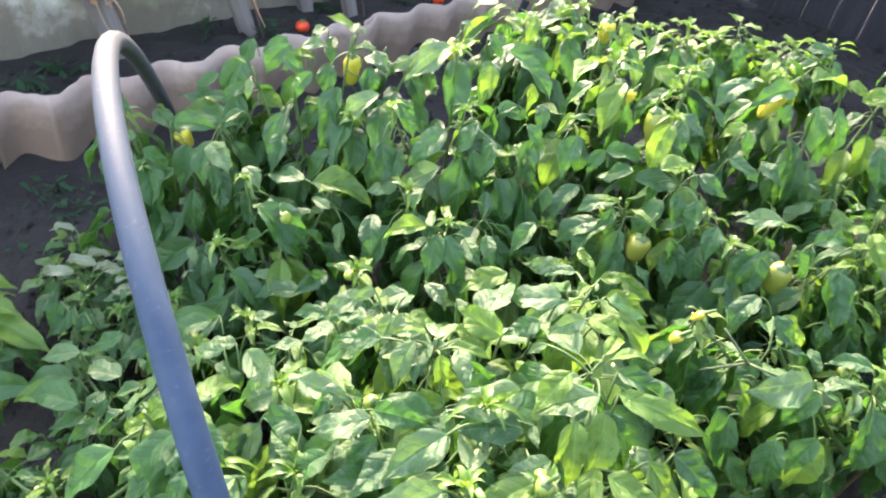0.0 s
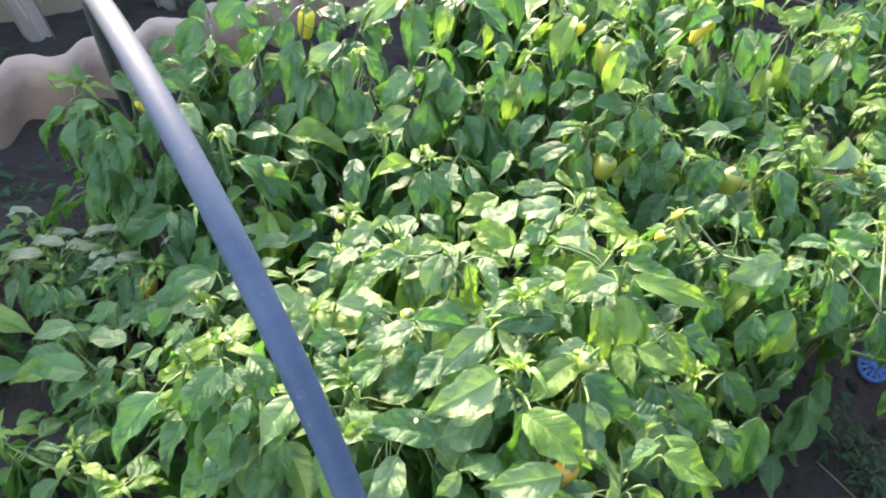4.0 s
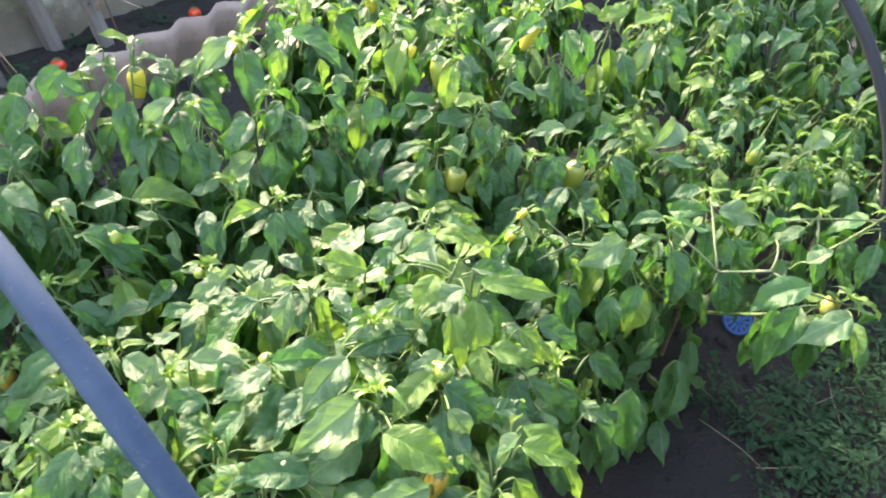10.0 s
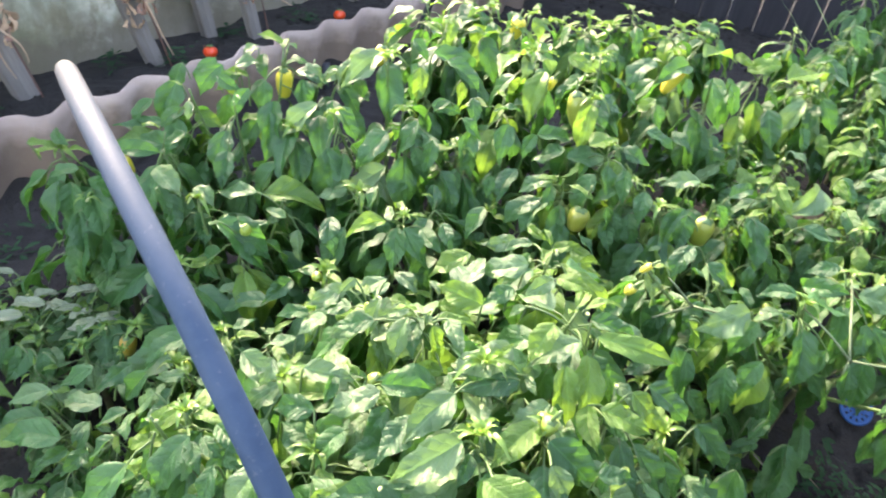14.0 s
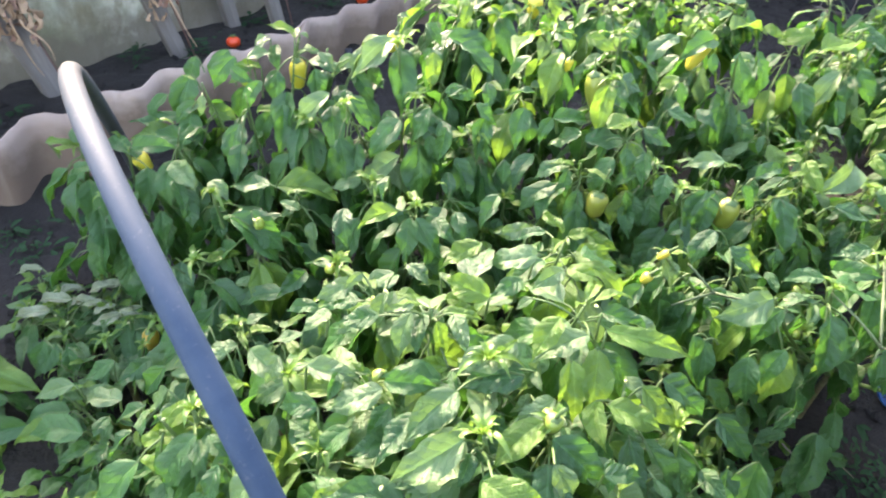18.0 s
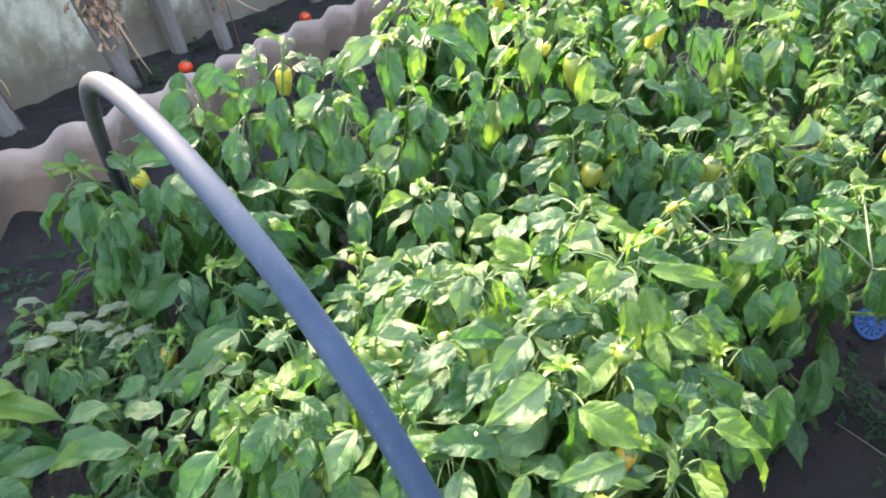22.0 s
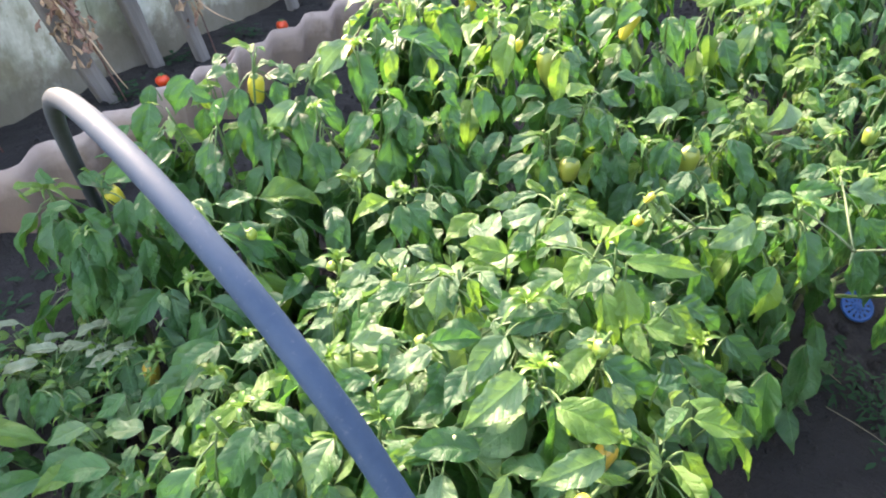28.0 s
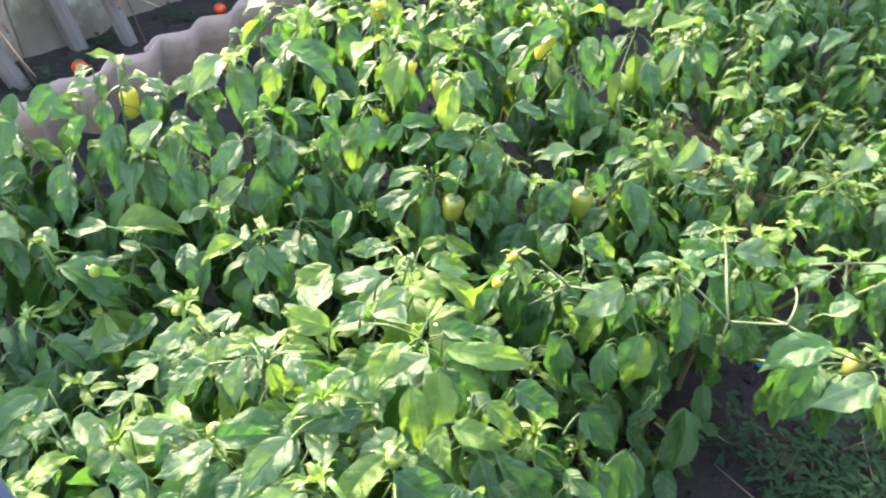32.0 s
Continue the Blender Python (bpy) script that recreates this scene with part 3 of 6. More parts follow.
CHORDS = (chord_set("leaf", LEAF, 31), chord_set("leaf", LEAF_YOUNG, 41), chord_set("leaf", LEAF_GLARE, 51), [leaf_mesh("leaf", LEAF_YOUNG, 71 + n, 0.24, 60, 0.5, 0.03, 0.43, 0) for n in range(6)], [leaf_mesh("leaf", LEAF_WHITISH, 91 + n, 0.3 + 0.03 * (n % 3), 38 + 9 * n, 0.95, 0.07, 0.43, 0) for n in range(6)])


def leaf_pose(base, ahead, up, size):
    ahead = ahead.normalized()
    side = up.cross(ahead)
    if side.length < 1e-3:
        side = ahead.orthogonal()
    side.normalize()
    top = ahead.cross(side)
    m = Matrix((ahead, side, top)).transposed().to_4x4()
    return Matrix.Translation(base) @ m @ Matrix.Scale(size, 4)


def flower_bud_mesh():
    bm = bmesh.new()
    lathe(bm, ((0.0008, -0.003), (0.0016, -0.0015), (0.0023, 0.0015), (0.002, 0.004), (0.0008, 0.007)), 8, 5, 0.12)
    return mesh_of(bm, "flower_bud", PETAL)


BUD = flower_bud_mesh()


def berry_mesh():
    bm = bmesh.new()
    lathe(bm, ((0.001, -0.011), (0.006, -0.009), (0.009, -0.002), (0.008, 0.005), (0.004, 0.01), (0.001, 0.012)), 10, 3, 0.08)
    return mesh_of(bm, "young_fruit", GREENISH)


BERRY = berry_mesh()


def shoot_mesh(seed):
    """The bunch of narrow young leaves that stands at the end of a shoot."""
    rng = random.Random(seed)
    bm = bmesh.new()
    for k in range(11):
        age = k / 10
        turn = 2.4 * k + rng.uniform(-0.3, 0.3)
        rise = radians(80 - 62 * age + rng.uniform(-8, 8))
        length = 0.014 + 0.03 * age * rng.uniform(0.75, 1.15)
        wide = length * rng.uniform(0.2, 0.3)
        out, side = Vector((math.cos(turn), math.sin(turn), 0)), Vector((-math.sin(turn), math.cos(turn), 0))
        rows = []
        for i in range(6):
            t = i / 5
            bend = rise - radians(22 + 28 * age) * t * t
            c = out * (0.002 + length * t * math.cos(rise * 0.6 + bend * 0.4)) + Vector((0, 0, length * t * math.sin(bend)))
            half = wide * (t + 0.06) ** 0.6 * (1 - t) ** 0.9 * 1.3 + 0.0003
            rows.append([bm.verts.new(c + side * half * q + Vector((0, 0, abs(q) * half * 0.7)) - out * abs(q) * half * 0.3) for q in (-1, 0, 1)])
        for a, b in zip(rows, rows[1:]):
            for j in (0, 1):
                bm.faces.new((a[j], b[j], b[j + 1], a[j + 1]))
    return mesh_of(bm, "shoot_tip", SHOOT)


SHOOTS = [shoot_mesh(300 + k) for k in range(6)]


OPEN = (((-0.072, 1.59, 0.466), 0.14, 0.04), ((0.512, 1.552, 0.494), 0.12, 0.036), ((0.515, 1.34, 0.387), 0.14, 0.036), ((0.743, 1.344, 0.388), 0.14, 0.036),
        ((0.752, 1.785, 0.497), 0.12, 0.036), ((0.45, 1.55, 0.55), 0.1, 0.026), ((0.54, 1.055, 0.462), 0.1, 0.026), ((-0.325, 1.375, 0.362), 0.12, 0.034), (at(1.75, 0.255, 0.03), 0.9, 0.048), ((-0.26, 1.15, 0.13), 0.3, 0.036))
VIEW = Vector((-0.15, -0.86, 0.48))


SUNWARD = Vector((math.sin(SUN_AZ) * math.cos(SUN_EL), math.cos(SUN_AZ) * math.cos(SUN_EL), math.sin(SUN_EL)))
SUNNY = ((-0.072, 1.59, 0.466), (0.752, 1.785, 0.497))


def crowded(p):
    """Whether a leaf at p would hang in front of a fruit, shade a sunlit one or lie over the plastic disc."""
    for place, reach, gap in OPEN:
        d = p - Vector(place)
        view = Vector((-0.62, -0.62, 0.5)) if reach > 0.5 else VIEW
        s = max(-0.01, min(reach, d.dot(view)))
        if (d - view * s).length < gap:
            return True
    for place in SUNNY:
        d = p - Vector(place)
        s = max(0.0, min(0.25, d.dot(SUNWARD)))
        if (d - SUNWARD * s).length < 0.036:
            return True
    return False


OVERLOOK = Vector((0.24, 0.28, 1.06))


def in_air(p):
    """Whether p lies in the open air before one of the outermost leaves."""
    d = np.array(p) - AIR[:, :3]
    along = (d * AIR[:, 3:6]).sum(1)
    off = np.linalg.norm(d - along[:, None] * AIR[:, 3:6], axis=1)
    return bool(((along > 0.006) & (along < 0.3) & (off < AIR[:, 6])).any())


def pepper_plant(base, tips, label, seed, size=0.085, young=0.12, pale=0.05, whorl=11, along=6, droop=1.0, skirt=28, low=0, slim=False, broad=(), stems=(), group="pepper plants in the bed"):
    """A stem that forks to the shoot tips, each with a whorl of leaves that hang lower the older they are."""
    rng = random.Random(seed)
    base = Vector((base[0], base[1], soil_z(*base)))
    root = empty("pepper_plant", base, label, "pepper plant", group)
    tips = [Vector(t) - base for t in tips]
    mean = sum(tips, Vector()) / len(tips)
    crown = Vector((mean.x * 0.5, mean.y * 0.5, mean.z * 0.42))
    bm = bmesh.new()
    tube(bm, bezier([(0, 0, -0.03), (mean.x * 0.1, mean.y * 0.1, crown.z * 0.5), crown], 6), [0.008, 0.0075, 0.007, 0.0065, 0.006, 0.006, 0.006], 7)
    stem = part("stem", bm, WOODY, root)

    def leaf(spot, ahead, up, length, kind, holder):
        m = leaf_pose(Vector(), ahead, up, length)
        back = 0.14 if kind is SPROUTS else 0.3
        if crowded(base + spot + ahead.normalized() * length * 0.8) or crowded(base + spot + ahead.normalized() * length * 0.35):
            return
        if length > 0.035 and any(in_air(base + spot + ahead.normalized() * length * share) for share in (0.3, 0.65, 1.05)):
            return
        shapes = [kind[0], kind[3], kind[5], kind[6]] if ahead.z < -0.62 else kind
        piece("leaf", rng.choice(shapes), holder, Matrix.Translation(spot - m @ Vector((-back, 0, -0.1))) @ m)

    def heading(angle, down):
        return Vector((math.cos(angle) * math.cos(down), math.sin(angle) * math.cos(down), -math.sin(down)))

    def kinds():
        r = rng.random()
        return GLARE_LEAVES if r < pale else YOUNGS if r < pale + young else NARROWS if slim and r < 0.8 else LEAVES

    for line in stems:
        bm = bmesh.new()
        pts = [Vector(p) - base for p in line]
        soft = pts if len(pts) < 3 else [p for a, b, c in zip(pts, pts[1:], pts[2:]) for p in (a.lerp(b, 0.5), b * 0.7 + (a + c) * 0.15, b.lerp(c, 0.5))]
        run = [pts[0], *soft, pts[-1]] if len(pts) > 2 else pts
        tube(bm, run, [0.0022 - 0.0008 * k / len(run) for k in range(len(run))], 7)
        for p in pts[:1]:
            bmesh.ops.create_icosphere(bm, subdivisions=2, radius=0.0036, matrix=Matrix.Translation(p))
        part("bare_stem", bm, BARE_STEM, root, "bare pale green forked stem")
    # broad old leaves, each from its stalk to its point
    if broad:
        for bx, by, bz, tx, ty, tz, tone in broad:
            a, b = Vector((bx, by, bz)) - base, Vector((tx, ty, tz)) - base
            hub = min(tips, key=lambda t: (t - a).length)
            hub = hub - Vector((0, 0, 0.03))
            if (hub - a).length > 0.065:
                hub = a + (crown - a).normalized() * 0.035
            bm = bmesh.new()
            tube(bm, bezier([hub, hub.lerp(a, 0.5) + Vector((0, 0, 0.015)), a], 5), [0.0018, 0.0017, 0.0016, 0.0015, 0.0014, 0.0013], 5, False)
            stalk = part("leaf_stalk", bm, STEM, root)
            ahead = b - a
            face = Vector((rng.uniform(-0.85, 0.85), rng.uniform(-0.8, -0.1), 1.0)) + Vector((ahead.x, ahead.y, 0)).normalized() * (0.5 if ahead.z < -0.03 else 0.0)
            shapes = CHORDS[int(tone)]
            piece("leaf", rng.choice(shapes[4:] if ahead.length > 0.1 else shapes[:4]), stalk, leaf_pose(a, ahead, face, ahead.length * 1.04))
    # older leaves hanging low round the plant
    if skirt:
        for k in range(skirt):
            angle = 2.4 * k + rng.uniform(-0.4, 0.4)
            out = heading(angle, 0)
            tip = min(tips, key=lambda t: -out.dot(t - crown))
            spot = crown.lerp(tip, rng.uniform(0.25, 0.95))
            leaf(spot + out * 0.005, heading(angle, radians(rng.uniform(45, 82))), Vector((0, 0, 1)) + out * 0.6, size * rng.uniform(0.9, 1.3), LEAVES if rng.random() < 0.93 else YOUNGS, stem)

    for k in range(low):
        angle = 2.4 * k + rng.uniform(-0.5, 0.5)
        out = heading(angle, 0)
        spot = crown * rng.uniform(0.55, 1.0) + out * rng.uniform(0.02, 0.12) + Vector((0, 0, mean.z * rng.uniform(-0.05, 0.35)))
        leaf(spot, heading(angle + rng.uniform(-0.8, 0.8), radians(rng.uniform(25, 75))), Vector((0, 0, 1)) + out * 0.6, size * rng.uniform(0.95, 1.35), LEAVES, stem)

    for tip in tips:
        bm = bmesh.new()
        out = Vector((tip.x - crown.x, tip.y - crown.y, 0))
        path = bezier([crown, crown + out * 0.55 + Vector((0, 0, (tip.z - crown.z) * 0.35)), tip - Vector((0, 0, 0.04)) - out * 0.08, tip], 8)
        tube(bm, path, [0.0042, 0.004, 0.0036, 0.0032, 0.003, 0.0026, 0.0023, 0.002, 0.0016], 6)
        branch = part("branch", bm, STEM, root)
        turn = rng.uniform(0, 6.28)
        for k in range(whorl):
            age = k / max(1, whorl - 1)
            angle = turn + 2.4 * k + rng.uniform(-0.3, 0.3)
            down = radians(-26 + 88 * age**0.75 * droop + rng.uniform(-14, 16))
            length = size * (0.34 + 0.8 * age**0.75) * rng.uniform(0.85, 1.15)
            spot = tip - Vector((0, 0, 0.045 * age)) + heading(angle, 0) * 0.006
            ahead = heading(angle, min(down, radians(86)))
            up = Vector((rng.uniform(-0.25, 0.25), rng.uniform(-0.25, 0.25), 1)) + heading(angle, 0) * 0.3
            kind = SPROUTS if age < 0.35 else kinds()
            leaf(spot, ahead, up, length, kind, branch)
        for k in range(along):
            spot = path[2 + (k * 5) // max(1, along)].copy()
            angle = rng.uniform(0, 6.28)
            down = radians(rng.uniform(25, 80) * droop)
            leaf(spot, heading(angle, down), Vector((0, 0, 1)) + heading(angle, 0) * 0.5, size * rng.uniform(0.8, 1.25), kinds(), branch)
        if rng.random() < 0.5:
            piece("shoot_tip", rng.choice(SHOOTS), branch, Matrix.Translation(tip) @ pose(0, 0, 0, rng.uniform(-18, 18), rng.uniform(-18, 18), rng.uniform(0, 360)) @ Matrix.Scale(rng.uniform(0.6, 0.95) * size / 0.095, 4))
        for k in range(rng.choice((0, 0, 0, 0, 0, 1, 1, 1, 1, 1, 1, 2))):
            a = rng.uniform(0, 6.28)
            piece("young_fruit" if k else "flower_bud", BERRY if k else BUD, branch, Matrix.Translation(tip + Vector((math.cos(a) * 0.012, math.sin(a) * 0.012, 0.004 - 0.01 * k))) @ pose(0, 0, 0, rng.uniform(-70, 70), rng.uniform(-70, 70), 0))
    return root


# Broad leaves by plant: stalk end, point, tone (0 green, 1 yellow-green, 2 pale for glare, 3 narrow yellow-green, 4
# whitish).
BROAD_HOOP_FOOT = (
    (-0.36, 1.37, 0.42, -0.3, 1.34, 0.4, 0), (-0.31, 1.34, 0.42, -0.23, 1.35, 0.42, 0), (-0.29, 1.34, 0.38, -0.28, 1.29, 0.31, 0), (-0.24, 1.34, 0.4, -0.23, 1.28, 0.34, 0),
    (-0.33, 1.32, 0.36, -0.33, 1.28, 0.3, 0), (-0.25, 1.28, 0.33, -0.24, 1.25, 0.28, 0), (-0.29, 1.29, 0.36, -0.31, 1.24, 0.3, 0), (-0.21, 1.3, 0.37, -0.19, 1.26, 0.31, 0),
    (-0.4, 1.3, 0.37, -0.39, 1.25, 0.29, 0), (-0.38, 1.3, 0.37, -0.37, 1.26, 0.29, 0),
)
BROAD_HOOP_FOOT_REST = (
    (-0.34, 1.29, 0.37, -0.3, 1.25, 0.28, 0), (-0.36, 1.27, 0.33, -0.33, 1.23, 0.25, 0), (-0.36, 1.3, 0.4, -0.41, 1.29, 0.38, 0), (-0.33, 1.27, 0.4, -0.3, 1.29, 0.35, 0),
    (-0.27, 1.27, 0.28, -0.32, 1.24, 0.21, 0), (-0.26, 1.3, 0.3, -0.25, 1.26, 0.24, 0), (-0.24, 1.25, 0.24, -0.32, 1.22, 0.15, 0), (-0.22, 1.25, 0.24, -0.2, 1.2, 0.16, 0),
    (-0.46, 1.33, 0.42, -0.42, 1.36, 0.4, 1), (-0.43, 1.37, 0.43, -0.39, 1.34, 0.42, 0),
)
BROAD_SHADE_A = (
    (-0.1, 1.22, 0.38, -0.02, 1.22, 0.28, 0), (-0.07, 1.24, 0.38, -0.01, 1.22, 0.31, 0), (-0.16, 1.3, 0.39, -0.12, 1.27, 0.37, 2),
    (-0.06, 1.32, 0.38, -0.14, 1.33, 0.36, 0), (-0.05, 1.33, 0.37, 0.06, 1.34, 0.34, 1), (0.02, 1.29, 0.33, 0.03, 1.26, 0.28, 2),
    (-0, 1.15, 0.28, -0.08, 1.14, 0.25, 0), (0.03, 1.19, 0.3, -0.01, 1.14, 0.28, 0), (-0.24, 1.33, 0.4, -0.18, 1.28, 0.38, 2),
    (-0, 1.28, 0.36, -0.04, 1.3, 0.36, 2), (-0.16, 1.3, 0.34, -0.14, 1.26, 0.29, 0), (-0.13, 1.23, 0.3, -0.1, 1.21, 0.26, 0),
)
BROAD_EDGE_TALL = (
    (-0.26, 1.52, 0.48, -0.28, 1.47, 0.4, 0), (-0.2, 1.42, 0.49, -0.2, 1.4, 0.46, 2), (-0.18, 1.55, 0.51, -0.22, 1.52, 0.45, 0), (-0.18, 1.52, 0.5, -0.13, 1.51, 0.48, 0),
    (-0.11, 1.48, 0.5, -0.13, 1.45, 0.45, 0), (-0.09, 1.52, 0.5, -0.09, 1.49, 0.45, 0), (-0.07, 1.47, 0.46, -0.07, 1.41, 0.38, 0), (0.02, 1.47, 0.49, -0.05, 1.45, 0.42, 2),
    (0.02, 1.48, 0.46, 0.04, 1.42, 0.38, 0), (-0.02, 1.46, 0.42, 0, 1.39, 0.34, 0), (-0.14, 1.42, 0.44, -0.14, 1.37, 0.37, 0), (-0.19, 1.36, 0.46, -0.23, 1.35, 0.41, 0),
    (-0.28, 1.51, 0.47, -0.29, 1.5, 0.41, 0),
)
BROAD_EDGE_TALL_REST = (
    (-0.27, 1.58, 0.49, -0.29, 1.56, 0.43, 0), (-0.21, 1.6, 0.5, -0.24, 1.58, 0.43, 0), (-0.17, 1.55, 0.45, -0.18, 1.53, 0.38, 0), (-0.19, 1.56, 0.49, -0.16, 1.56, 0.44, 1),
    (-0.27, 1.46, 0.42, -0.33, 1.45, 0.4, 0), (-0.23, 1.41, 0.4, -0.33, 1.43, 0.39, 0), (-0.22, 1.49, 0.43, -0.16, 1.48, 0.41, 1), (-0.07, 1.5, 0.47, -0.04, 1.43, 0.38, 0),
    (-0.03, 1.57, 0.49, -0.015, 1.55, 0.42, 0), (-0.1, 1.5, 0.43, -0.12, 1.47, 0.36, 0), (-0.24, 1.45, 0.44, -0.25, 1.41, 0.36, 0), (-0.3, 1.49, 0.45, -0.33, 1.46, 0.4, 0),
)
BROAD_BACK_A = (
    (0.13, 1.57, 0.54, 0.15, 1.5, 0.44, 0), (0.19, 1.62, 0.53, 0.19, 1.56, 0.46, 0), (0.1, 1.62, 0.54, 0.03, 1.61, 0.46, 2),
    (0.22, 1.66, 0.54, 0.32, 1.71, 0.45, 0), (0.23, 1.5, 0.5, 0.29, 1.52, 0.48, 0), (0.06, 1.45, 0.5, 0.1, 1.43, 0.44, 0),
    (0.2, 1.48, 0.48, 0.19, 1.43, 0.42, 0), (0.16, 1.39, 0.42, 0.09, 1.39, 0.35, 2), (0.26, 1.4, 0.42, 0.29, 1.36, 0.35, 0),
    (0.32, 1.48, 0.46, 0.32, 1.43, 0.39, 0), (0.23, 1.44, 0.47, 0.25, 1.41, 0.43, 0), (0.05, 1.4, 0.44, 0.07, 1.35, 0.38, 0),
)
BROAD_BACK_B = (
    (0.38, 1.5, 0.48, 0.37, 1.44, 0.42, 0), (0.44, 1.6, 0.53, 0.42, 1.55, 0.46, 1), (0.4, 1.63, 0.57, 0.35, 1.54, 0.55, 1),
    (0.4, 1.52, 0.5, 0.35, 1.51, 0.5, 0), (0.26, 1.74, 0.55, 0.25, 1.7, 0.5, 1), (0.39, 1.98, 0.54, 0.4, 1.92, 0.47, 0),
    (0.19, 1.77, 0.56, 0.24, 1.76, 0.54, 1), (0.32, 1.81, 0.53, 0.36, 1.76, 0.44, 0), (0.21, 1.42, 0.45, 0.23, 1.4, 0.41, 0),
)
BROAD_BACK_C = (
    (0.49, 1.65, 0.57, 0.55, 1.63, 0.55, 1), (0.55, 1.54, 0.52, 0.56, 1.5, 0.47, 0), (0.52, 1.41, 0.5, 0.58, 1.45, 0.5, 1),
    (0.59, 1.39, 0.47, 0.59, 1.35, 0.42, 0), (0.56, 1.4, 0.47, 0.56, 1.36, 0.43, 0), (0.55, 1.56, 0.53, 0.61, 1.58, 0.48, 0),
    (0.59, 1.44, 0.49, 0.64, 1.42, 0.47, 0), (0.48, 1.42, 0.48, 0.43, 1.46, 0.43, 0), (0.61, 1.81, 0.55, 0.6, 1.77, 0.5, 0),
    (0.46, 1.36, 0.44, 0.46, 1.33, 0.4, 0), (0.525, 1.5, 0.54, 0.515, 1.46, 0.455, 1),
)
BROAD_BACK_D = (
    (0.85, 1.81, 0.5, 0.88, 1.75, 0.4, 0), (0.9, 1.85, 0.49, 0.92, 1.81, 0.42, 0), (1.08, 1.82, 0.47, 1.04, 1.82, 0.37, 2),
    (1.14, 1.86, 0.46, 1.18, 1.83, 0.39, 0), (0.99, 1.79, 0.45, 1.01, 1.74, 0.37, 0), (0.7, 1.64, 0.49, 0.7, 1.61, 0.45, 0),
    (0.78, 1.79, 0.53, 0.7, 1.73, 0.5, 0), (0.83, 1.85, 0.53, 0.93, 1.9, 0.51, 1), (0.95, 1.88, 0.5, 1.04, 1.92, 0.5, 1),
    (1.04, 1.86, 0.5, 1.17, 1.95, 0.47, 1), (0.78, 1.7, 0.47, 0.81, 1.67, 0.41, 0),
)
BROAD_SHADE_B = (
    (0.2, 1.22, 0.41, 0.2, 1.17, 0.35, 0), (0.21, 1.22, 0.41, 0.26, 1.19, 0.35, 0), (0.18, 1.22, 0.42, 0.12, 1.19, 0.4, 1),
    (0.24, 1.24, 0.4, 0.28, 1.2, 0.38, 0), (0.19, 1.21, 0.43, 0.18, 1.25, 0.43, 2), (0.27, 1.21, 0.36, 0.22, 1.21, 0.32, 0),
)
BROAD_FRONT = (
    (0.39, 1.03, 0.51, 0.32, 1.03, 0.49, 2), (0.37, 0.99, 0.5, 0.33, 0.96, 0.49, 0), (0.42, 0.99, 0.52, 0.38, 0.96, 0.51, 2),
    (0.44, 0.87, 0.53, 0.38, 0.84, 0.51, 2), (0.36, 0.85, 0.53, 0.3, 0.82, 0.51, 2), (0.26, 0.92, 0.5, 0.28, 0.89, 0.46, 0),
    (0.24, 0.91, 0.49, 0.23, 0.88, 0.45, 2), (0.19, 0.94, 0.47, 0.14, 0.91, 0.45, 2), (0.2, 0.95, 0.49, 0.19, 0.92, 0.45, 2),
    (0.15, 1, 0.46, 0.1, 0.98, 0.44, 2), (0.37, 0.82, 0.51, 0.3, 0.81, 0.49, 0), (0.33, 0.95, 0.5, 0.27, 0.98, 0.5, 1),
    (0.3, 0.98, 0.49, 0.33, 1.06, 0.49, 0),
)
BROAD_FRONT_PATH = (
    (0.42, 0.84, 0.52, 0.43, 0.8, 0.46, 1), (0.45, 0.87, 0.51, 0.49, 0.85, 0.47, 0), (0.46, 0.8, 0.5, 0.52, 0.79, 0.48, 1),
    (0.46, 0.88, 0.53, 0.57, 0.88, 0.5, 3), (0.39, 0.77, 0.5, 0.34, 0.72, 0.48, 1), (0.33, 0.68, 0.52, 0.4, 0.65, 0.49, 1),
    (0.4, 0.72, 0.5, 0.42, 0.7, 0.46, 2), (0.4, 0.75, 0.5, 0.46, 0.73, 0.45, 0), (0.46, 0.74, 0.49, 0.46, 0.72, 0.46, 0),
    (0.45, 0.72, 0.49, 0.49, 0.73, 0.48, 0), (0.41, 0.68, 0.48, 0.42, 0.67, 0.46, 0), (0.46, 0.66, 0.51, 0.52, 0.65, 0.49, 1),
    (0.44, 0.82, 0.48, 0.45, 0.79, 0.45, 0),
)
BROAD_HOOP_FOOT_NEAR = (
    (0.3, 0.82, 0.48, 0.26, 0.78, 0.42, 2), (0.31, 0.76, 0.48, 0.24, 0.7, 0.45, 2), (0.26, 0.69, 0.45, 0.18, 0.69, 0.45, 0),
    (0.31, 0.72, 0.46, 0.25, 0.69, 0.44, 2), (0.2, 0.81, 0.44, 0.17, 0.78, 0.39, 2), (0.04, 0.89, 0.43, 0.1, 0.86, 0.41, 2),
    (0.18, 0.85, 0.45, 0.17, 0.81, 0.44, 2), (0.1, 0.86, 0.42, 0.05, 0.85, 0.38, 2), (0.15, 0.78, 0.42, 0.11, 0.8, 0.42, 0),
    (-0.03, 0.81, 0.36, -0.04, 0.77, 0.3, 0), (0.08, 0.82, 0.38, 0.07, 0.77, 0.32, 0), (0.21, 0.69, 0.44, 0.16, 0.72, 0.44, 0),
)
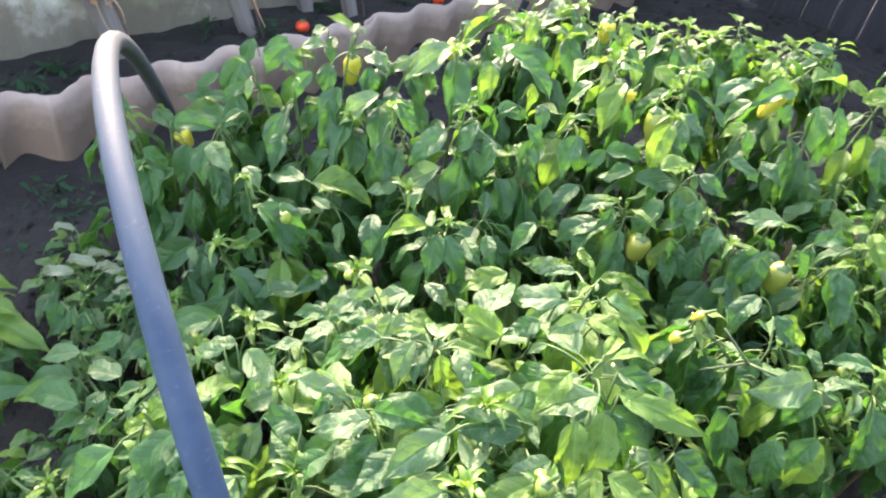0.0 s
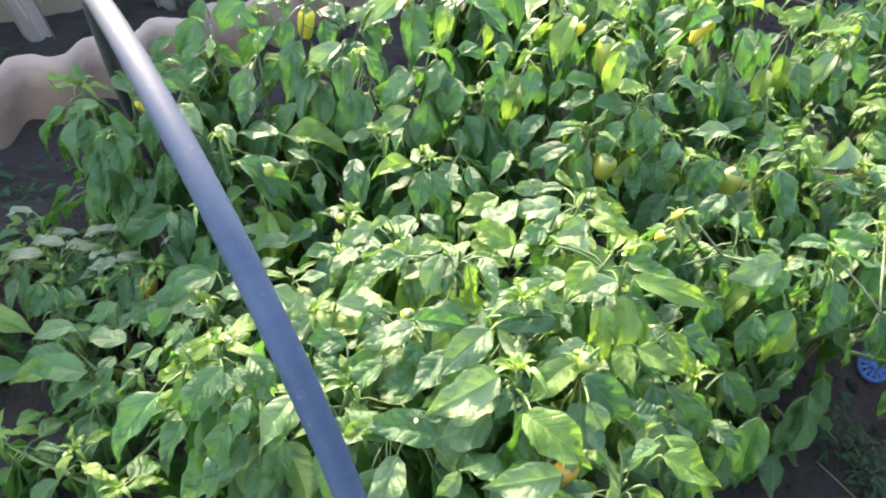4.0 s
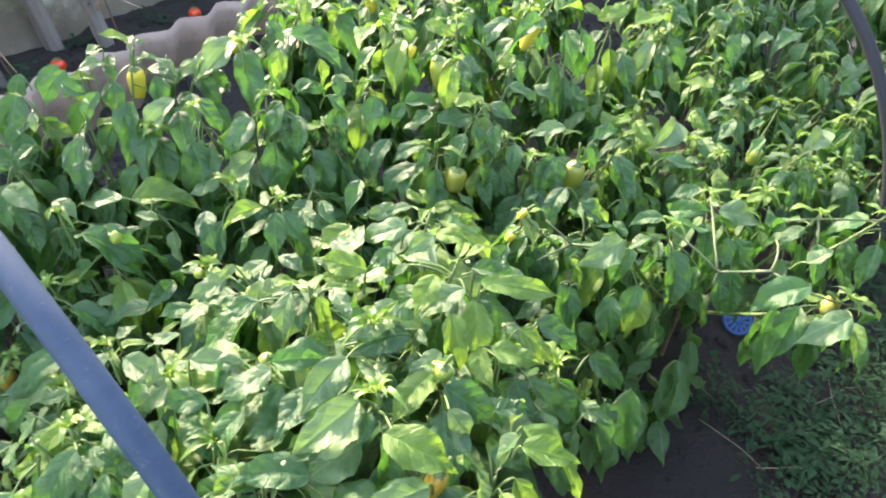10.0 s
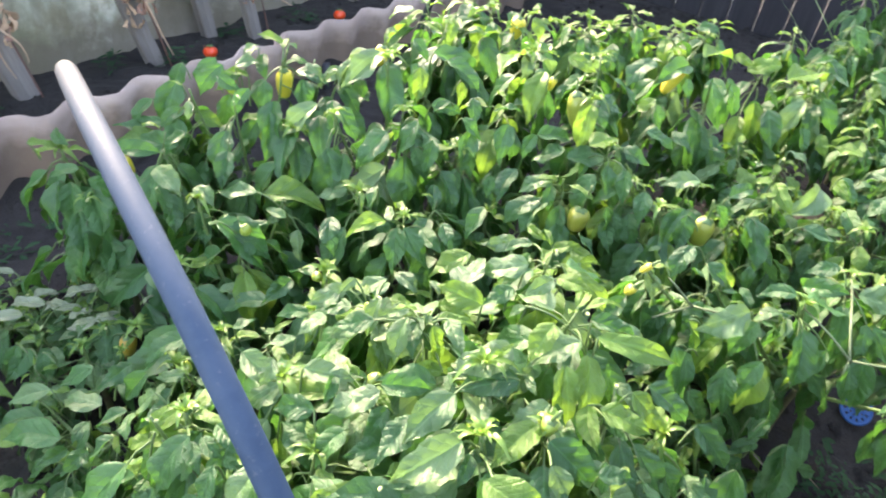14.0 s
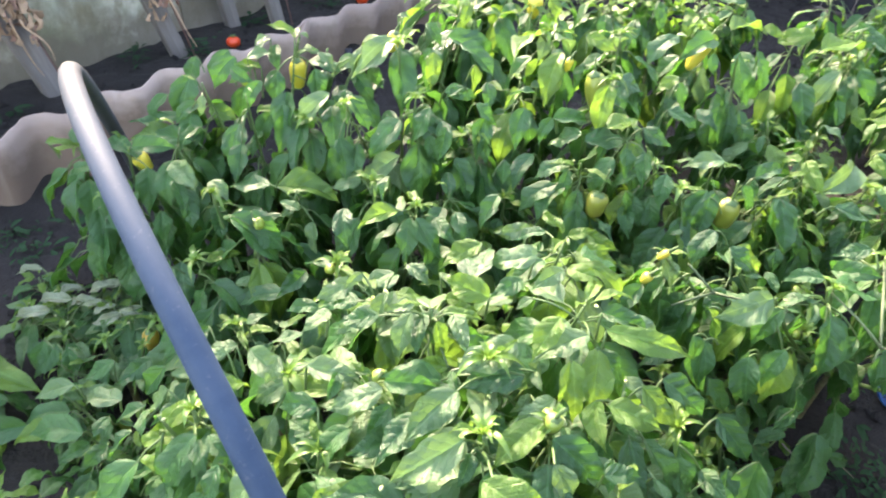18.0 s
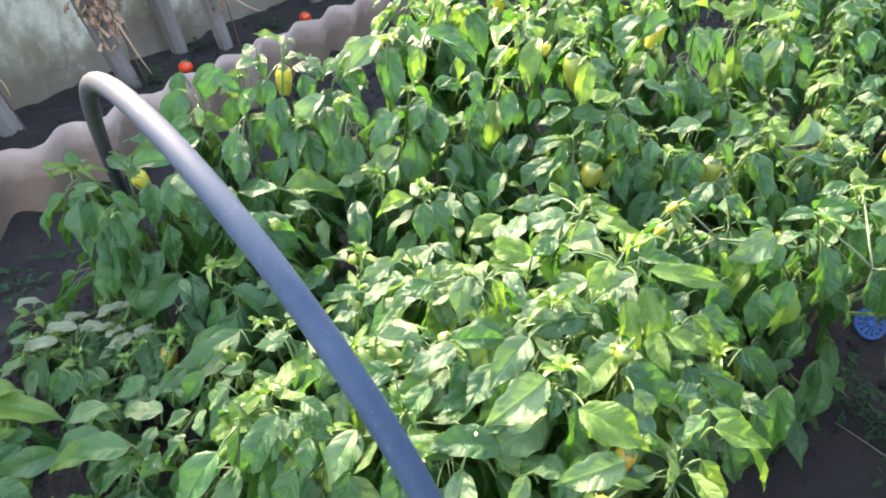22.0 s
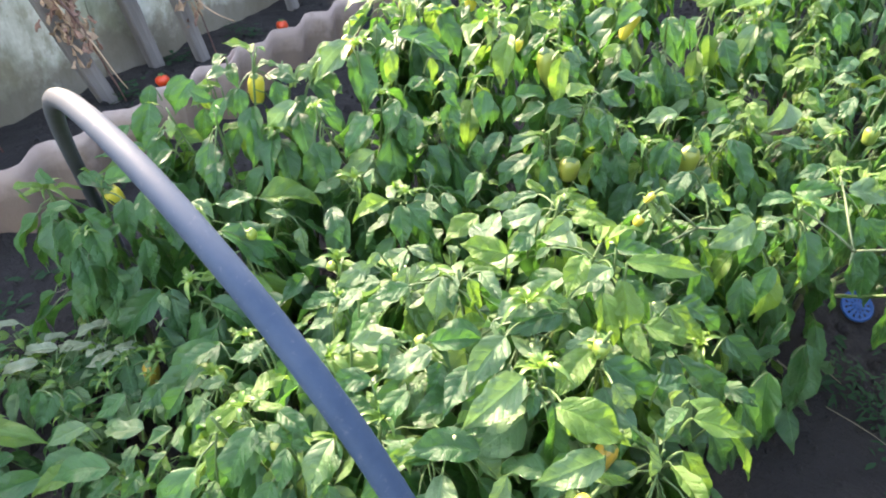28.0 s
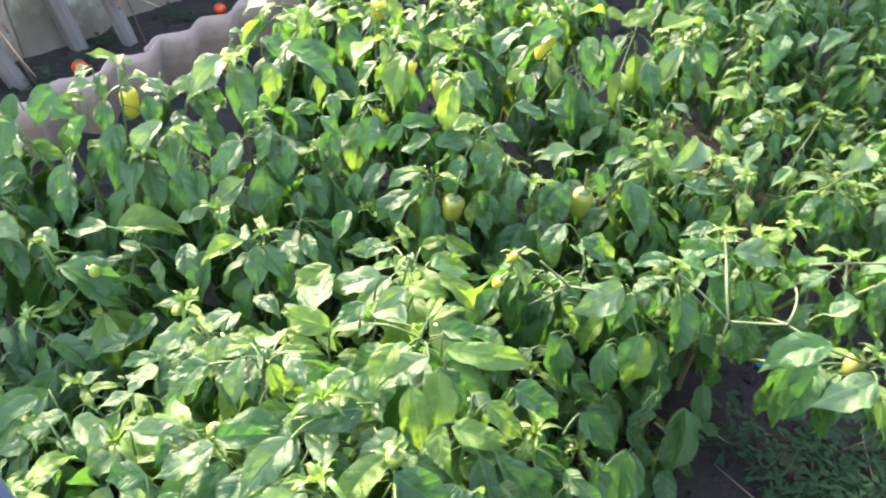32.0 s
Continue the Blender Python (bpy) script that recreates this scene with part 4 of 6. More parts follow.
BROAD_SPRAWL = (
    (0.73, 1.07, 0.44, 0.65, 1.05, 0.41, 2), (0.75, 1.07, 0.42, 0.72, 1.05, 0.36, 0), (0.83, 1.09, 0.4, 0.84, 1.04, 0.33, 0),
    (0.8, 1.08, 0.33, 0.76, 1.05, 0.26, 1), (0.81, 1.11, 0.45, 0.76, 1.12, 0.43, 0), (0.83, 1.11, 0.44, 0.91, 1.13, 0.39, 0),
    (0.93, 1.15, 0.43, 1.02, 1.14, 0.4, 2), (0.9, 1.18, 0.46, 0.85, 1.18, 0.44, 0), (0.7, 1.19, 0.43, 0.75, 1.18, 0.39, 0),
    (0.67, 1.19, 0.46, 0.64, 1.16, 0.41, 0), (0.66, 1.09, 0.4, 0.67, 1.06, 0.35, 0), (0.58, 1.13, 0.45, 0.6, 1.1, 0.4, 2),
)
BROAD_SPRAWL_HANGING = (
    (0.83, 1.36, 0.42, 0.84, 1.29, 0.35, 0), (0.82, 1.07, 0.41, 0.82, 1.03, 0.33, 0), (0.7, 1.01, 0.38, 0.71, 0.98, 0.31, 0),
    (0.75, 1.02, 0.39, 0.73, 1.0, 0.33, 0), (0.62, 1.02, 0.4, 0.65, 0.99, 0.32, 0), (0.91, 1.06, 0.36, 0.92, 1.04, 0.3, 0),
    (0.95, 0.97, 0.38, 0.93, 0.95, 0.32, 0), (0.7, 1.33, 0.43, 0.69, 1.3, 0.37, 0), (0.72, 1.21, 0.42, 0.77, 1.21, 0.37, 1),
    (0.95, 1.11, 0.4, 1.0, 1.09, 0.33, 0), (0.87, 1.07, 0.38, 0.85, 1.06, 0.33, 0), (0.8, 1.03, 0.3, 0.81, 1.02, 0.22, 0),
    (0.71, 1.0, 0.28, 0.74, 1.0, 0.24, 0), (0.6, 1.03, 0.36, 0.56, 1.02, 0.33, 0),
)
BROAD_LOW = (
    (-0.329, 1.274, 0.18, -0.351, 1.254, 0.16, 4), (-0.361, 1.27, 0.15, -0.423, 1.246, 0.14, 4), (-0.4, 1.235, 0.13, -0.453, 1.244, 0.13, 4), (-0.296, 1.215, 0.15, -0.342, 1.199, 0.14, 4),
    (-0.336, 1.202, 0.14, -0.384, 1.179, 0.13, 4), (-0.382, 1.194, 0.14, -0.35, 1.225, 0.14, 4), (-0.401, 1.125, 0.13, -0.372, 1.106, 0.1, 0), (-0.211, 1.186, 0.15, -0.239, 1.167, 0.11, 0),
    (-0.29, 1.166, 0.14, -0.277, 1.148, 0.1, 0),
)
BROAD_UNDER_HOOP = (
    (-0.09, 1.03, 0.3, -0.15, 1.0, 0.26, 0), (-0.14, 0.99, 0.26, -0.18, 0.98, 0.2, 0), (-0.25, 1.03, 0.21, -0.3, 1.01, 0.18, 0),
    (-0.2, 0.95, 0.22, -0.27, 0.97, 0.2, 2), (-0.31, 1.0, 0.18, -0.37, 0.98, 0.16, 2), (-0.15, 0.93, 0.24, -0.19, 0.91, 0.22, 0),
    (-0.14, 0.87, 0.26, -0.17, 0.85, 0.22, 0), (-0.24, 0.9, 0.2, -0.33, 0.9, 0.18, 0),
)
BROAD_HOOP_EDGE = (
    (0.01, 0.92, 0.4, -0.03, 0.92, 0.39, 2), (-0.01, 0.82, 0.4, -0.06, 0.81, 0.34, 1), (0.02, 0.76, 0.43, -0.01, 0.72, 0.37, 0),
    (0.06, 0.72, 0.44, 0.05, 0.69, 0.4, 0), (-0.07, 0.87, 0.36, -0.1, 0.88, 0.31, 2), (-0.05, 0.8, 0.36, -0.08, 0.8, 0.34, 1),
)
BROAD_FRONT_MORE = (
    (0.2, 0.9, 0.5, 0.15, 0.89, 0.49, 0), (0.24, 0.89, 0.52, 0.23, 0.86, 0.47, 2), (0.27, 0.88, 0.52, 0.28, 0.87, 0.47, 1),
    (0.22, 0.81, 0.49, 0.28, 0.81, 0.49, 0), (0.22, 0.8, 0.49, 0.16, 0.78, 0.47, 2), (0.3, 0.79, 0.51, 0.25, 0.74, 0.48, 2),
    (0.24, 0.76, 0.46, 0.19, 0.74, 0.45, 0), (0.36, 0.87, 0.51, 0.29, 0.84, 0.48, 2), (0.39, 0.86, 0.49, 0.36, 0.84, 0.46, 2),
)
BROAD_PATH_MORE = (
    (0.31, 0.73, 0.51, 0.24, 0.7, 0.47, 2), (0.34, 0.69, 0.51, 0.38, 0.68, 0.46, 1), (0.34, 0.72, 0.48, 0.33, 0.68, 0.42, 0),
    (0.37, 0.64, 0.49, 0.3, 0.63, 0.47, 2), (0.28, 0.65, 0.46, 0.26, 0.64, 0.43, 2), (0.46, 0.92, 0.52, 0.52, 0.91, 0.5, 0),
    (0.49, 0.86, 0.48, 0.52, 0.83, 0.46, 2), (0.47, 0.79, 0.45, 0.51, 0.77, 0.42, 1), (0.54, 0.88, 0.46, 0.6, 0.87, 0.41, 0),
    (0.4, 0.8, 0.46, 0.35, 0.8, 0.44, 0),
)
BROAD_HOOP_MORE = (
    (0.14, 0.91, 0.49, 0.11, 0.88, 0.48, 2), (0.13, 0.83, 0.48, 0.19, 0.83, 0.47, 2), (0.19, 0.76, 0.47, 0.16, 0.74, 0.42, 0),
    (0.11, 0.72, 0.45, 0.08, 0.68, 0.4, 2), (0.04, 0.71, 0.4, 0.02, 0.69, 0.33, 0), (0.1, 0.7, 0.4, 0.1, 0.68, 0.34, 0),
    (0.09, 0.85, 0.47, 0.08, 0.82, 0.45, 2), (0.01, 0.89, 0.42, -0.03, 0.89, 0.41, 2), (0.15, 0.79, 0.46, 0.1, 0.8, 0.44, 0),
)
BROAD_PATH_LOW = (
    (0.45, 0.86, 0.52, 0.44, 0.8, 0.47, 1), (0.5, 0.83, 0.5, 0.54, 0.81, 0.46, 1), (0.47, 0.69, 0.5, 0.53, 0.64, 0.43, 1), (0.42, 0.66, 0.48, 0.42, 0.64, 0.44, 2),
    (0.46, 0.66, 0.46, 0.49, 0.64, 0.41, 1), (0.44, 0.59, 0.48, 0.49, 0.57, 0.46, 1), (0.65, 0.93, 0.34, 0.7, 0.9, 0.29, 0), (0.8, 1.01, 0.28, 0.77, 0.99, 0.25, 0),
    (0.88, 1.05, 0.18, 0.85, 0.99, 0.1, 0),
)
BROAD_PATH_LOW_REST = (
    (0.72, 0.91, 0.28, 0.72, 0.87, 0.18, 0), (0.35, 0.67, 0.46, 0.31, 0.64, 0.42, 0), (0.55, 0.8, 0.42, 0.58, 0.79, 0.37, 0), (0.51, 0.77, 0.44, 0.53, 0.77, 0.4, 2),
    (0.45, 0.78, 0.48, 0.47, 0.76, 0.44, 0), (0.44, 0.69, 0.46, 0.49, 0.69, 0.43, 0), (0.62, 0.83, 0.34, 0.66, 0.81, 0.26, 0), (0.53, 0.73, 0.4, 0.56, 0.72, 0.33, 0),
)
BROAD_FRUITING = (
    (0.82, 1.36, 0.42, 0.85, 1.31, 0.34, 0), (0.7, 1.35, 0.43, 0.67, 1.31, 0.36, 0), (0.79, 1.4, 0.43, 0.79, 1.38, 0.39, 0),
    (0.82, 1.28, 0.37, 0.82, 1.26, 0.33, 0), (0.94, 1.38, 0.4, 1.01, 1.37, 0.38, 0), (1.01, 1.5, 0.42, 0.92, 1.43, 0.39, 2),
    (0.58, 1.36, 0.4, 0.6, 1.33, 0.35, 0), (0.79, 1.39, 0.44, 0.85, 1.43, 0.44, 0),
)
BROAD_NEAR_LEFT = (
    (-0.557, 1.054, 0.13, -0.404, 1.039, 0.1, 1), (-0.543, 1.059, 0.15, -0.467, 1.06, 0.15, 1), (-0.628, 1.152, 0.15, -0.536, 1.13, 0.13, 1), (-0.51, 0.989, 0.12, -0.467, 1.007, 0.12, 1),
    (-0.45, 0.976, 0.12, -0.483, 0.926, 0.1, 0), (-0.383, 0.957, 0.12, -0.48, 0.932, 0.1, 0), (-0.569, 1.021, 0.13, -0.511, 0.995, 0.12, 0), (-0.508, 0.933, 0.15, -0.476, 0.872, 0.12, 0),
    (-0.643, 1.124, 0.15, -0.592, 1.105, 0.13, 1), (-0.63, 1.046, 0.15, -0.564, 1.021, 0.13, 1), (-0.448, 1.009, 0.11, -0.502, 0.99, 0.09, 0), (-0.455, 0.897, 0.13, -0.4, 0.888, 0.1, 0),
)
BROAD_HOOP_LOW = (
    (0.02, 0.79, 0.4, -0.04, 0.76, 0.32, 0), (0.11, 0.74, 0.42, 0.08, 0.7, 0.37, 0), (-0.1, 1.07, 0.27, -0.2, 1.02, 0.16, 0),
    (-0.43, 1.11, 0.15, -0.44, 1.08, 0.1, 0), (-0.38, 1.1, 0.15, -0.37, 1.07, 0.1, 0), (0.06, 0.76, 0.42, 0.06, 0.72, 0.37, 0),
)
BROAD_BACK_A_MORE = (
    (0.2, 1.58, 0.54, 0.2, 1.54, 0.48, 1), (0.25, 1.58, 0.56, 0.32, 1.55, 0.51, 0), (0.28, 1.58, 0.52, 0.28, 1.56, 0.47, 1),
    (0.12, 1.58, 0.56, 0.05, 1.52, 0.5, 2), (0.21, 1.43, 0.5, 0.18, 1.41, 0.43, 0), (0.24, 1.42, 0.47, 0.23, 1.38, 0.42, 0),
    (0.31, 1.46, 0.48, 0.3, 1.41, 0.41, 0), (0.29, 1.46, 0.5, 0.33, 1.46, 0.46, 0),
)
BROAD_BACK_B_MORE = (
    (0.44, 1.58, 0.56, 0.42, 1.52, 0.48, 1), (0.41, 1.66, 0.56, 0.4, 1.62, 0.52, 2), (0.39, 1.64, 0.57, 0.36, 1.62, 0.54, 1),
    (0.57, 1.73, 0.56, 0.61, 1.74, 0.51, 0), (0.38, 1.77, 0.56, 0.36, 1.75, 0.53, 0),
)
BROAD_BACK_C_MORE = (
    (0.43, 1.47, 0.48, 0.41, 1.44, 0.44, 0), (0.43, 1.45, 0.49, 0.5, 1.48, 0.47, 0), (0.4, 1.42, 0.43, 0.37, 1.37, 0.38, 0),
    (0.46, 1.36, 0.45, 0.4, 1.35, 0.42, 0), (0.44, 1.34, 0.42, 0.38, 1.33, 0.36, 0), (0.58, 1.43, 0.47, 0.56, 1.38, 0.42, 1),
    (0.64, 1.5, 0.5, 0.7, 1.49, 0.47, 0), (0.67, 1.58, 0.52, 0.69, 1.57, 0.47, 0), (0.49, 1.43, 0.46, 0.57, 1.48, 0.45, 0),
    (0.53, 1.44, 0.46, 0.52, 1.43, 0.42, 0),
)
BROAD_FRUITING_MORE = (
    (0.72, 1.36, 0.42, 0.69, 1.34, 0.35, 0), (0.76, 1.36, 0.44, 0.78, 1.35, 0.39, 0), (0.74, 1.42, 0.45, 0.67, 1.42, 0.43, 2),
    (0.56, 1.34, 0.42, 0.57, 1.33, 0.36, 0), (0.61, 1.36, 0.4, 0.63, 1.33, 0.34, 0),
)
BROAD_SHADE_B_MORE = (
    (0.35, 1.39, 0.43, 0.35, 1.37, 0.39, 0),
)
BROAD_BACK_D_MORE = (
    (0.81, 1.71, 0.53, 0.83, 1.66, 0.45, 0), (0.85, 1.71, 0.53, 0.87, 1.69, 0.46, 0), (0.76, 1.71, 0.53, 0.77, 1.69, 0.49, 0),
    (0.68, 1.71, 0.56, 0.62, 1.66, 0.51, 0),
)
OUTER_HOOP_BACK = (
    (-0.322, 1.26, 0.273, -0.304, 1.217, 0.234, 0), (-0.303, 1.447, 0.403, -0.355, 1.43, 0.418, 0), (-0.273, 1.441, 0.399, -0.343, 1.402, 0.399, 1),
)
OUTER_SHADED = (
    (-0.229, 1.212, 0.258, -0.21, 1.192, 0.236, 2), (-0.076, 1.206, 0.296, -0.044, 1.204, 0.285, 1), (-0.088, 1.17, 0.273, -0.041, 1.182, 0.267, 2),
    (-0.197, 1.325, 0.358, -0.244, 1.33, 0.398, 2), (-0.226, 1.299, 0.384, -0.199, 1.266, 0.344, 0), (-0.013, 1.295, 0.357, -0.035, 1.274, 0.345, 2),
)
OUTER_STUNTED = (
    (-0.222, 1.206, 0.21, -0.236, 1.187, 0.203, 4), (-0.339, 1.255, 0.18, -0.356, 1.233, 0.174, 4), (-0.373, 1.221, 0.146, -0.41, 1.2, 0.153, 4),
)
OUTER_UNDER = (
    (-0.013, 1.013, 0.346, 0.016, 1.03, 0.354, 0),
)
OUTER_WHITISH = (
    (-0.319, 1.177, 0.173, -0.282, 1.186, 0.161, 4),
)
OUTER_EDGE_LOW = (
    (-0.416, 1.226, 0.138, -0.437, 1.208, 0.139, 4),
)
OUTER_BUSHY = (
    (0.164, 0.988, 0.487, 0.145, 0.966, 0.475, 2), (0.1, 1.002, 0.403, 0.056, 0.988, 0.403, 0), (0.203, 1.011, 0.472, 0.164, 0.983, 0.457, 2), (0.212, 0.95, 0.493, 0.2, 0.927, 0.48, 2),
    (0.262, 1.054, 0.442, 0.278, 1.036, 0.432, 2), (0.24, 0.933, 0.496, 0.203, 0.918, 0.488, 2), (0.254, 0.903, 0.509, 0.251, 0.856, 0.486, 0), (0.288, 0.898, 0.516, 0.309, 0.859, 0.498, 2),
    (0.286, 0.939, 0.49, 0.318, 0.934, 0.489, 1), (0.275, 0.959, 0.481, 0.315, 0.962, 0.488, 1), (0.318, 1.137, 0.436, 0.26, 1.104, 0.408, 1), (0.392, 1.196, 0.43, 0.337, 1.191, 0.418, 2),
    (0.409, 1.136, 0.469, 0.367, 1.127, 0.454, 0), (0.433, 0.994, 0.509, 0.407, 1.002, 0.512, 2),
)
OUTER_BUSHY_MORE = (
    (0.381, 0.943, 0.511, 0.362, 0.93, 0.501, 2), (0.462, 1.153, 0.424, 0.513, 1.15, 0.438, 1), (0.454, 1.198, 0.418, 0.494, 1.199, 0.434, 1), (0.425, 0.999, 0.516, 0.468, 0.979, 0.515, 1),
    (0.405, 0.874, 0.55, 0.377, 0.831, 0.523, 1), (0.213, 0.787, 0.465, 0.187, 0.76, 0.458, 2), (0.281, 0.833, 0.474, 0.211, 0.831, 0.472, 0), (0.287, 0.85, 0.477, 0.245, 0.847, 0.474, 1),
    (0.23, 0.791, 0.475, 0.209, 0.747, 0.462, 0), (0.165, 0.827, 0.478, 0.159, 0.793, 0.466, 0), (0.292, 0.823, 0.504, 0.303, 0.8, 0.496, 0), (0.201, 0.837, 0.469, 0.175, 0.835, 0.47, 0),
    (0.381, 0.832, 0.505, 0.391, 0.811, 0.498, 2),
)
OUTER_HOOP_SUN = (
    (0.103, 0.91, 0.446, 0.066, 0.889, 0.443, 0), (-0.004, 0.821, 0.371, -0.049, 0.773, 0.372, 1), (-0.024, 0.837, 0.395, -0.009, 0.846, 0.397, 1),
    (0.008, 0.832, 0.402, 0.021, 0.842, 0.406, 1), (0.019, 0.758, 0.423, 0.042, 0.725, 0.41, 0), (0.045, 0.776, 0.434, 0.084, 0.747, 0.419, 0), (0.033, 0.761, 0.429, 0.062, 0.743, 0.418, 0),
    (0.061, 0.743, 0.42, 0.085, 0.738, 0.415, 0), (-0.038, 0.76, 0.34, -0.045, 0.733, 0.337, 0), (0.26, 0.777, 0.484, 0.225, 0.72, 0.469, 0), (0.281, 0.727, 0.465, 0.236, 0.702, 0.459, 0),
)
OUTER_SHOOT = (
    (0.208, 1.116, 0.398, 0.246, 1.09, 0.379, 2), (0.094, 1.366, 0.379, 0.041, 1.344, 0.368, 2), (0.251, 1.367, 0.409, 0.261, 1.324, 0.368, 0), (0.274, 1.234, 0.419, 0.297, 1.196, 0.389, 0),
    (0.158, 1.281, 0.447, 0.152, 1.244, 0.414, 0), (0.341, 1.292, 0.421, 0.314, 1.247, 0.379, 0), (0.085, 1.254, 0.392, 0.1, 1.203, 0.348, 0),
)
OUTER_FRUIT_TOP = (
    (-0.115, 1.580, 0.539, -0.144, 1.560, 0.511, 2), (-0.112, 1.600, 0.520, -0.098, 1.560, 0.481, 0), (-0.110, 1.580, 0.476, -0.111, 1.540, 0.428, 0),
    (-0.054, 1.620, 0.483, 0.017, 1.600, 0.471, 0), (-0.070, 1.620, 0.501, -0.027, 1.600, 0.516, 0), (0.038, 1.620, 0.466, 0.119, 1.660, 0.540, 2),
    (0.008, 1.600, 0.443, 0.037, 1.550, 0.395, 0), (0.053, 1.600, 0.424, 0.104, 1.550, 0.369, 0), (0.134, 1.600, 0.533, 0.147, 1.530, 0.425, 0),
)
OUTER_FRUIT_SIDE = (
    (-0.080, 1.560, 0.431, -0.088, 1.500, 0.348, 1), (-0.132, 1.500, 0.425, -0.080, 1.500, 0.434, 1), (-0.150, 1.520, 0.484, -0.183, 1.500, 0.476, 1),
    (-0.127, 1.540, 0.498, -0.170, 1.520, 0.509, 1), (-0.011, 1.550, 0.435, 0.030, 1.500, 0.346, 0), (0.036, 1.620, 0.468, 0.085, 1.580, 0.418, 0),
    (0.097, 1.630, 0.451, 0.048, 1.600, 0.397, 0), (0.039, 1.640, 0.491, -0.012, 1.620, 0.451, 2), (0.067, 1.640, 0.476, 0.097, 1.620, 0.435, 0),
)
OUTER_FORKED = (
    (0.48, 1.156, 0.423, 0.523, 1.137, 0.421, 1), (0.648, 1.22, 0.402, 0.657, 1.192, 0.383, 2), (0.603, 1.197, 0.371, 0.576, 1.204, 0.368, 2), (0.796, 1.082, 0.425, 0.784, 1.056, 0.402, 2),
    (0.849, 1.164, 0.425, 0.908, 1.132, 0.444, 0), (0.879, 1.204, 0.426, 0.909, 1.198, 0.449, 1), (0.986, 1.164, 0.442, 1.015, 1.154, 0.464, 1),
    (1.002, 1.122, 0.407, 0.997, 1.095, 0.386, 1), (0.937, 1.11, 0.406, 0.918, 1.074, 0.369, 0), (0.765, 1.182, 0.395, 0.78, 1.149, 0.38, 0), (0.789, 1.094, 0.426, 0.795, 1.054, 0.404, 0),
    (1.043, 1.252, 0.511, 1.015, 1.246, 0.479, 0),
)
OUTER_HANGING_FRUIT = (
    (0.499, 1.272, 0.373, 0.552, 1.242, 0.364, 1), (0.415, 1.243, 0.426, 0.448, 1.222, 0.416, 1), (0.517, 1.302, 0.38, 0.544, 1.265, 0.356, 0), (0.563, 1.461, 0.499, 0.516, 1.458, 0.478, 1),
    (0.638, 1.761, 0.609, 0.642, 1.738, 0.572, 0), (0.676, 1.61, 0.517, 0.635, 1.602, 0.484, 1),
)
OUTER_PALE_FRUIT = (
    (0.66, 1.292, 0.38, 0.639, 1.292, 0.371, 2), (0.863, 1.425, 0.428, 0.891, 1.418, 0.443, 1), (0.565, 1.347, 0.387, 0.577, 1.299, 0.347, 0), (0.63, 1.367, 0.444, 0.621, 1.324, 0.398, 0),
    (0.726, 1.604, 0.455, 0.768, 1.565, 0.43, 0),
)
OUTER_DARK_LOW = (
    (-0.18, 1.02, 0.239, -0.213, 0.969, 0.231, 0), (-0.184, 0.98, 0.234, -0.173, 0.965, 0.224, 2), (-0.265, 0.973, 0.205, -0.219, 0.982, 0.189, 2),
    (-0.326, 0.988, 0.168, -0.299, 0.99, 0.155, 2), (-0.195, 0.907, 0.235, -0.205, 0.872, 0.229, 0), (-0.232, 0.895, 0.185, -0.259, 0.856, 0.187, 0),
    (-0.182, 0.869, 0.224, -0.2, 0.825, 0.221, 0),
)
OUTER_HOOP_DARK = (
    (-0.08, 0.914, 0.327, -0.081, 0.883, 0.316, 2), (-0.058, 0.932, 0.331, -0.092, 0.916, 0.335, 2), (-0.042, 0.832, 0.343, -0.076, 0.809, 0.347, 1),
    (-0.048, 0.863, 0.346, -0.076, 0.825, 0.344, 0), (-0.109, 0.877, 0.306, -0.105, 0.839, 0.293, 0),
)
OUTER_PATH_SIDE = (
    (0.34, 0.768, 0.477, 0.315, 0.78, 0.484, 0), (0.319, 0.725, 0.497, 0.307, 0.69, 0.488, 0), (0.404, 0.8, 0.499, 0.358, 0.776, 0.482, 2), (0.411, 0.807, 0.492, 0.423, 0.783, 0.486, 0),
    (0.448, 0.809, 0.493, 0.458, 0.756, 0.478, 1), (0.469, 0.805, 0.484, 0.49, 0.776, 0.48, 0), (0.414, 0.786, 0.47, 0.451, 0.759, 0.47, 0), (0.488, 0.748, 0.474, 0.469, 0.716, 0.461, 1),
    (0.611, 0.846, 0.34, 0.638, 0.803, 0.339, 0), (0.38, 0.818, 0.483, 0.359, 0.799, 0.473, 2), (0.518, 0.764, 0.43, 0.535, 0.723, 0.426, 0), (0.471, 0.693, 0.486, 0.44, 0.668, 0.474, 0),
)
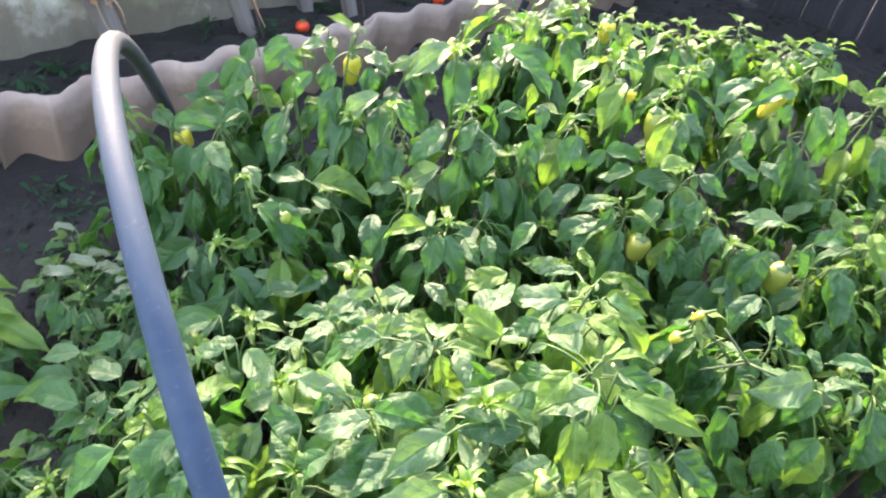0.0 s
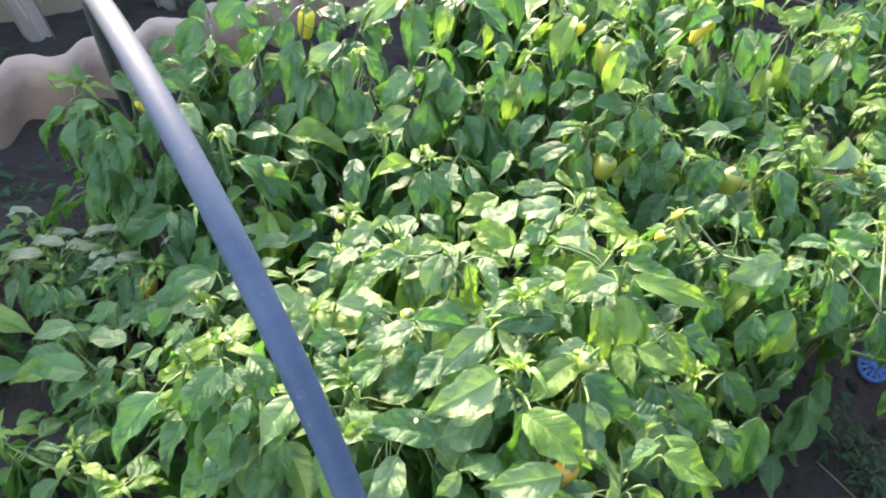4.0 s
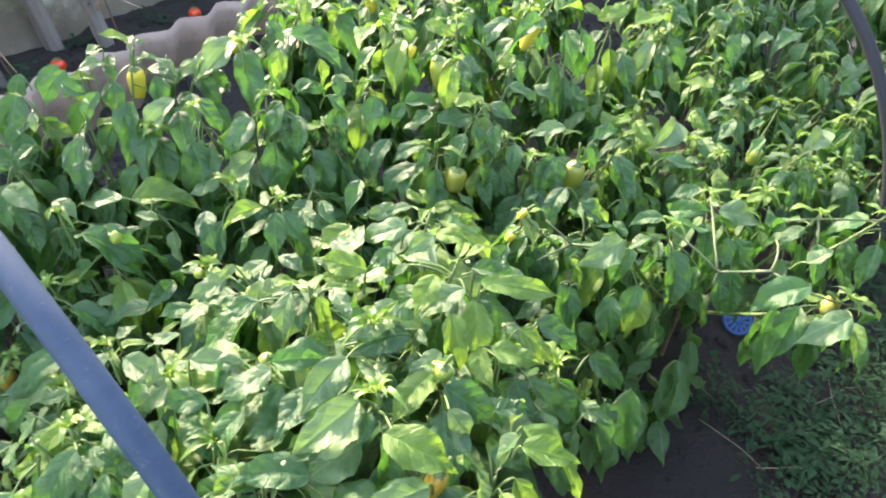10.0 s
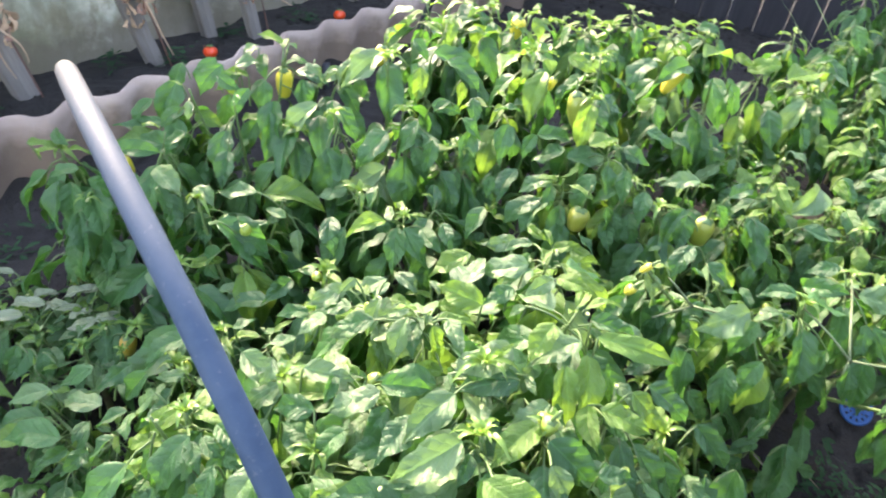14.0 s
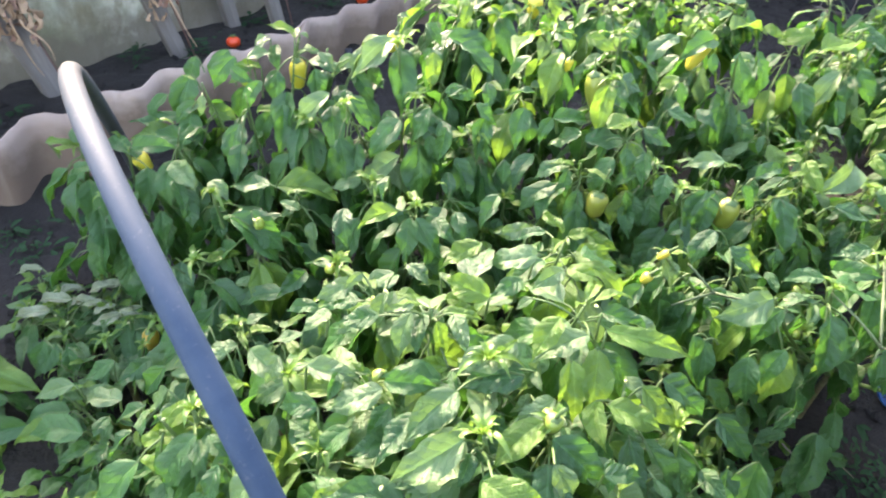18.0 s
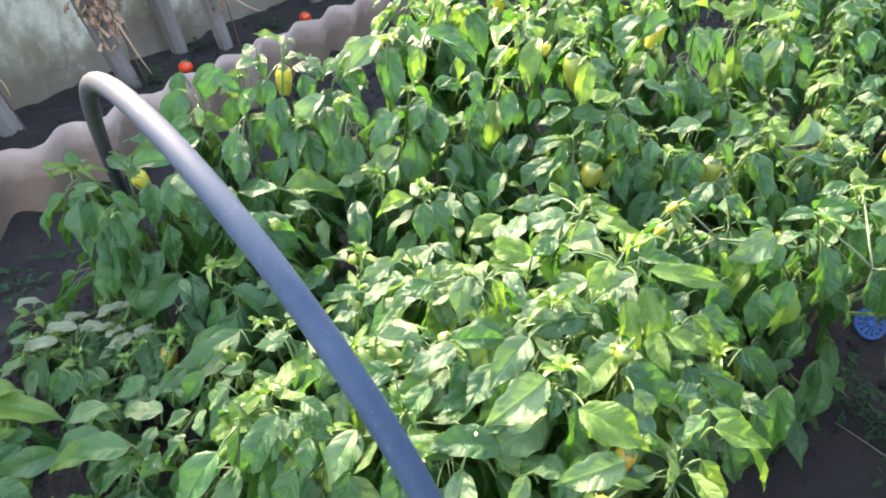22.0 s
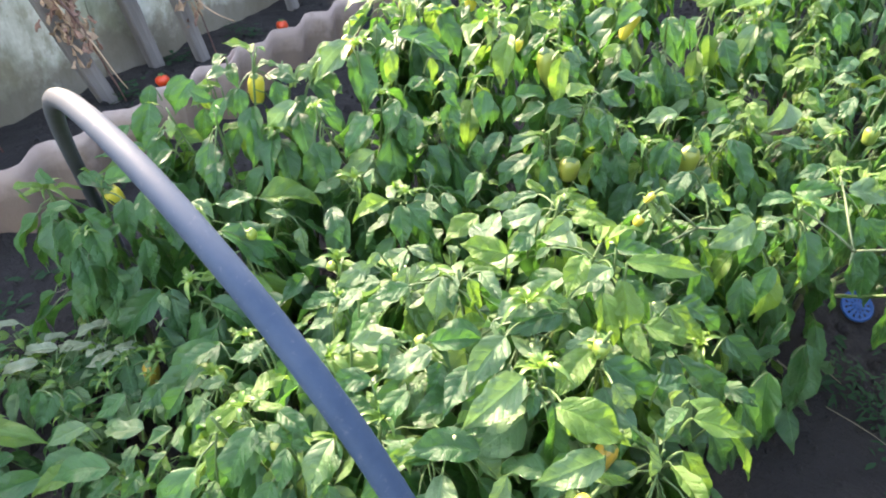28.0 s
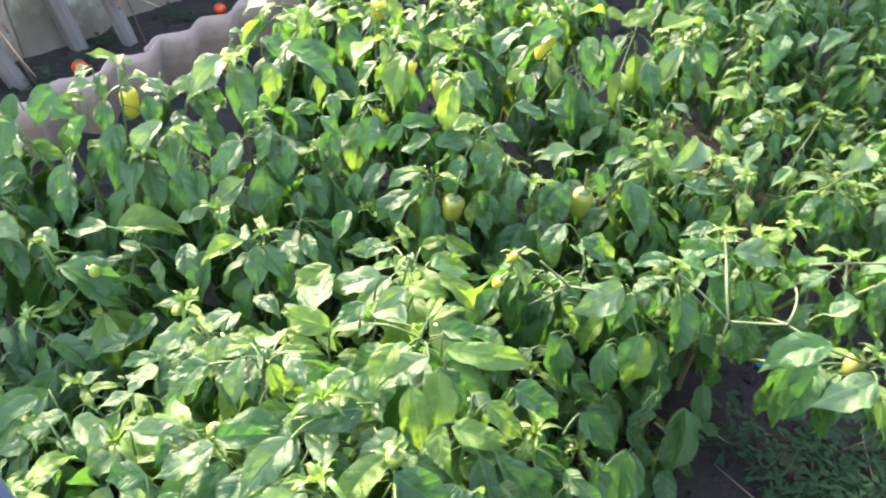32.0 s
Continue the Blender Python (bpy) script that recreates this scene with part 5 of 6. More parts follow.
OUTER_YELLOW_FRUIT = (
    (-0.231, 1.466, 0.451, -0.263, 1.425, 0.423, 0), (-0.147, 1.48, 0.427, -0.164, 1.444, 0.395, 0), (-0.027, 1.461, 0.441, -0.032, 1.38, 0.358, 0),
    (-0.128, 1.388, 0.417, -0.127, 1.332, 0.363, 0), (-0.115, 1.467, 0.401, -0.125, 1.425, 0.361, 0), (-0.067, 1.576, 0.557, -0.116, 1.569, 0.571, 1),
    (-0.049, 1.558, 0.565, -0.034, 1.554, 0.555, 2), (-0.137, 1.553, 0.538, -0.11, 1.566, 0.551, 2), (-0.148, 1.528, 0.519, -0.098, 1.545, 0.523, 2),
    (-0.144, 1.546, 0.501, -0.181, 1.513, 0.476, 0), (-0.019, 1.553, 0.531, 0.017, 1.54, 0.503, 2), (-0.039, 1.56, 0.532, -0.012, 1.562, 0.526, 0),
    (0.025, 1.552, 0.518, 0.047, 1.559, 0.525, 2),
)
OUTER_DENSE = (
    (0.898, 1.458, 0.443, 0.926, 1.403, 0.406, 1), (0.885, 1.449, 0.453, 0.853, 1.456, 0.438, 1),
)
OUTER_LUSH_A = (
    (0.08, 1.589, 0.559, 0.069, 1.564, 0.526, 1), (0.124, 1.632, 0.586, 0.148, 1.63, 0.581, 2), (0.255, 1.739, 0.578, 0.246, 1.713, 0.536, 1), (0.178, 1.651, 0.567, 0.211, 1.628, 0.53, 0),
    (0.044, 1.491, 0.49, 0.054, 1.45, 0.439, 0),
)
OUTER_LUSH_B = (
    (0.263, 1.508, 0.507, 0.231, 1.491, 0.485, 0), (0.422, 1.759, 0.604, 0.436, 1.73, 0.558, 1), (0.483, 1.676, 0.62, 0.472, 1.658, 0.586, 2), (0.306, 1.531, 0.51, 0.315, 1.497, 0.468, 0),
)
OUTER_LUSH_D = (
    (0.835, 1.833, 0.599, 0.783, 1.849, 0.591, 0), (0.905, 1.873, 0.538, 0.945, 1.847, 0.525, 1), (1.014, 1.86, 0.529, 0.946, 1.881, 0.506, 1), (1.119, 1.839, 0.455, 1.111, 1.803, 0.395, 0),
    (1.12, 1.923, 0.535, 1.182, 1.866, 0.503, 0), (1.21, 1.842, 0.538, 1.254, 1.803, 0.527, 0), (1.157, 1.898, 0.628, 1.174, 1.858, 0.574, 0), (1.139, 1.895, 0.547, 1.1, 1.905, 0.524, 0),
)
OUTER_SMALL_A = (
    (1.078, 1.78, 0.42, 1.081, 1.742, 0.371, 0), (1.13, 1.79, 0.405, 1.145, 1.75, 0.364, 1), (1.164, 1.739, 0.403, 1.206, 1.703, 0.396, 0),
)
OUTER_THIN_B = (
    (1.244, 1.768, 0.509, 1.241, 1.724, 0.443, 0), (1.252, 1.609, 0.478, 1.218, 1.618, 0.452, 1),
)
OUTER_THIN_A = (
    (1.017, 1.679, 0.408, 1.054, 1.639, 0.389, 2), (1.118, 1.538, 0.449, 1.16, 1.506, 0.454, 0), (1.034, 1.491, 0.455, 1.051, 1.444, 0.418, 0), (1.062, 1.381, 0.482, 1.03, 1.367, 0.439, 0),
)
OUTER_EDGE_PALE = (
    (-0.544, 1.307, 0.135, -0.594, 1.294, 0.125, 4), (-0.474, 1.203, 0.13, -0.539, 1.186, 0.12, 4), (-0.449, 1.235, 0.13, -0.518, 1.233, 0.12, 4),
    (-0.479, 1.25, 0.13, -0.436, 1.267, 0.13, 4),
)
OUTER_HOOP_FLOOR = (
    (-0.41, 1.115, 0.14, -0.438, 1.066, 0.1, 0), (-0.319, 0.95, 0.13, -0.391, 0.926, 0.11, 1), (-0.323, 0.985, 0.13, -0.397, 0.962, 0.11, 0), (-0.241, 0.964, 0.14, -0.266, 0.929, 0.1, 0),
    (-0.266, 0.901, 0.14, -0.305, 0.889, 0.1, 0),
)
OUTER_FORK_END = (
    (0.981, 0.954, 0.43, 0.904, 0.962, 0.37, 0), (0.989, 0.964, 0.38, 0.955, 0.938, 0.29, 0), (1.035, 0.915, 0.4, 0.953, 0.909, 0.36, 2), (1.007, 1.006, 0.43, 1.059, 1.024, 0.44, 2),
    (0.936, 1.075, 0.37, 0.944, 1.052, 0.28, 0), (1.157, 1.099, 0.4, 1.149, 1.085, 0.34, 0), (1.018, 0.959, 0.41, 1.061, 0.96, 0.36, 0), (0.817, 1.072, 0.4, 0.825, 1.055, 0.31, 1),
    (0.759, 1.041, 0.37, 0.746, 1.013, 0.28, 1), (0.708, 1.029, 0.37, 0.709, 1.002, 0.29, 0), (0.643, 1.058, 0.42, 0.666, 1.051, 0.36, 1), (0.634, 1.013, 0.4, 0.639, 0.984, 0.33, 0),
)
OUTER_FORK_LOW = (
    (0.687, 0.995, 0.27, 0.733, 0.966, 0.22, 0), (0.819, 1.029, 0.2, 0.771, 1.014, 0.18, 0), (0.87, 1.034, 0.2, 0.846, 0.981, 0.1, 0), (0.855, 1.07, 0.22, 0.828, 1.072, 0.18, 0),
    (0.753, 0.944, 0.22, 0.728, 0.889, 0.15, 0), (0.683, 0.909, 0.26, 0.669, 0.86, 0.2, 0), (0.58, 0.866, 0.36, 0.605, 0.838, 0.31, 0), (0.658, 1.005, 0.33, 0.692, 0.991, 0.28, 0),
    (0.879, 1.027, 0.155, 0.851, 0.988, 0.08, 0), (0.779, 1.028, 0.165, 0.818, 0.993, 0.1, 0), (0.826, 1.085, 0.2, 0.836, 1.06, 0.155, 0), (0.92, 1.05, 0.13, 0.965, 1.058, 0.11, 0),
)
OUTER_FAR_THIN = (
    (1.281, 1.521, 0.38, 1.279, 1.475, 0.36, 2), (1.385, 1.53, 0.38, 1.298, 1.465, 0.35, 2), (1.511, 2.009, 0.42, 1.45, 1.973, 0.4, 2), (1.609, 2.038, 0.42, 1.513, 1.978, 0.37, 0),
    (1.436, 2.016, 0.42, 1.399, 1.952, 0.36, 0), (1.706, 1.909, 0.4, 1.641, 1.855, 0.36, 2), (1.658, 1.805, 0.38, 1.586, 1.757, 0.35, 0), (1.377, 1.609, 0.41, 1.341, 1.617, 0.41, 1),
    (1.078, 1.494, 0.38, 1.087, 1.426, 0.35, 0), (1.123, 1.5, 0.37, 1.127, 1.454, 0.34, 0), (1.079, 1.574, 0.4, 1.118, 1.519, 0.38, 1), (1.317, 1.763, 0.4, 1.256, 1.728, 0.37, 0),
    (1.185, 1.688, 0.41, 1.123, 1.739, 0.4, 1), (1.254, 1.555, 0.39, 1.211, 1.539, 0.37, 0),
)
SPRAWL_STEMS = (
    ((0.668, 1.116, 0.4), (0.645, 1.125, 0.42), (0.625, 1.135, 0.435)),
    ((0.668, 1.116, 0.4), (0.63, 1.1, 0.395), (0.604, 1.092, 0.388)),
    ((0.668, 1.116, 0.4), (0.7, 1.1, 0.405), (0.744, 1.088, 0.412)),
    ((0.882, 1.034, 0.398), (0.858, 1.06, 0.418), (0.823, 1.1, 0.434)),
    ((0.882, 1.034, 0.398), (0.888, 1.07, 0.42), (0.9, 1.12, 0.448), (0.906, 1.15, 0.46)),
    ((0.882, 1.034, 0.398), (0.872, 1.02, 0.382)),
    ((0.945, 1.0, 0.422), (0.915, 1.018, 0.408), (0.882, 1.034, 0.398)),
    ((0.945, 1.0, 0.422), (0.964, 1.019, 0.440), (0.974, 1.05, 0.445)),
    ((1.02, 1.095, 0.446), (1.070, 1.091, 0.452), (1.206, 1.094, 0.440)),
    ((1.070, 1.091, 0.452), (1.057, 1.057, 0.430)),
    ((0.945, 1.0, 0.422), (0.998, 0.958, 0.405), (1.056, 0.943, 0.395)),
    ((0.945, 1.0, 0.422), (0.965, 1.08, 0.36), (0.985, 1.16, 0.27), (0.985, 1.22, 0.14)),
)
LUSH = "lush green pepper plant with glossy drooping leaves growing in dark soil"
PLANTS = []


def plant(base, tips, label, **kw):
    PLANTS.append((base, tips, label, kw))


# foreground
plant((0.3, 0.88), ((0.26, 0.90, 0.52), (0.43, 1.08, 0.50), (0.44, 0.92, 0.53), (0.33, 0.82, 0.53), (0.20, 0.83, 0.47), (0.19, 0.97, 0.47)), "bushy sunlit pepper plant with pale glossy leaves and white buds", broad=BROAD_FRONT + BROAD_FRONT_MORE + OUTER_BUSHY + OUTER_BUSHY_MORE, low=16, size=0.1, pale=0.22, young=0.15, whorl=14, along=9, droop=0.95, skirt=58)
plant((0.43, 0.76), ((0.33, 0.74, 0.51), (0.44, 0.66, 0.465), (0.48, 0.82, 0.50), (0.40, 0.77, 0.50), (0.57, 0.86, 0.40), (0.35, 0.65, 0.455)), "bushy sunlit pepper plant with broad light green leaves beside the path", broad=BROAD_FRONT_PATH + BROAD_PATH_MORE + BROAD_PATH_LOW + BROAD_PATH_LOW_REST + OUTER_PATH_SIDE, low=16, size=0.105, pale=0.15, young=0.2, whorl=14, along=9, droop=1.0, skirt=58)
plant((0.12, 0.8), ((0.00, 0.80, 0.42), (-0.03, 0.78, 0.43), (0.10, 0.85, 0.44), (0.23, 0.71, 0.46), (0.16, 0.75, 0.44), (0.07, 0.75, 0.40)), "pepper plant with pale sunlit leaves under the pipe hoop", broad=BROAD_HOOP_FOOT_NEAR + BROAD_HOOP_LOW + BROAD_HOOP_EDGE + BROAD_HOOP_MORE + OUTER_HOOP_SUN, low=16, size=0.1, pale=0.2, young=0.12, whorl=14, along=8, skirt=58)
# path side
plant((0.98, 1.24), ((0.58, 1.12, 0.46), (0.744, 1.088, 0.425), (0.906, 1.15, 0.468), (0.823, 1.1, 0.442), (0.98, 1.19, 0.42), (1.07, 1.09, 0.462), (1.05, 0.95, 0.405), (1.06, 1.22, 0.42), (1.206, 1.1, 0.448), (0.7, 1.15, 0.43)), "sprawling pepper plant with forked bare stems and hanging leaves", broad=BROAD_SPRAWL + BROAD_SPRAWL_HANGING + OUTER_FORKED + OUTER_FORK_END, stems=SPRAWL_STEMS, low=18, size=0.085, young=0.08, pale=0.0, whorl=11, along=6, droop=1.15, skirt=40)
# back row
plant((-0.1, 1.5), ((-0.06, 1.55, 0.55), (-0.21, 1.45, 0.50), (-0.12, 1.42, 0.50), (-0.02, 1.44, 0.45)), "tall pepper plant with a yellow fruit beside the corrugated edging", broad=BROAD_EDGE_TALL + BROAD_EDGE_TALL_REST + OUTER_YELLOW_FRUIT + OUTER_FRUIT_TOP + OUTER_FRUIT_SIDE, low=34, size=0.1, whorl=11, along=6, skirt=84)
plant((0.15, 1.55), ((0.14, 1.53, 0.57), (0.24, 1.75, 0.57), (0.06, 1.42, 0.50), (0.18, 1.46, 0.50)), LUSH, broad=BROAD_BACK_A + BROAD_BACK_A_MORE + OUTER_LUSH_A, low=20, size=0.105, young=0.25, whorl=8, along=7, skirt=80)
plant((0.4, 1.65), ((0.39, 1.84, 0.55), (0.42, 1.65, 0.57), (0.37, 1.57, 0.50), (0.29, 1.44, 0.45)), LUSH, broad=BROAD_BACK_B + BROAD_BACK_B_MORE + OUTER_LUSH_B, low=20, size=0.1, young=0.3, whorl=8, along=7, skirt=80)
plant((0.54, 1.5), ((0.56, 1.67, 0.57), (0.53, 1.50, 0.55), (0.56, 1.42, 0.50), (0.48, 1.37, 0.45)), "lush pepper plant with hanging yellow-green fruit among its leaves", broad=BROAD_BACK_C + BROAD_BACK_C_MORE + OUTER_HANGING_FRUIT, low=20, size=0.1, young=0.28, whorl=8, along=7, skirt=80)
plant((0.88, 1.8), ((0.76, 1.84, 0.53), (0.82, 1.73, 0.50), (0.99, 1.89, 0.50), (1.09, 1.90, 0.48)), LUSH, broad=BROAD_BACK_D + BROAD_BACK_D_MORE + OUTER_LUSH_D, low=18, size=0.1, young=0.28, whorl=8, along=7, skirt=58, droop=1.2)
plant((0.3, 1.9), ((0.19, 1.86, 0.57), (0.34, 1.93, 0.56), (0.43, 1.91, 0.56), (0.27, 1.76, 0.56), (0.3, 2.1, 0.54)), LUSH, low=14, size=0.1, young=0.3, whorl=12, skirt=70)
plant((0.72, 2.08), ((0.57, 1.97, 0.55), (0.70, 2.07, 0.55), (0.81, 2.05, 0.53), (0.96, 2.2, 0.50)), LUSH, low=14, size=0.1, young=0.25, whorl=12, droop=1.15, skirt=70)
plant((0.78, 2.3), ((0.51, 2.00, 0.52), (0.58, 2.00, 0.50), (0.66, 2.08, 0.50), (0.74, 2.12, 0.50), (0.83, 2.14, 0.48), (0.94, 2.24, 0.47)), LUSH, size=0.1, young=0.3, whorl=11, along=6, skirt=30)
plant((1.55, 1.58), ((1.5, 1.55, 0.3), (1.6, 1.66, 0.33), (1.46, 1.49, 0.3), (1.62, 1.55, 0.27)), "bushy pepper plant with narrow leaves at the far hoop's foot", slim=True, size=0.08, young=0.12, pale=0.08, whorl=11, along=7, skirt=26)
plant((1.88, 1.67), ((1.83, 1.6, 0.27), (1.93, 1.7, 0.31), (1.8, 1.72, 0.3), (1.92, 1.6, 0.24)), "bushy pepper plant with narrow leaves beside the path", slim=True, size=0.085, young=0.12, pale=0.08, whorl=11, along=7, skirt=26)
plant((2.3, 2.72), ((2.25, 2.66, 0.36), (2.36, 2.75, 0.38), (2.22, 2.8, 0.36)), "pepper plant with dull green drooping leaves beyond the far hoop", size=0.1, young=0.06, pale=0.02, whorl=10, along=6, droop=1.3, skirt=24)
# middle
plant((-0.32, 1.32), ((-0.42, 1.36, 0.40), (-0.33, 1.36, 0.41), (-0.34, 1.27, 0.36), (-0.23, 1.37, 0.45)), "pepper plant with long hanging leaves at the pipe hoop's foot", broad=BROAD_HOOP_FOOT + BROAD_HOOP_FOOT_REST + OUTER_HOOP_BACK, low=24, size=0.098, droop=1.25, whorl=8, along=3, skirt=58)
plant((-0.1, 1.27), ((-0.15, 1.28, 0.38), (-0.06, 1.22, 0.38), (-0.01, 1.31, 0.38), (-0.16, 1.19, 0.30)), "shaded dark green pepper plant with broad leaves", broad=BROAD_SHADE_A + OUTER_SHADED, low=22, size=0.102, young=0.05, whorl=8, along=3, skirt=58)
plant((0.18, 1.26), ((0.21, 1.24, 0.42), (0.12, 1.33, 0.40), (0.09, 1.16, 0.35), (0.26, 1.33, 0.40)), "shaded dark green pepper plant with a small upright shoot", broad=BROAD_SHADE_B + BROAD_SHADE_B_MORE + OUTER_SHOOT, low=22, size=0.102, young=0.05, whorl=8, along=3, skirt=58)
plant((0.7, 1.38), ((0.74, 1.46, 0.42), (0.66, 1.36, 0.42), (0.83, 1.39, 0.40), (0.61, 1.39, 0.45)), "pepper plant with a pale yellow fruit and dark hanging leaves", broad=BROAD_FRUITING + BROAD_FRUITING_MORE + OUTER_PALE_FRUIT, low=22, size=0.095, whorl=8, along=3, skirt=58)
# path side, farther
plant((1.0, 1.55), ((0.99, 1.65, 0.40), (1.05, 1.49, 0.38), (1.09, 1.43, 0.38), (0.89, 1.65, 0.42)), "thin pepper plant with small curled leaves", slim=True, broad=OUTER_THIN_A, size=0.08, whorl=13, along=11, skirt=44)
plant((1.3, 1.65), ((1.29, 1.88, 0.40), (1.29, 1.71, 0.36), (1.25, 1.39, 0.40), (1.49, 1.83, 0.30)), "thin pepper plant with small curled leaves", slim=True, broad=OUTER_THIN_B + OUTER_FAR_THIN, size=0.075, whorl=13, along=11, skirt=44)
plant((1.2, 2.05), ((1.20, 2.25, 0.49), (1.34, 2.19, 0.49), (1.24, 2.10, 0.46), (1.43, 2.11, 0.49), (1.35, 2.02, 0.42), (1.21, 2.04, 0.42)), "thin pepper plant with small curled leaves", slim=True, size=0.085, whorl=12, along=10, skirt=44, droop=1.2)
plant((1.52, 2.3), ((1.40, 2.40, 0.44), (1.48, 2.42, 0.47), (1.51, 2.17, 0.42), (1.6, 2.3, 0.46)), "pepper plant with dull green drooping leaves", size=0.105, young=0.04, pale=0.02, droop=1.4, skirt=44)
plant((1.72, 2.0), ((1.60, 1.69, 0.35), (1.73, 2.10, 0.42), (1.75, 1.8, 0.42), (1.62, 1.9, 0.4)), "pepper plant with dull green drooping leaves", size=0.1, young=0.04, pale=0.02, droop=1.4, skirt=44)
plant((1.88, 1.85), ((1.75, 1.75, 0.42), (1.87, 1.81, 0.45), (1.86, 1.66, 0.42), (2.0, 1.95, 0.45)), "pepper plant with dull green drooping leaves beside the path", size=0.1, young=0.08, droop=1.3, skirt=40)
plant((1.95, 2.4), ((1.85, 2.3, 0.48), (1.95, 2.5, 0.5), (2.1, 2.35, 0.48)), "pepper plant with dull green drooping leaves", size=0.1, young=0.04, pale=0.02, droop=1.4, skirt=44)
plant((1.7, 2.75), ((1.6, 2.7, 0.5), (1.78, 2.8, 0.52), (1.8, 2.65, 0.48)), "pepper plant with dull green drooping leaves", size=0.1, young=0.04, pale=0.02, droop=1.4, skirt=44)
plant((1.5, 2.02), ((1.44, 1.95, 0.28), (1.56, 2.05, 0.3), (1.5, 2.12, 0.32), (1.42, 2.06, 0.3)), "small bushy pepper plant with dull green leaves", size=0.085, young=0.08, droop=1.2, skirt=44)
plant((1.66, 2.35), ((1.62, 2.28, 0.4), (1.72, 2.36, 0.42), (1.68, 2.46, 0.42)), "pepper plant with dull green drooping leaves", size=0.1, young=0.04, droop=1.4, skirt=50)
plant((1.12, 1.72), ((1.1, 1.78, 0.3), (1.17, 1.64, 0.28), (1.05, 1.68, 0.3)), "small bushy pepper plant with narrow leaves", slim=True, broad=OUTER_SMALL_A, size=0.075, young=0.1, skirt=44)
plant((1.42, 1.55), ((1.38, 1.5, 0.3), (1.46, 1.62, 0.32), (1.4, 1.62, 0.3)), "small bushy pepper plant with narrow leaves beside the path", slim=True, size=0.075, young=0.1, skirt=44)
plant((1.98, 1.98), ((1.9, 2.01, 0.4), (2.05, 1.93, 0.4), (1.97, 1.74, 0.36), (2.08, 1.8, 0.38)), "pepper plant with bright leaves beyond the far hoop", size=0.1, young=0.25, droop=1.2, skirt=44)
plant((2.2, 2.1), ((2.15, 2.05, 0.42), (2.28, 2.1, 0.42), (2.2, 2.25, 0.42)), "pepper plant with bright leaves beyond the far hoop", size=0.1, young=0.2, droop=1.2, skirt=44)
plant((1.62, 1.86), ((1.6, 1.8, 0.3), (1.69, 1.91, 0.33), (1.58, 1.92, 0.3)), "small bushy pepper plant with narrow leaves", slim=True, size=0.085, young=0.12, skirt=44)
plant((2.3, 2.4), ((2.2, 2.35, 0.42), (2.35, 2.4, 0.44), (2.3, 2.55, 0.44)), "pepper plant with dull green drooping leaves", size=0.1, young=0.08, droop=1.3, skirt=40)
plant((2.45, 2.2), ((2.4, 2.1, 0.4), (2.52, 2.2, 0.42), (2.45, 2.3, 0.42)), "pepper plant with dull green drooping leaves beside the path", size=0.1, young=0.1, droop=1.3, skirt=40)
plant((1.95, 2.8), ((1.9, 2.75, 0.46), (2.05, 2.8, 0.48), (2.0, 2.9, 0.48)), "pepper plant with dull green drooping leaves", size=0.1, young=0.04, pale=0.02, droop=1.4, skirt=40)
plant((0.0, 1.06), ((-0.06, 1.08, 0.27), (0.03, 1.04, 0.31), (0.09, 1.1, 0.32), (-0.1, 1.0, 0.27)), "shaded pepper plant with broad dark leaves under the hoop", broad=OUTER_UNDER, size=0.098, young=0.04, whorl=9, along=5, droop=1.1, skirt=52)
plant((0.86, 1.45), ((0.82, 1.42, 0.38), (0.93, 1.5, 0.4), (0.9, 1.4, 0.36)), "pepper plant with dense dark hanging leaves", broad=OUTER_DENSE, low=14, size=0.092, young=0.06, whorl=10, droop=1.2, skirt=44)
plant((0.66, 1.12), ((0.62, 1.08, 0.26), (0.7, 1.14, 0.28), (0.75, 1.1, 0.24)), "pepper plant with dark leaves under the sprawling branches", size=0.095, young=0.02, pale=0.0, whorl=8, along=4, droop=1.2, skirt=24)
# hidden plant, added to keep the sun off the path soil
plant((0.82, 1.26), ((0.78, 1.26, 0.27), (0.88, 1.2, 0.26), (0.8, 1.34, 0.29), (0.9, 1.28, 0.28)), "low dense pepper plant added behind the sprawling branches to shade the path soil", low=14, size=0.092, young=0.02, pale=0.0, whorl=10, along=5, droop=1.2, skirt=40)
plant((0.75, 1.0), ((0.68, 0.97, 0.2), (0.8, 1.02, 0.16), (0.87, 1.05, 0.1), (0.72, 1.04, 0.22)), "low pepper plant with long dark leaves resting on soil", broad=OUTER_FORK_LOW, size=0.08, young=0.03, pale=0.0, whorl=8, along=4, skirt=12)
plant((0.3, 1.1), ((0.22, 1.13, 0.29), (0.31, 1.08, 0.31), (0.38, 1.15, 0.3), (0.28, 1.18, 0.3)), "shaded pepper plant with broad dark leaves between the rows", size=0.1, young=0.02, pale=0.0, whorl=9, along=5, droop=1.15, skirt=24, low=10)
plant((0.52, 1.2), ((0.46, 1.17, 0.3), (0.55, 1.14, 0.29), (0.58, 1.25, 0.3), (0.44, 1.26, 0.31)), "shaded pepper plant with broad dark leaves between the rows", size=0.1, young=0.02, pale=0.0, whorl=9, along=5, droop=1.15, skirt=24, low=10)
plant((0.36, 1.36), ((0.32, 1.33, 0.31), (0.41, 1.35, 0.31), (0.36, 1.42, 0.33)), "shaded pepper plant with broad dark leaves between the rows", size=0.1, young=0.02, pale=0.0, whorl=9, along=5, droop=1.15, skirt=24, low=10)
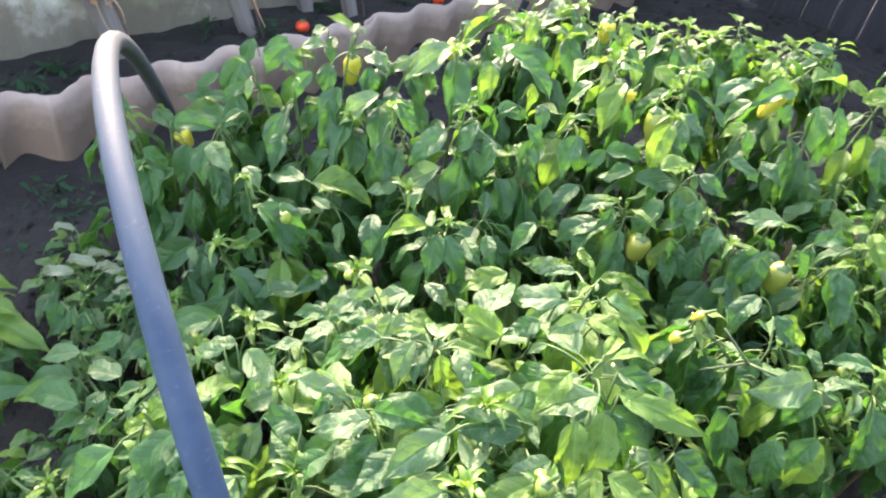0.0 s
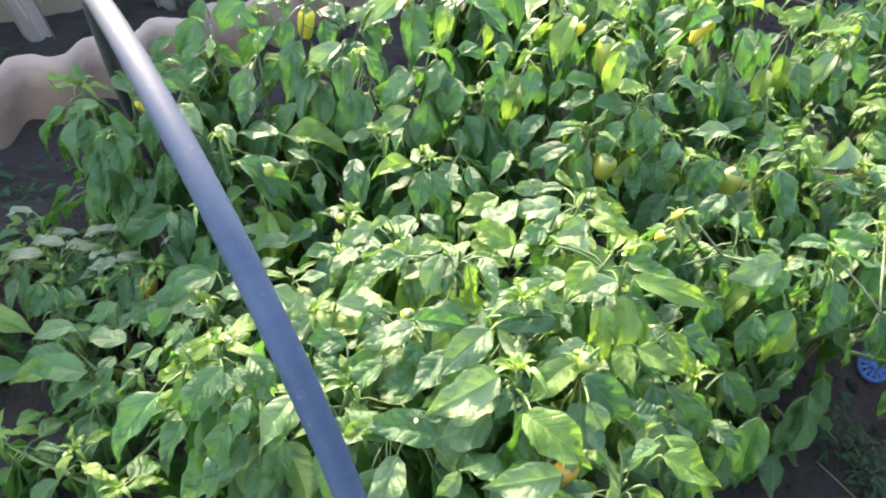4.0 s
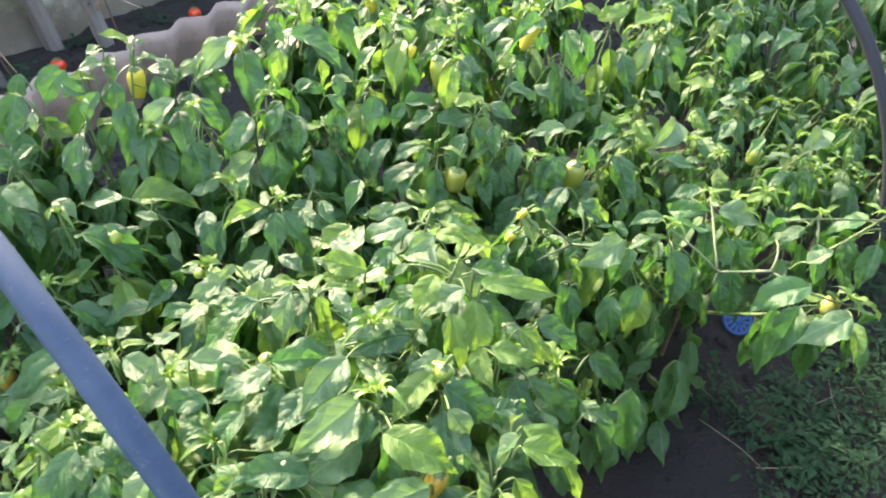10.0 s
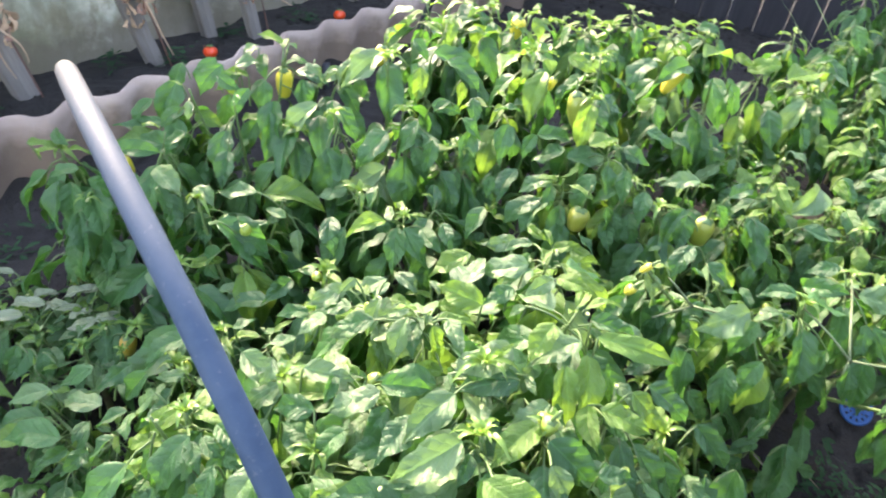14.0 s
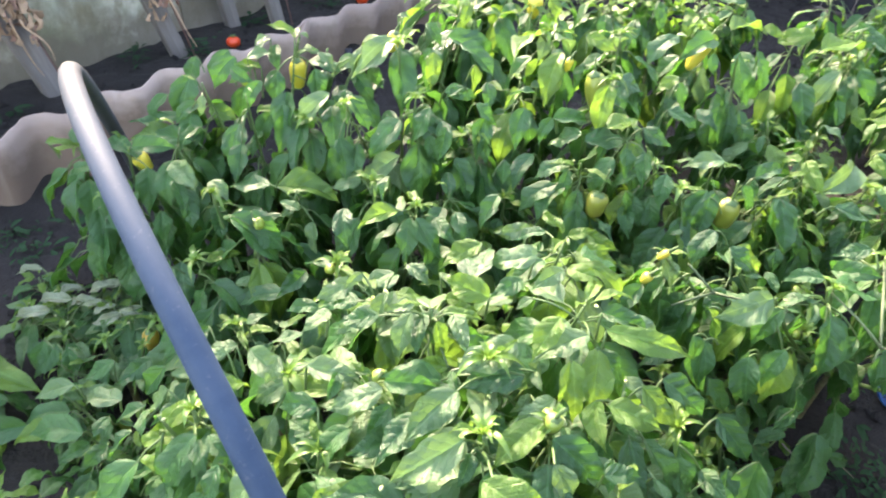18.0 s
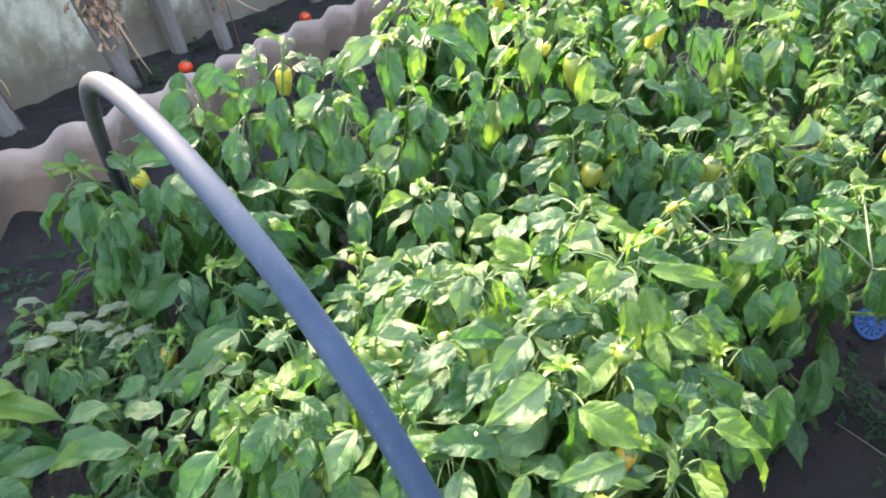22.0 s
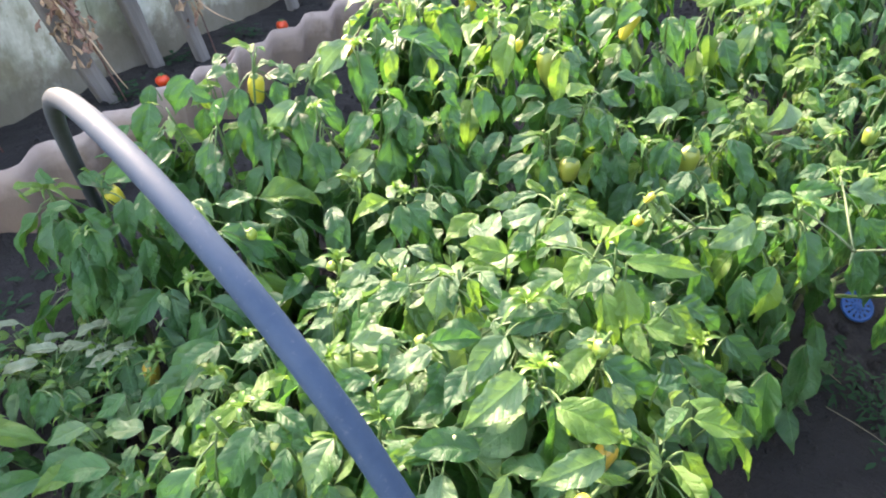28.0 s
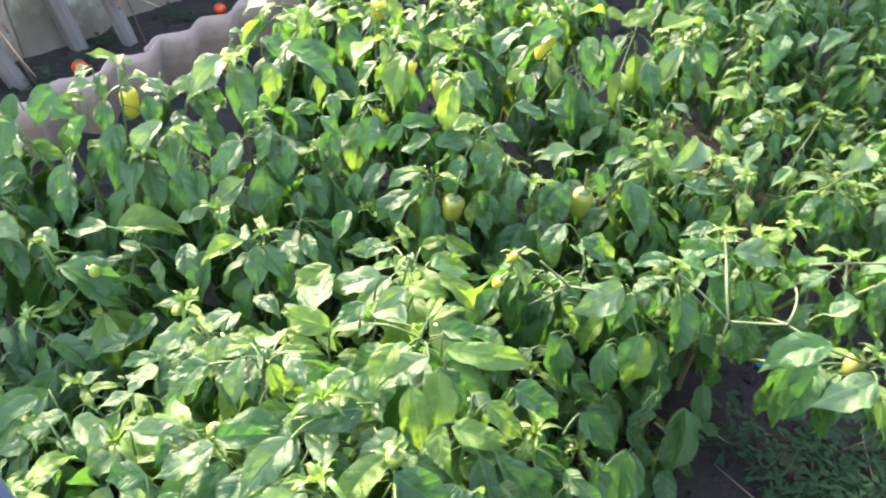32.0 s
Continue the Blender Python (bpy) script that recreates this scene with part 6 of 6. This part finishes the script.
# low, left of the hoop
plant((-0.4, 1.17), ((-0.41, 1.15, 0.14), (-0.52, 1.21, 0.12), (-0.36, 1.22, 0.15), (-0.24, 1.16, 0.18), (-0.58, 1.33, 0.09)), "low stunted pepper plant with pale leaves on the soil", broad=BROAD_LOW + OUTER_STUNTED, slim=True, size=0.066, pale=0.3, young=0.0, whorl=13, along=5, droop=0.7)
plant((-0.47, 1.27), ((-0.5, 1.28, 0.1), (-0.42, 1.31, 0.13), (-0.45, 1.2, 0.12), (-0.36, 1.3, 0.15), (-0.55, 1.24, 0.09)), "low stunted pepper plant with whitish pale leaves on the soil", broad=OUTER_EDGE_LOW + OUTER_EDGE_PALE, slim=True, size=0.055, pale=0.45, young=0.0, whorl=12, along=5, droop=0.7, skirt=14)
plant((-0.3, 1.12), ((-0.32, 1.12, 0.16), (-0.38, 1.07, 0.14), (-0.24, 1.1, 0.18), (-0.3, 1.17, 0.16)), "low stunted pepper plant with whitish pale leaves on the soil", broad=OUTER_WHITISH, slim=True, size=0.058, pale=0.3, young=0.0, whorl=12, along=5, droop=0.7, skirt=14)
plant((-0.25, 0.95), ((-0.18, 0.94, 0.18), (-0.35, 1.03, 0.12), (-0.24, 0.90, 0.15), (-0.15, 1.05, 0.2)), "low dark green pepper plant under the hoop", broad=BROAD_UNDER_HOOP + OUTER_DARK_LOW + OUTER_HOOP_FLOOR, slim=True, size=0.084, young=0.03, pale=0.04, whorl=9, along=5)
plant((-0.2, 0.78), ((-0.33, 0.81, 0.16), (-0.05, 0.86, 0.28), (-0.2, 0.78, 0.2), (-0.1, 0.7, 0.26)), "low dark green pepper plant under the hoop", broad=OUTER_HOOP_DARK, slim=True, size=0.088, young=0.05, whorl=9, along=5)
plant((-0.53, 1.0), ((-0.5, 1.04, 0.11), (-0.58, 1.09, 0.12), (-0.49, 0.95, 0.11), (-0.6, 1.0, 0.12)), "low pepper plant with bright yellow-green broad leaves", broad=BROAD_NEAR_LEFT, size=0.07, young=0.4, whorl=7, along=3, skirt=16)

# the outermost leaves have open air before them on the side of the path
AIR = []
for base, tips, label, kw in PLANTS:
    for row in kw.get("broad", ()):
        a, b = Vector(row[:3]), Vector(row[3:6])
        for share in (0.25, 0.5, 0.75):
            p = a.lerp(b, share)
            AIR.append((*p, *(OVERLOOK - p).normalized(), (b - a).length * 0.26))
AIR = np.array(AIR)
for n, (base, tips, label, kw) in enumerate(PLANTS):
    pepper_plant(base, tips, label, 100 + n, **kw)


# ---- fruit ----
def pepper(place, length, width, material, label, tilt=(0, 0, 0), blunt=0.55, stalk=0.03, thing="bell_pepper"):
    """A hanging pepper: place is the middle of its body."""
    root = empty(thing, place, label, "pepper", "peppers on the plants")
    root.rotation_euler = [radians(a) for a in tilt]
    h = length / 2
    bm = bmesh.new()
    r = width / 2
    lathe(bm, ((r * 0.15, h * 0.99), (r * 0.5, h * 0.97), (r * 0.82, h * 0.86), (r, h * 0.5), (r * 0.95, 0), (r * (blunt + 1) / 2, -h * 0.5), (r * blunt, -h * 0.82), (r * blunt * 0.6, -h * 0.97), (r * 0.1, -h)), 18, 3, 0.07, 2.0)
    part("body", bm, material, root)
    bm = bmesh.new()
    lathe(bm, ((r * 0.66, h * 0.93), (r * 0.64, h * 0.97), (r * 0.35, h * 1.06), (0.0025, h * 1.16)), 10, 5, 0.14)
    part("calyx", bm, STEM, root, "green calyx cap")
    bm = bmesh.new()
    tube(bm, bezier([(0, 0, h * 1.05), (0.002, 0.002, h + stalk * 0.6), (0.006, 0.004, h + stalk)], 5), [0.0025, 0.0022, 0.002, 0.002, 0.002, 0.0022], 7)
    part("stalk", bm, STEM, root)
    return root


pepper((-0.072, 1.59, 0.466), 0.064, 0.033, YELLOW, "bright yellow pepper hanging from a tall plant", (8, 5, 0), 0.7, 0.05)
pepper((-0.03, 1.62, 0.43), 0.055, 0.04, DARK_GREEN, "dark green unripe pepper hanging among leaves", (0, 10, 40), 0.6, 0.05)
pepper((0.512, 1.552, 0.494), 0.082, 0.038, OLIVE, "pale olive-yellow pepper hanging half behind a leaf", (-5, -10, 20), 0.5, 0.03)
pepper((0.515, 1.34, 0.387), 0.045, 0.038, OLIVE, "round olive-yellow pepper on a long stalk", (0, 6, 0), 0.75, 0.05)
pepper((0.743, 1.344, 0.388), 0.058, 0.038, OLIVE, "pale olive-yellow pepper hanging below a fork", (4, -4, 70), 0.7, 0.04)
pepper((0.752, 1.785, 0.497), 0.075, 0.036, YELLOW, "slanting yellow pepper under sunlit leaves", (-10, 30, 10), 0.5, 0.03)
pepper((0.455, 1.57, 0.54), 0.028, 0.015, YELLOW, "tiny yellow pepper near a shoot tip", (0, 12, 0), 0.4, 0.015)
pepper((-0.262, 1.155, 0.125), 0.05, 0.03, ORANGE, "orange pepper low among dark leaves", (0, 8, 30), 0.6, 0.04)
pepper((-0.322, 1.385, 0.36), 0.04, 0.031, YELLOW, "yellow pepper hanging beside the hoop", (10, -15, 0), 0.7, 0.03)
pepper((0.55, 1.072, 0.452), 0.018, 0.015, YELLOW, "tiny yellow pepper on a thin shoot", (0, 30, 0), 0.6, 0.012)
pepper((0.575, 1.105, 0.47), 0.02, 0.011, YELLOW, "tiny yellow pepper on a thin shoot", (0, 40, 0), 0.6, 0.012)
pepper((0.4, 0.765, 0.505), 0.022, 0.019, GREENISH, "small round green pepper on the bushy plant", (10, 5, 0), 0.8, 0.015)
pepper((0.378, 0.662, 0.455), 0.045, 0.022, ORANGE, "small orange pepper deep among leaves", (0, 15, 0), 0.6, 0.02)
pepper((0.345, 0.615, 0.45), 0.028, 0.019, YELLOW, "small yellow pepper deep among leaves", (0, 70, 30), 0.6, 0.02)
pepper((0.118, 1.61, 0.54), 0.04, 0.03, YELLOW, "yellow-green pepper at the top of a plant", (0, 10, 0), 0.6, 0.02)
pepper((0.243, 1.80, 0.545), 0.05, 0.03, GREENISH, "yellow-green pepper at the top of a plant", (0, -8, 0), 0.5, 0.02)
pepper((0.395, 1.85, 0.545), 0.05, 0.034, YELLOW, "yellow-green pepper at the top of a plant", (0, 5, 0), 0.5, 0.02)
pepper((1.03, 0.955, 0.385), 0.034, 0.025, OLIVE, "small olive-yellow pepper on the sprawling branch", (0, 60, 30), 0.5, 0.02)
pepper((1.22, 1.5, 0.33), 0.04, 0.032, GREENISH, "yellow-green pepper among small leaves", (0, 5, 0), 0.7, 0.03)


def tomato(u, v, r, label):
    z = ground_height(u, v)
    root = empty("tomato", at(u, v, z + r * 0.82), label, "tomato", "fallen tomatoes")
    bm = bmesh.new()
    lathe(bm, tuple((r * math.sin(a) + 0.0005, r * 0.86 * -math.cos(a)) for a in (0.05, 0.4, 0.8, 1.2, 1.6, 2.0, 2.4, 2.8, 3.08)), 16, 5, 0.02)
    part("body", bm, RED, root)
    bm = bmesh.new()
    for k in range(5):
        a = k * 1.256
        tube(bm, [(0, 0, r * 0.84), (math.cos(a) * r * 0.3, math.sin(a) * r * 0.3, r * 0.9), (math.cos(a) * r * 0.6, math.sin(a) * r * 0.6, r * 0.8)], [0.002, 0.003, 0.0008], 5)
    part("calyx", bm, STEM, root, "small green calyx")


tomato(1.785, -1.87, 0.0235, "ripe red tomato lying on dark soil by the fence")
tomato(2.44, -1.9, 0.024, "ripe orange-red tomato lying on dark soil")


# ---- litter on the path ----
def blue_disc():
    place = at(1.75, 0.255, ground_height(1.75, 0.255) + 0.026)
    root = empty("plastic_strainer", place, "bright blue slotted plastic disc lying on the soil", "plastic disc")
    root.rotation_euler = (radians(34), radians(-10), radians(10))
    root.scale = (0.88, 0.88, 0.88)
    bm = bmesh.new()
    ring = [(math.cos(a) * 0.037, math.sin(a) * 0.037, 0) for a in (2 * math.pi * k / 36 for k in range(37))]
    tube(bm, ring, 0.004, 8, False)
    part("rim", bm, BLUE, root)
    # a plate pierced by two rounds of slots
    bm = bmesh.new()
    radii = (0.007, 0.012, 0.019, 0.023, 0.031, 0.037)
    steps = 60
    skip = set()
    for k in range(steps):
        if k % 5 in (1, 2):
            skip.add((3, k))
        if k % 6 in (1, 2):
            skip.add((1, k))
    for i in range(5):
        for k in range(steps):
            if (i, k) in skip:
                continue
            a0, a1 = 2 * math.pi * k / steps, 2 * math.pi * (k + 1) / steps
            q = [(radii[i], a0), (radii[i + 1], a0), (radii[i + 1], a1), (radii[i], a1)]
            top = [bm.verts.new((r * math.cos(w), r * math.sin(w), 0.0015)) for r, w in q]
            low = [bm.verts.new((r * math.cos(w), r * math.sin(w), -0.0015)) for r, w in q]
            bm.faces.new(top)
            bm.faces.new(low[::-1])
            for n in range(4):
                bm.faces.new((top[n], low[n], low[(n + 1) % 4], top[(n + 1) % 4]))
    part("slotted_plate", bm, BLUE, root, smooth=False)
    bm = bmesh.new()
    lathe(bm, ((0.001, -0.003), (0.0085, -0.003), (0.0085, 0.004), (0.006, 0.005), (0.001, 0.005)), 16)
    part("hub", bm, BLUE, root)


blue_disc()


def green_handle():
    bm = bmesh.new()
    tube(bm, bezier([at(1.33, 0.58, -0.02), at(1.41, 0.6, 0.06), at(1.48, 0.65, 0.045), at(1.5, 0.69, -0.02)], 14), 0.007, 10)
    tagged(new("green_hose", mesh_of(bm, "green_hose", GREEN_PLASTIC)), "bent green plastic hose end lying among weeds", "hose")


green_handle()


def twig(points, r):
    bm = bmesh.new()
    tube(bm, points, [r, r * 0.9, r * 0.7, r * 0.4][: len(points)], 5)
    tagged(new("twig", mesh_of(bm, "twig", TWIG)), "thin dry straw-coloured twig on the ground", "twig", "dry twigs")


for k, (u, v, a, length) in enumerate(((1.43, 0.225, -68, 0.15), (1.37, 0.34, -21, 0.1), (1.5, 0.5, 70, 0.18), (1.62, 0.44, 10, 0.12), (1.85, 0.62, 50, 0.2), (0.95, -1.36, 15, 0.16), (0.88, -1.3, 60, 0.1))):
    d = Vector((math.cos(radians(a)), math.sin(radians(a)), 0)) * length
    p = at(u, v, ground_height(u, v) + 0.012)
    twig([p, p + d * 0.35 + Vector((0, 0, 0.012)), p + d * 0.7 + Vector((0, 0.01, 0.016)), p + d + Vector((0, 0, 0.02))], 0.0013)


# bent straw stalks leaning out from under the bush
for a, b in (((0.829, 1.036, 0.165), (0.93, 1.03, 0.02)), ((0.88, 1.05, 0.13), (0.995, 1.061, 0.06))):
    a, b = Vector(a), Vector(b)
    twig([a, a.lerp(b, 0.35) + Vector((0, 0, 0.018)), a.lerp(b, 0.7) + Vector((0, 0, 0.012)), b], 0.0018)


# ---- weeds ----
def weed_patch(name, label, spots, seed, size, category="weeds"):
    """Many little stems with small lobed leaves, one sheet of stuff."""
    rng = random.Random(seed)
    verts, faces = [], []

    def blade(p, ahead, up, length, width):
        side = ahead.cross(up).normalized()
        n = len(verts)
        for t, w in ((0.0, 0.15), (0.35, 0.9), (0.65, 1.0), (0.85, 0.55), (1.0, 0.0)):
            c = p + ahead * length * t - Vector((0, 0, length * 0.35 * t * t))
            verts.extend((c + side * width * w * 0.5 + up * width * 0.12, c, c - side * width * w * 0.5 + up * width * 0.12))
        for k in range(4):
            a = n + 3 * k
            faces.extend(((a, a + 3, a + 4, a + 1), (a + 1, a + 4, a + 5, a + 2)))

    for u, v, spread, count, height in spots:
        for _ in range(count):
            uu, vv = rng.gauss(u, spread), rng.gauss(v, spread * 0.8)
            p = at(uu, vv, ground_height(uu, vv))
            for _ in range(rng.randint(4, 9)):
                a = rng.uniform(0, 6.28)
                q = p + Vector((math.cos(a), math.sin(a), 0)) * rng.uniform(0, 0.025) + Vector((0, 0, rng.uniform(0.1, 1) * height))
                ahead = Vector((math.cos(a), math.sin(a), rng.uniform(-0.1, 0.6))).normalized()
                blade(q, ahead, Vector((0, 0, 1)), size * rng.choice((0.5, 0.7, 0.9, 1.2, 1.9)), size * rng.choice((0.16, 0.22, 0.3, 0.6)))
    me = bpy.data.meshes.new(name)
    me.from_pydata(verts, [], faces)
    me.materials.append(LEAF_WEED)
    me.polygons.foreach_set("use_smooth", [True] * len(me.polygons))
    return tagged(new(name, me), label, category, kind="stuff")


PATH_WEEDS_NEAR = ((1.5, 0.43, 0.035, 40, 0.05), (1.6, 0.37, 0.03, 34, 0.05), (1.5, 0.25, 0.022, 14, 0.06), (1.49, 0.3, 0.025, 18, 0.06), (1.44, 0.37, 0.03, 26, 0.07), (1.4, 0.43, 0.035, 30, 0.06), (1.33, 0.36, 0.02, 8, 0.04), (1.46, 0.52, 0.04, 40, 0.08), (1.3, 0.46, 0.03, 10, 0.04))
PATH_WEEDS_FAR = ((1.6, 0.5, 0.053, 55, 0.08), (1.7, 0.58, 0.063, 68, 0.1), (1.74, 0.7, 0.084, 74, 0.09), (1.86, 0.55, 0.063, 49, 0.08), (1.95, 0.66, 0.105, 80, 0.1), (2.1, 0.5, 0.063, 37, 0.07), (2.25, 0.62, 0.147, 74, 0.08), (1.5, 0.74, 0.074, 49, 0.07), (1.42, 0.66, 0.04, 34, 0.05), (1.8, 0.42, 0.04, 40, 0.05), (1.8, 0.9, 0.105, 55, 0.07), (2.05, 0.85, 0.126, 55, 0.07))
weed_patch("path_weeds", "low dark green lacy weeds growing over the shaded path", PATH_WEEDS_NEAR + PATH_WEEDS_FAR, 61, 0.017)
weed_patch("bed_weeds", "small green seedlings scattered on the bed soil", ((0.78, -1.45, 0.1, 10, 0.02), (1.0, -1.5, 0.12, 12, 0.02), (3.0, 0.45, 0.22, 160, 0.16), (3.35, 0.1, 0.25, 160, 0.18), (2.85, 0.75, 0.15, 90, 0.1), (2.1, -0.3, 0.25, 120, 0.12), (2.3, 0.1, 0.2, 90, 0.12), (1.75, -0.05, 0.15, 60, 0.12)), 62, 0.024)
weed_patch("fence_weeds", "small green weeds growing along the fence foot", ((1.5, -1.98, 0.02, 6, 0.05), (1.68, -1.9, 0.03, 8, 0.06), (2.3, -1.98, 0.03, 8, 0.05), (1.05, -1.98, 0.03, 5, 0.03), (0.9, -1.85, 0.03, 5, 0.03), (2.0, -2.02, 0.02, 5, 0.03)), 63, 0.028)


def grass_tuft(u, v, count, height, seed):
    rng = random.Random(seed)
    verts, faces = [], []
    for _ in range(count):
        p = at(rng.gauss(u, 0.09), rng.gauss(v, 0.09), 0)
        a, lean, h = rng.uniform(0, 6.28), rng.uniform(0.15, 0.6), height * rng.uniform(0.6, 1.15)
        out = Vector((math.cos(a), math.sin(a), 0))
        side = Vector((-out.y, out.x, 0)) * 0.0075
        n = len(verts)
        for k in range(6):
            t = k / 5
            c = p + out * (lean * h * t * t) + Vector((0, 0, h * t * (1 - 0.35 * t * lean)))
            w = side * (1 - t) ** 0.6
            verts.extend((c - w, c + w))
        faces.extend((n + 2 * k, n + 2 * k + 1, n + 2 * k + 3, n + 2 * k + 2) for k in range(5))
    me = bpy.data.meshes.new("grass_tuft")
    me.from_pydata(verts, [], faces)
    me.materials.append(GRASS)
    tagged(new("grass_tuft", me), "tuft of long pale green grass blades", "grass", "grass tufts", "stuff")


grass_tuft(2.85, 0.17, 16, 0.6, 1)
grass_tuft(3.02, 0.08, 18, 0.6, 2)
grass_tuft(3.4, -0.06, 16, 0.55, 3)
grass_tuft(3.3, 0.3, 14, 0.6, 4)
